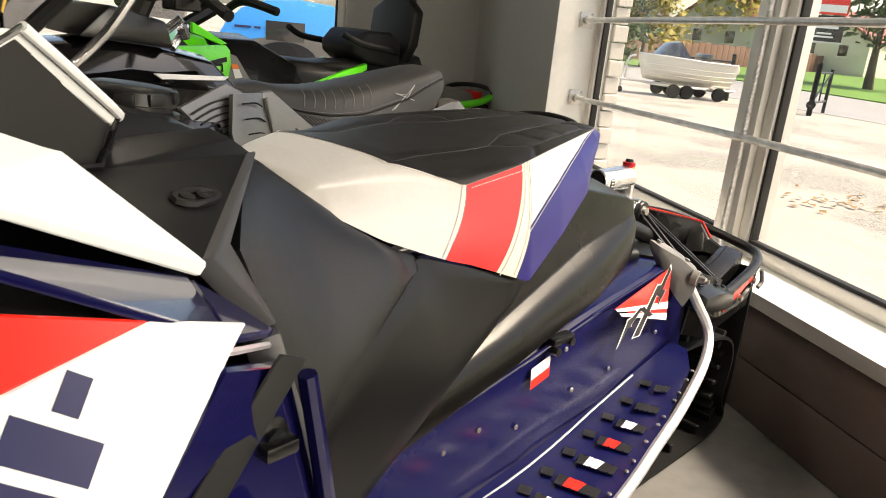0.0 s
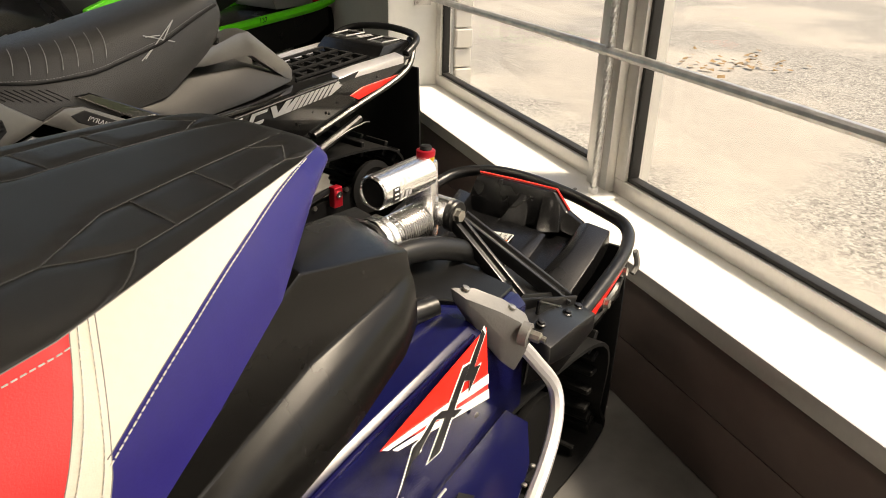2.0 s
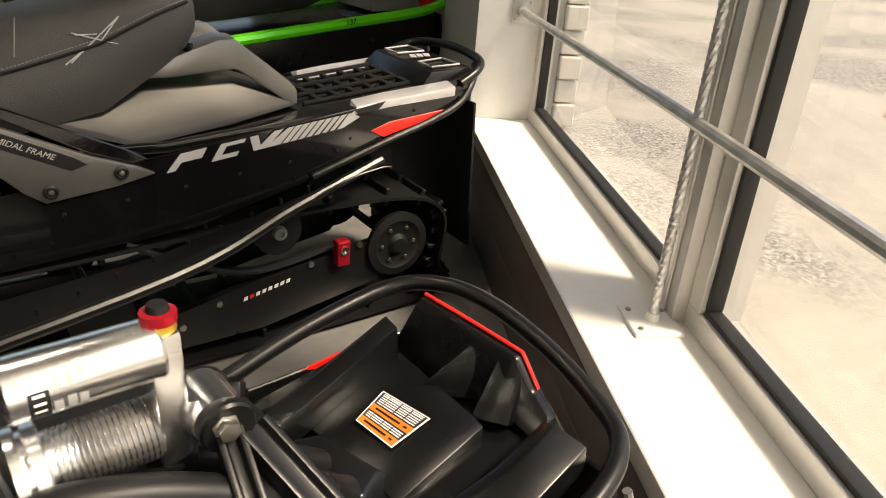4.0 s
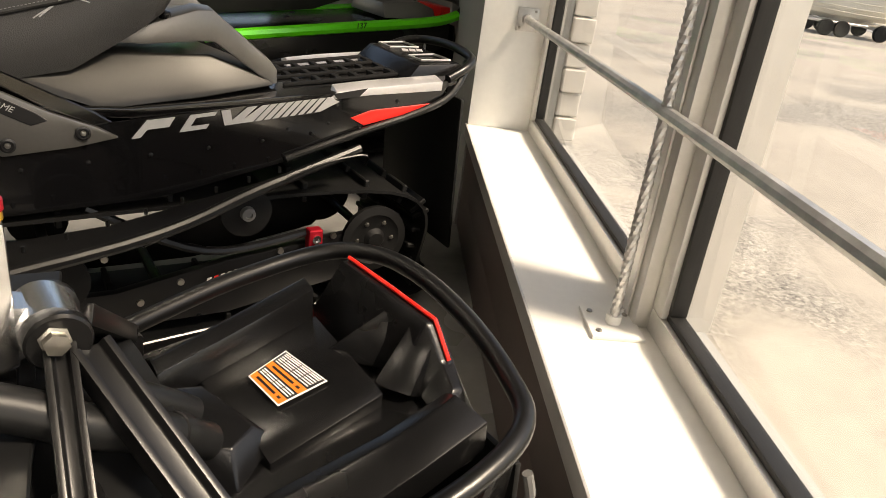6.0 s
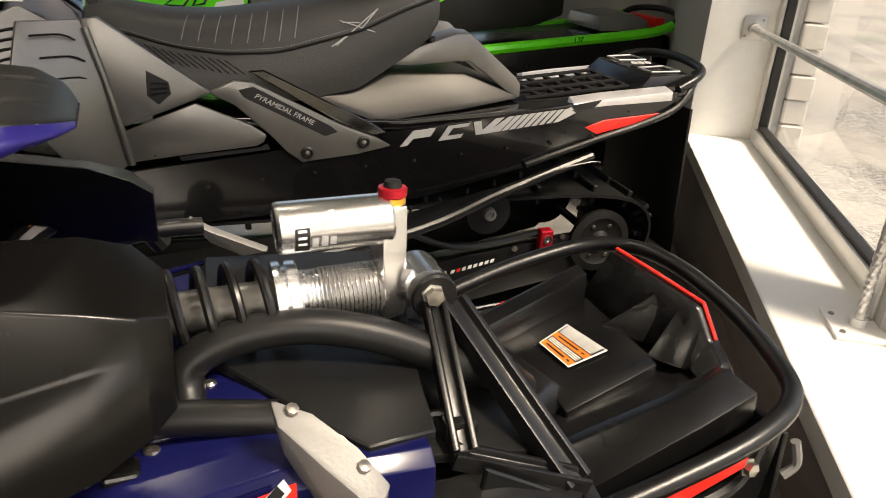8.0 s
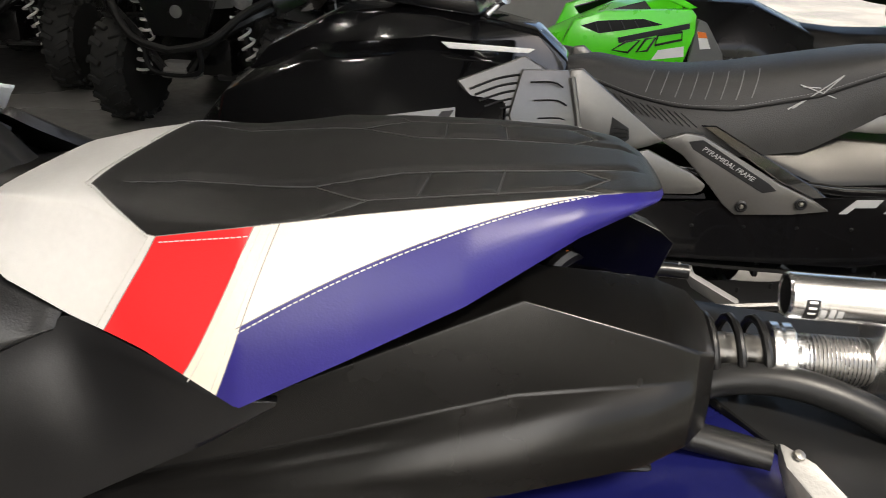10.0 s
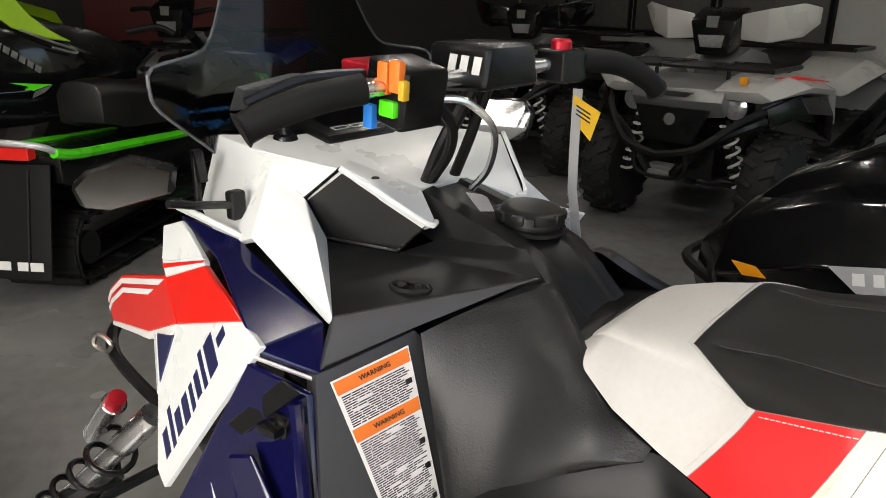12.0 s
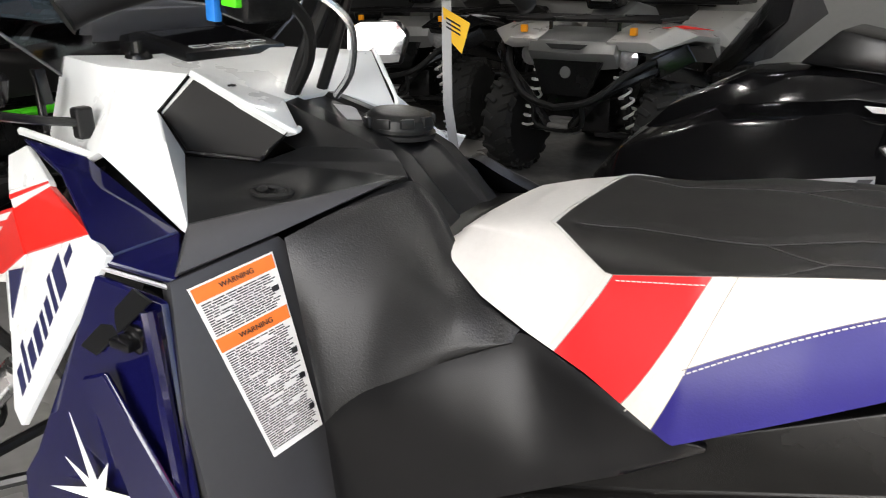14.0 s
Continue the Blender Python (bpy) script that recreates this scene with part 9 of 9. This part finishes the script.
for x in (-0.45, -0.05, 0.95):
    for y in (-0.66, 0.62):
        road_wheel(trailer, x, y, 0.2)
road_wheel(trailer, -1.85, 0, 0.09, 0.06)
part("mudguard", box(0.7, 1.2, -0.72, -0.56, 0.4, 0.45, 0.02), HULL, trailer)

# gate of black tubes
gate = thing("yard_gate", "black tubular steel yard gate standing open", "gate")
for a, b in (((14.24, 20.67), (14.2, 23.6)), ((14.66, 17.51), (16.23, 18.79)), ((14.66, 17.51), (14.24, 20.67))):
    p, q = Vector((*a, LOW)), Vector((*b, LOW))
    if a != (14.66, 17.51) or b != (14.24, 20.67):
        for z in (0.35, 1.15):
            part("rail", rod(p + Vector((0, 0, z)), q + Vector((0, 0, z)), 0.03, 8), STEEL, gate)
        part("brace", rod(p + Vector((0, 0, 0.35)), q + Vector((0, 0, 1.15)), 0.025, 8), STEEL, gate)
        part("gate_post", rod(q, q + Vector((0, 0, 1.25)), 0.05, 8), STEEL, gate)
        part("bar", rod(lerp(p, q, 0.5) + Vector((0, 0, 0.35)), lerp(p, q, 0.5) + Vector((0, 0, 1.15)), 0.02, 8), STEEL, gate)
    part("gate_post", rod(p, p + Vector((0, 0, 1.4)), 0.07, 8), STEEL, gate)
part("gate_wheel", lathe([(0, 0.12), (0.06, 0.12), (0.06, 0)], (14.6, 17.45, LOW + 0.3), (14.5, 17.3, LOW + 0.3), 14), STEEL, gate)

# sign on a pole
sign = thing("street_sign", "tall pole with a hanging black and red sign board", "sign", pose(26.9, 32.0, LOW, 0, 0, -40))
part("pole", rod((-0.95, 0, 0), (-0.95, 0, 7.5), 0.13, 10), EDGE, sign, "grey pole")
part("board", box(-0.75, 0.85, -0.04, 0.04, 2.35, 3.55, 0.01), DECAL_BLACK, sign, "black sign board")
part("red_board", box(-0.75, 0.85, -0.04, 0.04, 3.6, 4.6, 0.01), RED, sign, "red and white sign board")
part("sign_writing", join(box(-0.55, 0.6, -0.055, -0.041, 2.95, 3.35, 0.0), box(-0.3, 0.35, -0.055, -0.041, 2.68, 2.76, 0.0), box(-0.4, 0.45, -0.055, -0.041, 2.52, 2.6, 0.0), box(-0.7, 0.8, -0.055, -0.041, 3.7, 4.05, 0.0)), DECAL_WHITE, sign, "white bars of writing")
part("arm", rod((-0.95, 0, 2.3), (0.9, 0, 2.3), 0.04, 8), EDGE, sign)


def tree(name, x, y, h, r, mat, label, seed, clear=0.35, count=900, leaf=0.3):
    """Tapered trunk, limbs and a loose crown of leaf clumps."""
    g = random.Random(seed)
    root = thing(name, label, "tree", pose(x, y, LOW))
    limbs = [tube([(0, 0, -0.1), (g.uniform(-0.1, 0.1), 0.05, h * 0.3), (g.uniform(-0.2, 0.2), 0, h * 0.85)], lambda k: h * 0.035 * (1 - 0.85 * k), 8)]
    tips = []
    for i in range(9):
        a, z = i * 2.4, h * g.uniform(clear, 0.8)
        e = Vector((math.cos(a) * r * 0.75, math.sin(a) * r * 0.75, z + h * g.uniform(0.05, 0.18)))
        limbs.append(tube([(0, 0, z), lerp((0, 0, z), e, 0.5) + Vector((0, 0, 0.1)), e], lambda k: h * 0.014 * (1 - 0.8 * k), 6, 3))
        tips += [e, lerp((0, 0, z), e, 0.6)]
    tips += [Vector((0, 0, h * 0.95)), Vector((0, 0, h * 0.8))]
    part("trunk", join(*limbs), BARK, root, "bare trunk and limbs")
    verts, faces = [], []
    for _ in range(count):
        c = g.choice(tips)
        p = c + Vector((g.gauss(0, r * 0.24), g.gauss(0, r * 0.24), g.gauss(0, h * 0.07)))
        d = leaf * g.uniform(0.5, 1.2)
        u = Vector((g.gauss(0, 1), g.gauss(0, 1), g.gauss(0, 1))).normalized()
        w = u.orthogonal().normalized()
        n = len(verts)
        verts += [tuple(p + u * d), tuple(p + w * d * 0.6), tuple(p - u * d), tuple(p - w * d * 0.6 + u.cross(w) * d * 0.3)]
        faces.append((n, n + 1, n + 2, n + 3))
    me = bpy.data.meshes.new("crown")
    me.from_pydata(verts, [], faces)
    me.materials.append(mat)
    ob = new("crown", me)
    ob.parent = root


tree("tree", 35.7, 37.6, 9.0, 4.2, LEAF_GREEN, "dark green spreading tree on the lawn", 3, 0.27, 2600, 0.33)
tree("tree", 23.0, 42.0, 5.0, 2.2, LEAF_YELLOW, "small yellowing tree across the road", 4, 0.25, 1200, 0.26)
tree("tree", 20.0, 41.0, 4.6, 2.3, LEAF_GREEN, "leafy green bush across the road", 5, 0.12, 1200, 0.26)
tree("tree", 27.0, 58.0, 11.0, 3.2, LEAF_YELLOW, "tall tree in yellow autumn colour behind the houses", 6, 0.3, 1200, 0.4)
tree("tree", 48.0, 70.0, 12.0, 4.0, LEAF_YELLOW, "tall tree in yellow autumn colour behind the houses", 7, 0.3, 1200, 0.45)

fence = thing("board_fence", "brown wooden board fence behind the lawn", "fence")
for i in range(46):
    x, y = 30 + 1.0 * i, 57 + 0.52 * i
    part("fence_panel", moved(box(-0.54, 0.54, -0.04, 0.04, 0, 1.9 + 0.06 * (i % 3), 0.01), pose(x, y, LOW, 0, 0, 27.5)), BOARD, fence)


def house(x, y, turn, wide, deep, wall, ridge, roof, label):
    root = thing("house", label, "house", pose(x, y, LOW, 0, 0, turn))
    part("wall", join(box(-wide / 2, wide / 2, -deep / 2, deep / 2, 0, wall, 0.02), loft([[Vector((s * wide / 2, -deep / 2 + 0.01, wall)), Vector((s * wide / 2, deep / 2 - 0.01, wall)), Vector((s * wide / 2, 0, ridge))] for s in (-1, 1)])), SIDING, root, "cream siding")
    for s in (-1, 1):
        part("roof", plate([(-wide / 2 - 0.4, s * (deep / 2 + 0.5), wall - 0.3), (wide / 2 + 0.4, s * (deep / 2 + 0.5), wall - 0.3), (wide / 2 + 0.4, 0, ridge + 0.1), (-wide / 2 - 0.4, 0, ridge + 0.1)], 0.2, out=Vector((0, 0, 1))), roof, root, "shingled roof slope")
    for s in (-1, 1):
        for i in range(3):
            w = part("window", box(-wide * 0.33 + wide * 0.33 * i - 0.5, -wide * 0.33 + wide * 0.33 * i + 0.5, s * deep / 2 - 0.03, s * deep / 2 + 0.03, wall * 0.5, wall * 0.5 + 1.2, 0.01), DARK_GLASS, root, "dark window")
            part("window_frame", join(*[box(-wide * 0.33 + wide * 0.33 * i + a, -wide * 0.33 + wide * 0.33 * i + b, s * deep / 2 - 0.05, s * deep / 2 + 0.05, wall * 0.5 + c, wall * 0.5 + d, 0) for a, b, c, d in ((-0.6, 0.6, -0.1, 0), (-0.6, 0.6, 1.2, 1.3), (-0.6, -0.5, 0, 1.2), (0.5, 0.6, 0, 1.2))]), DECAL_WHITE, w)
    for y0 in (-deep * 0.2, deep * 0.2):
        w = part("window", box(-wide / 2 - 0.03, -wide / 2 + 0.03, y0 - 0.5, y0 + 0.5, wall * 0.5, wall * 0.5 + 1.2, 0.01), DARK_GLASS, root, "dark window")
        part("window_frame", box(-wide / 2 - 0.05, -wide / 2 + 0.02, y0 - 0.62, y0 + 0.62, wall * 0.5 - 0.12, wall * 0.5 - 0.01, 0), DECAL_WHITE, w)


house(36, 76, 30, 12, 9, 4.6, 7.6, SHINGLE, "cream sided house with a brown shingle roof")
house(52, 74, 30, 12, 9, 4.4, 7.6, SHINGLE_RED, "cream sided house with a red-brown shingle roof")
house(70, 78, 30, 13, 9, 4.2, 7.2, SHINGLE_RED, "cream sided house with a red-brown shingle roof")

# teardrop camper and a trailer beyond the end window
camper = thing("camper", "sky blue teardrop camper trailer with a dark side window", "camper trailer", pose(0.6, 20.0, LOW))
outline = [(-1.45, 0.28), (-1.42, 0.62), (-1.2, 1.02), (-0.85, 1.36), (-0.3, 1.58), (0.5, 1.66), (1.3, 1.60), (1.42, 1.5), (1.44, 0.28)]
part("shell", loft([[Vector((x, y, z)) for x, z in outline] for y in (-0.75, 0.75)], bevel=0.05), CAMPER_BLUE, camper, "sky blue shell")
part("side_window", plate([(-0.28, -0.765, 0.68), (-0.28, -0.765, 1.13), (0.64, -0.765, 1.13), (0.64, -0.765, 0.68)], 0.02, 0.005, out=Vector((0, -1, 0))), DARK_GLASS, camper, "dark side window with a black frame")
part("fender", loft([[Vector((0.2 + 0.75 * math.cos(a) * k, y, 0.25 + 0.42 * math.sin(a) * k)) for a in [math.pi * i / 12 for i in range(13)] for k in (1,)] for y in (-0.86, -0.7)], bevel=0.01), CONSOLE, camper, "dark wheel arch")
part("lower_swoosh", plate([(-1.46, -0.763, 0.3), (-0.9, -0.763, 0.62), (0.0, -0.763, 0.78), (1.45, -0.763, 0.8), (1.45, -0.763, 0.3)], 0.01, out=Vector((0, -1, 0))), MATT_GREY, camper, "grey lower skirt")
part("writing_bars", join(box(-1.0, -0.62, -0.768, -0.76, 0.92, 0.97, 0), box(-0.55, -0.4, -0.768, -0.76, 0.92, 0.97, 0)), DECAL_NAVY, camper, "short bars of writing")
road_wheel(camper, 0.2, -0.78, 0.33, 0.18)
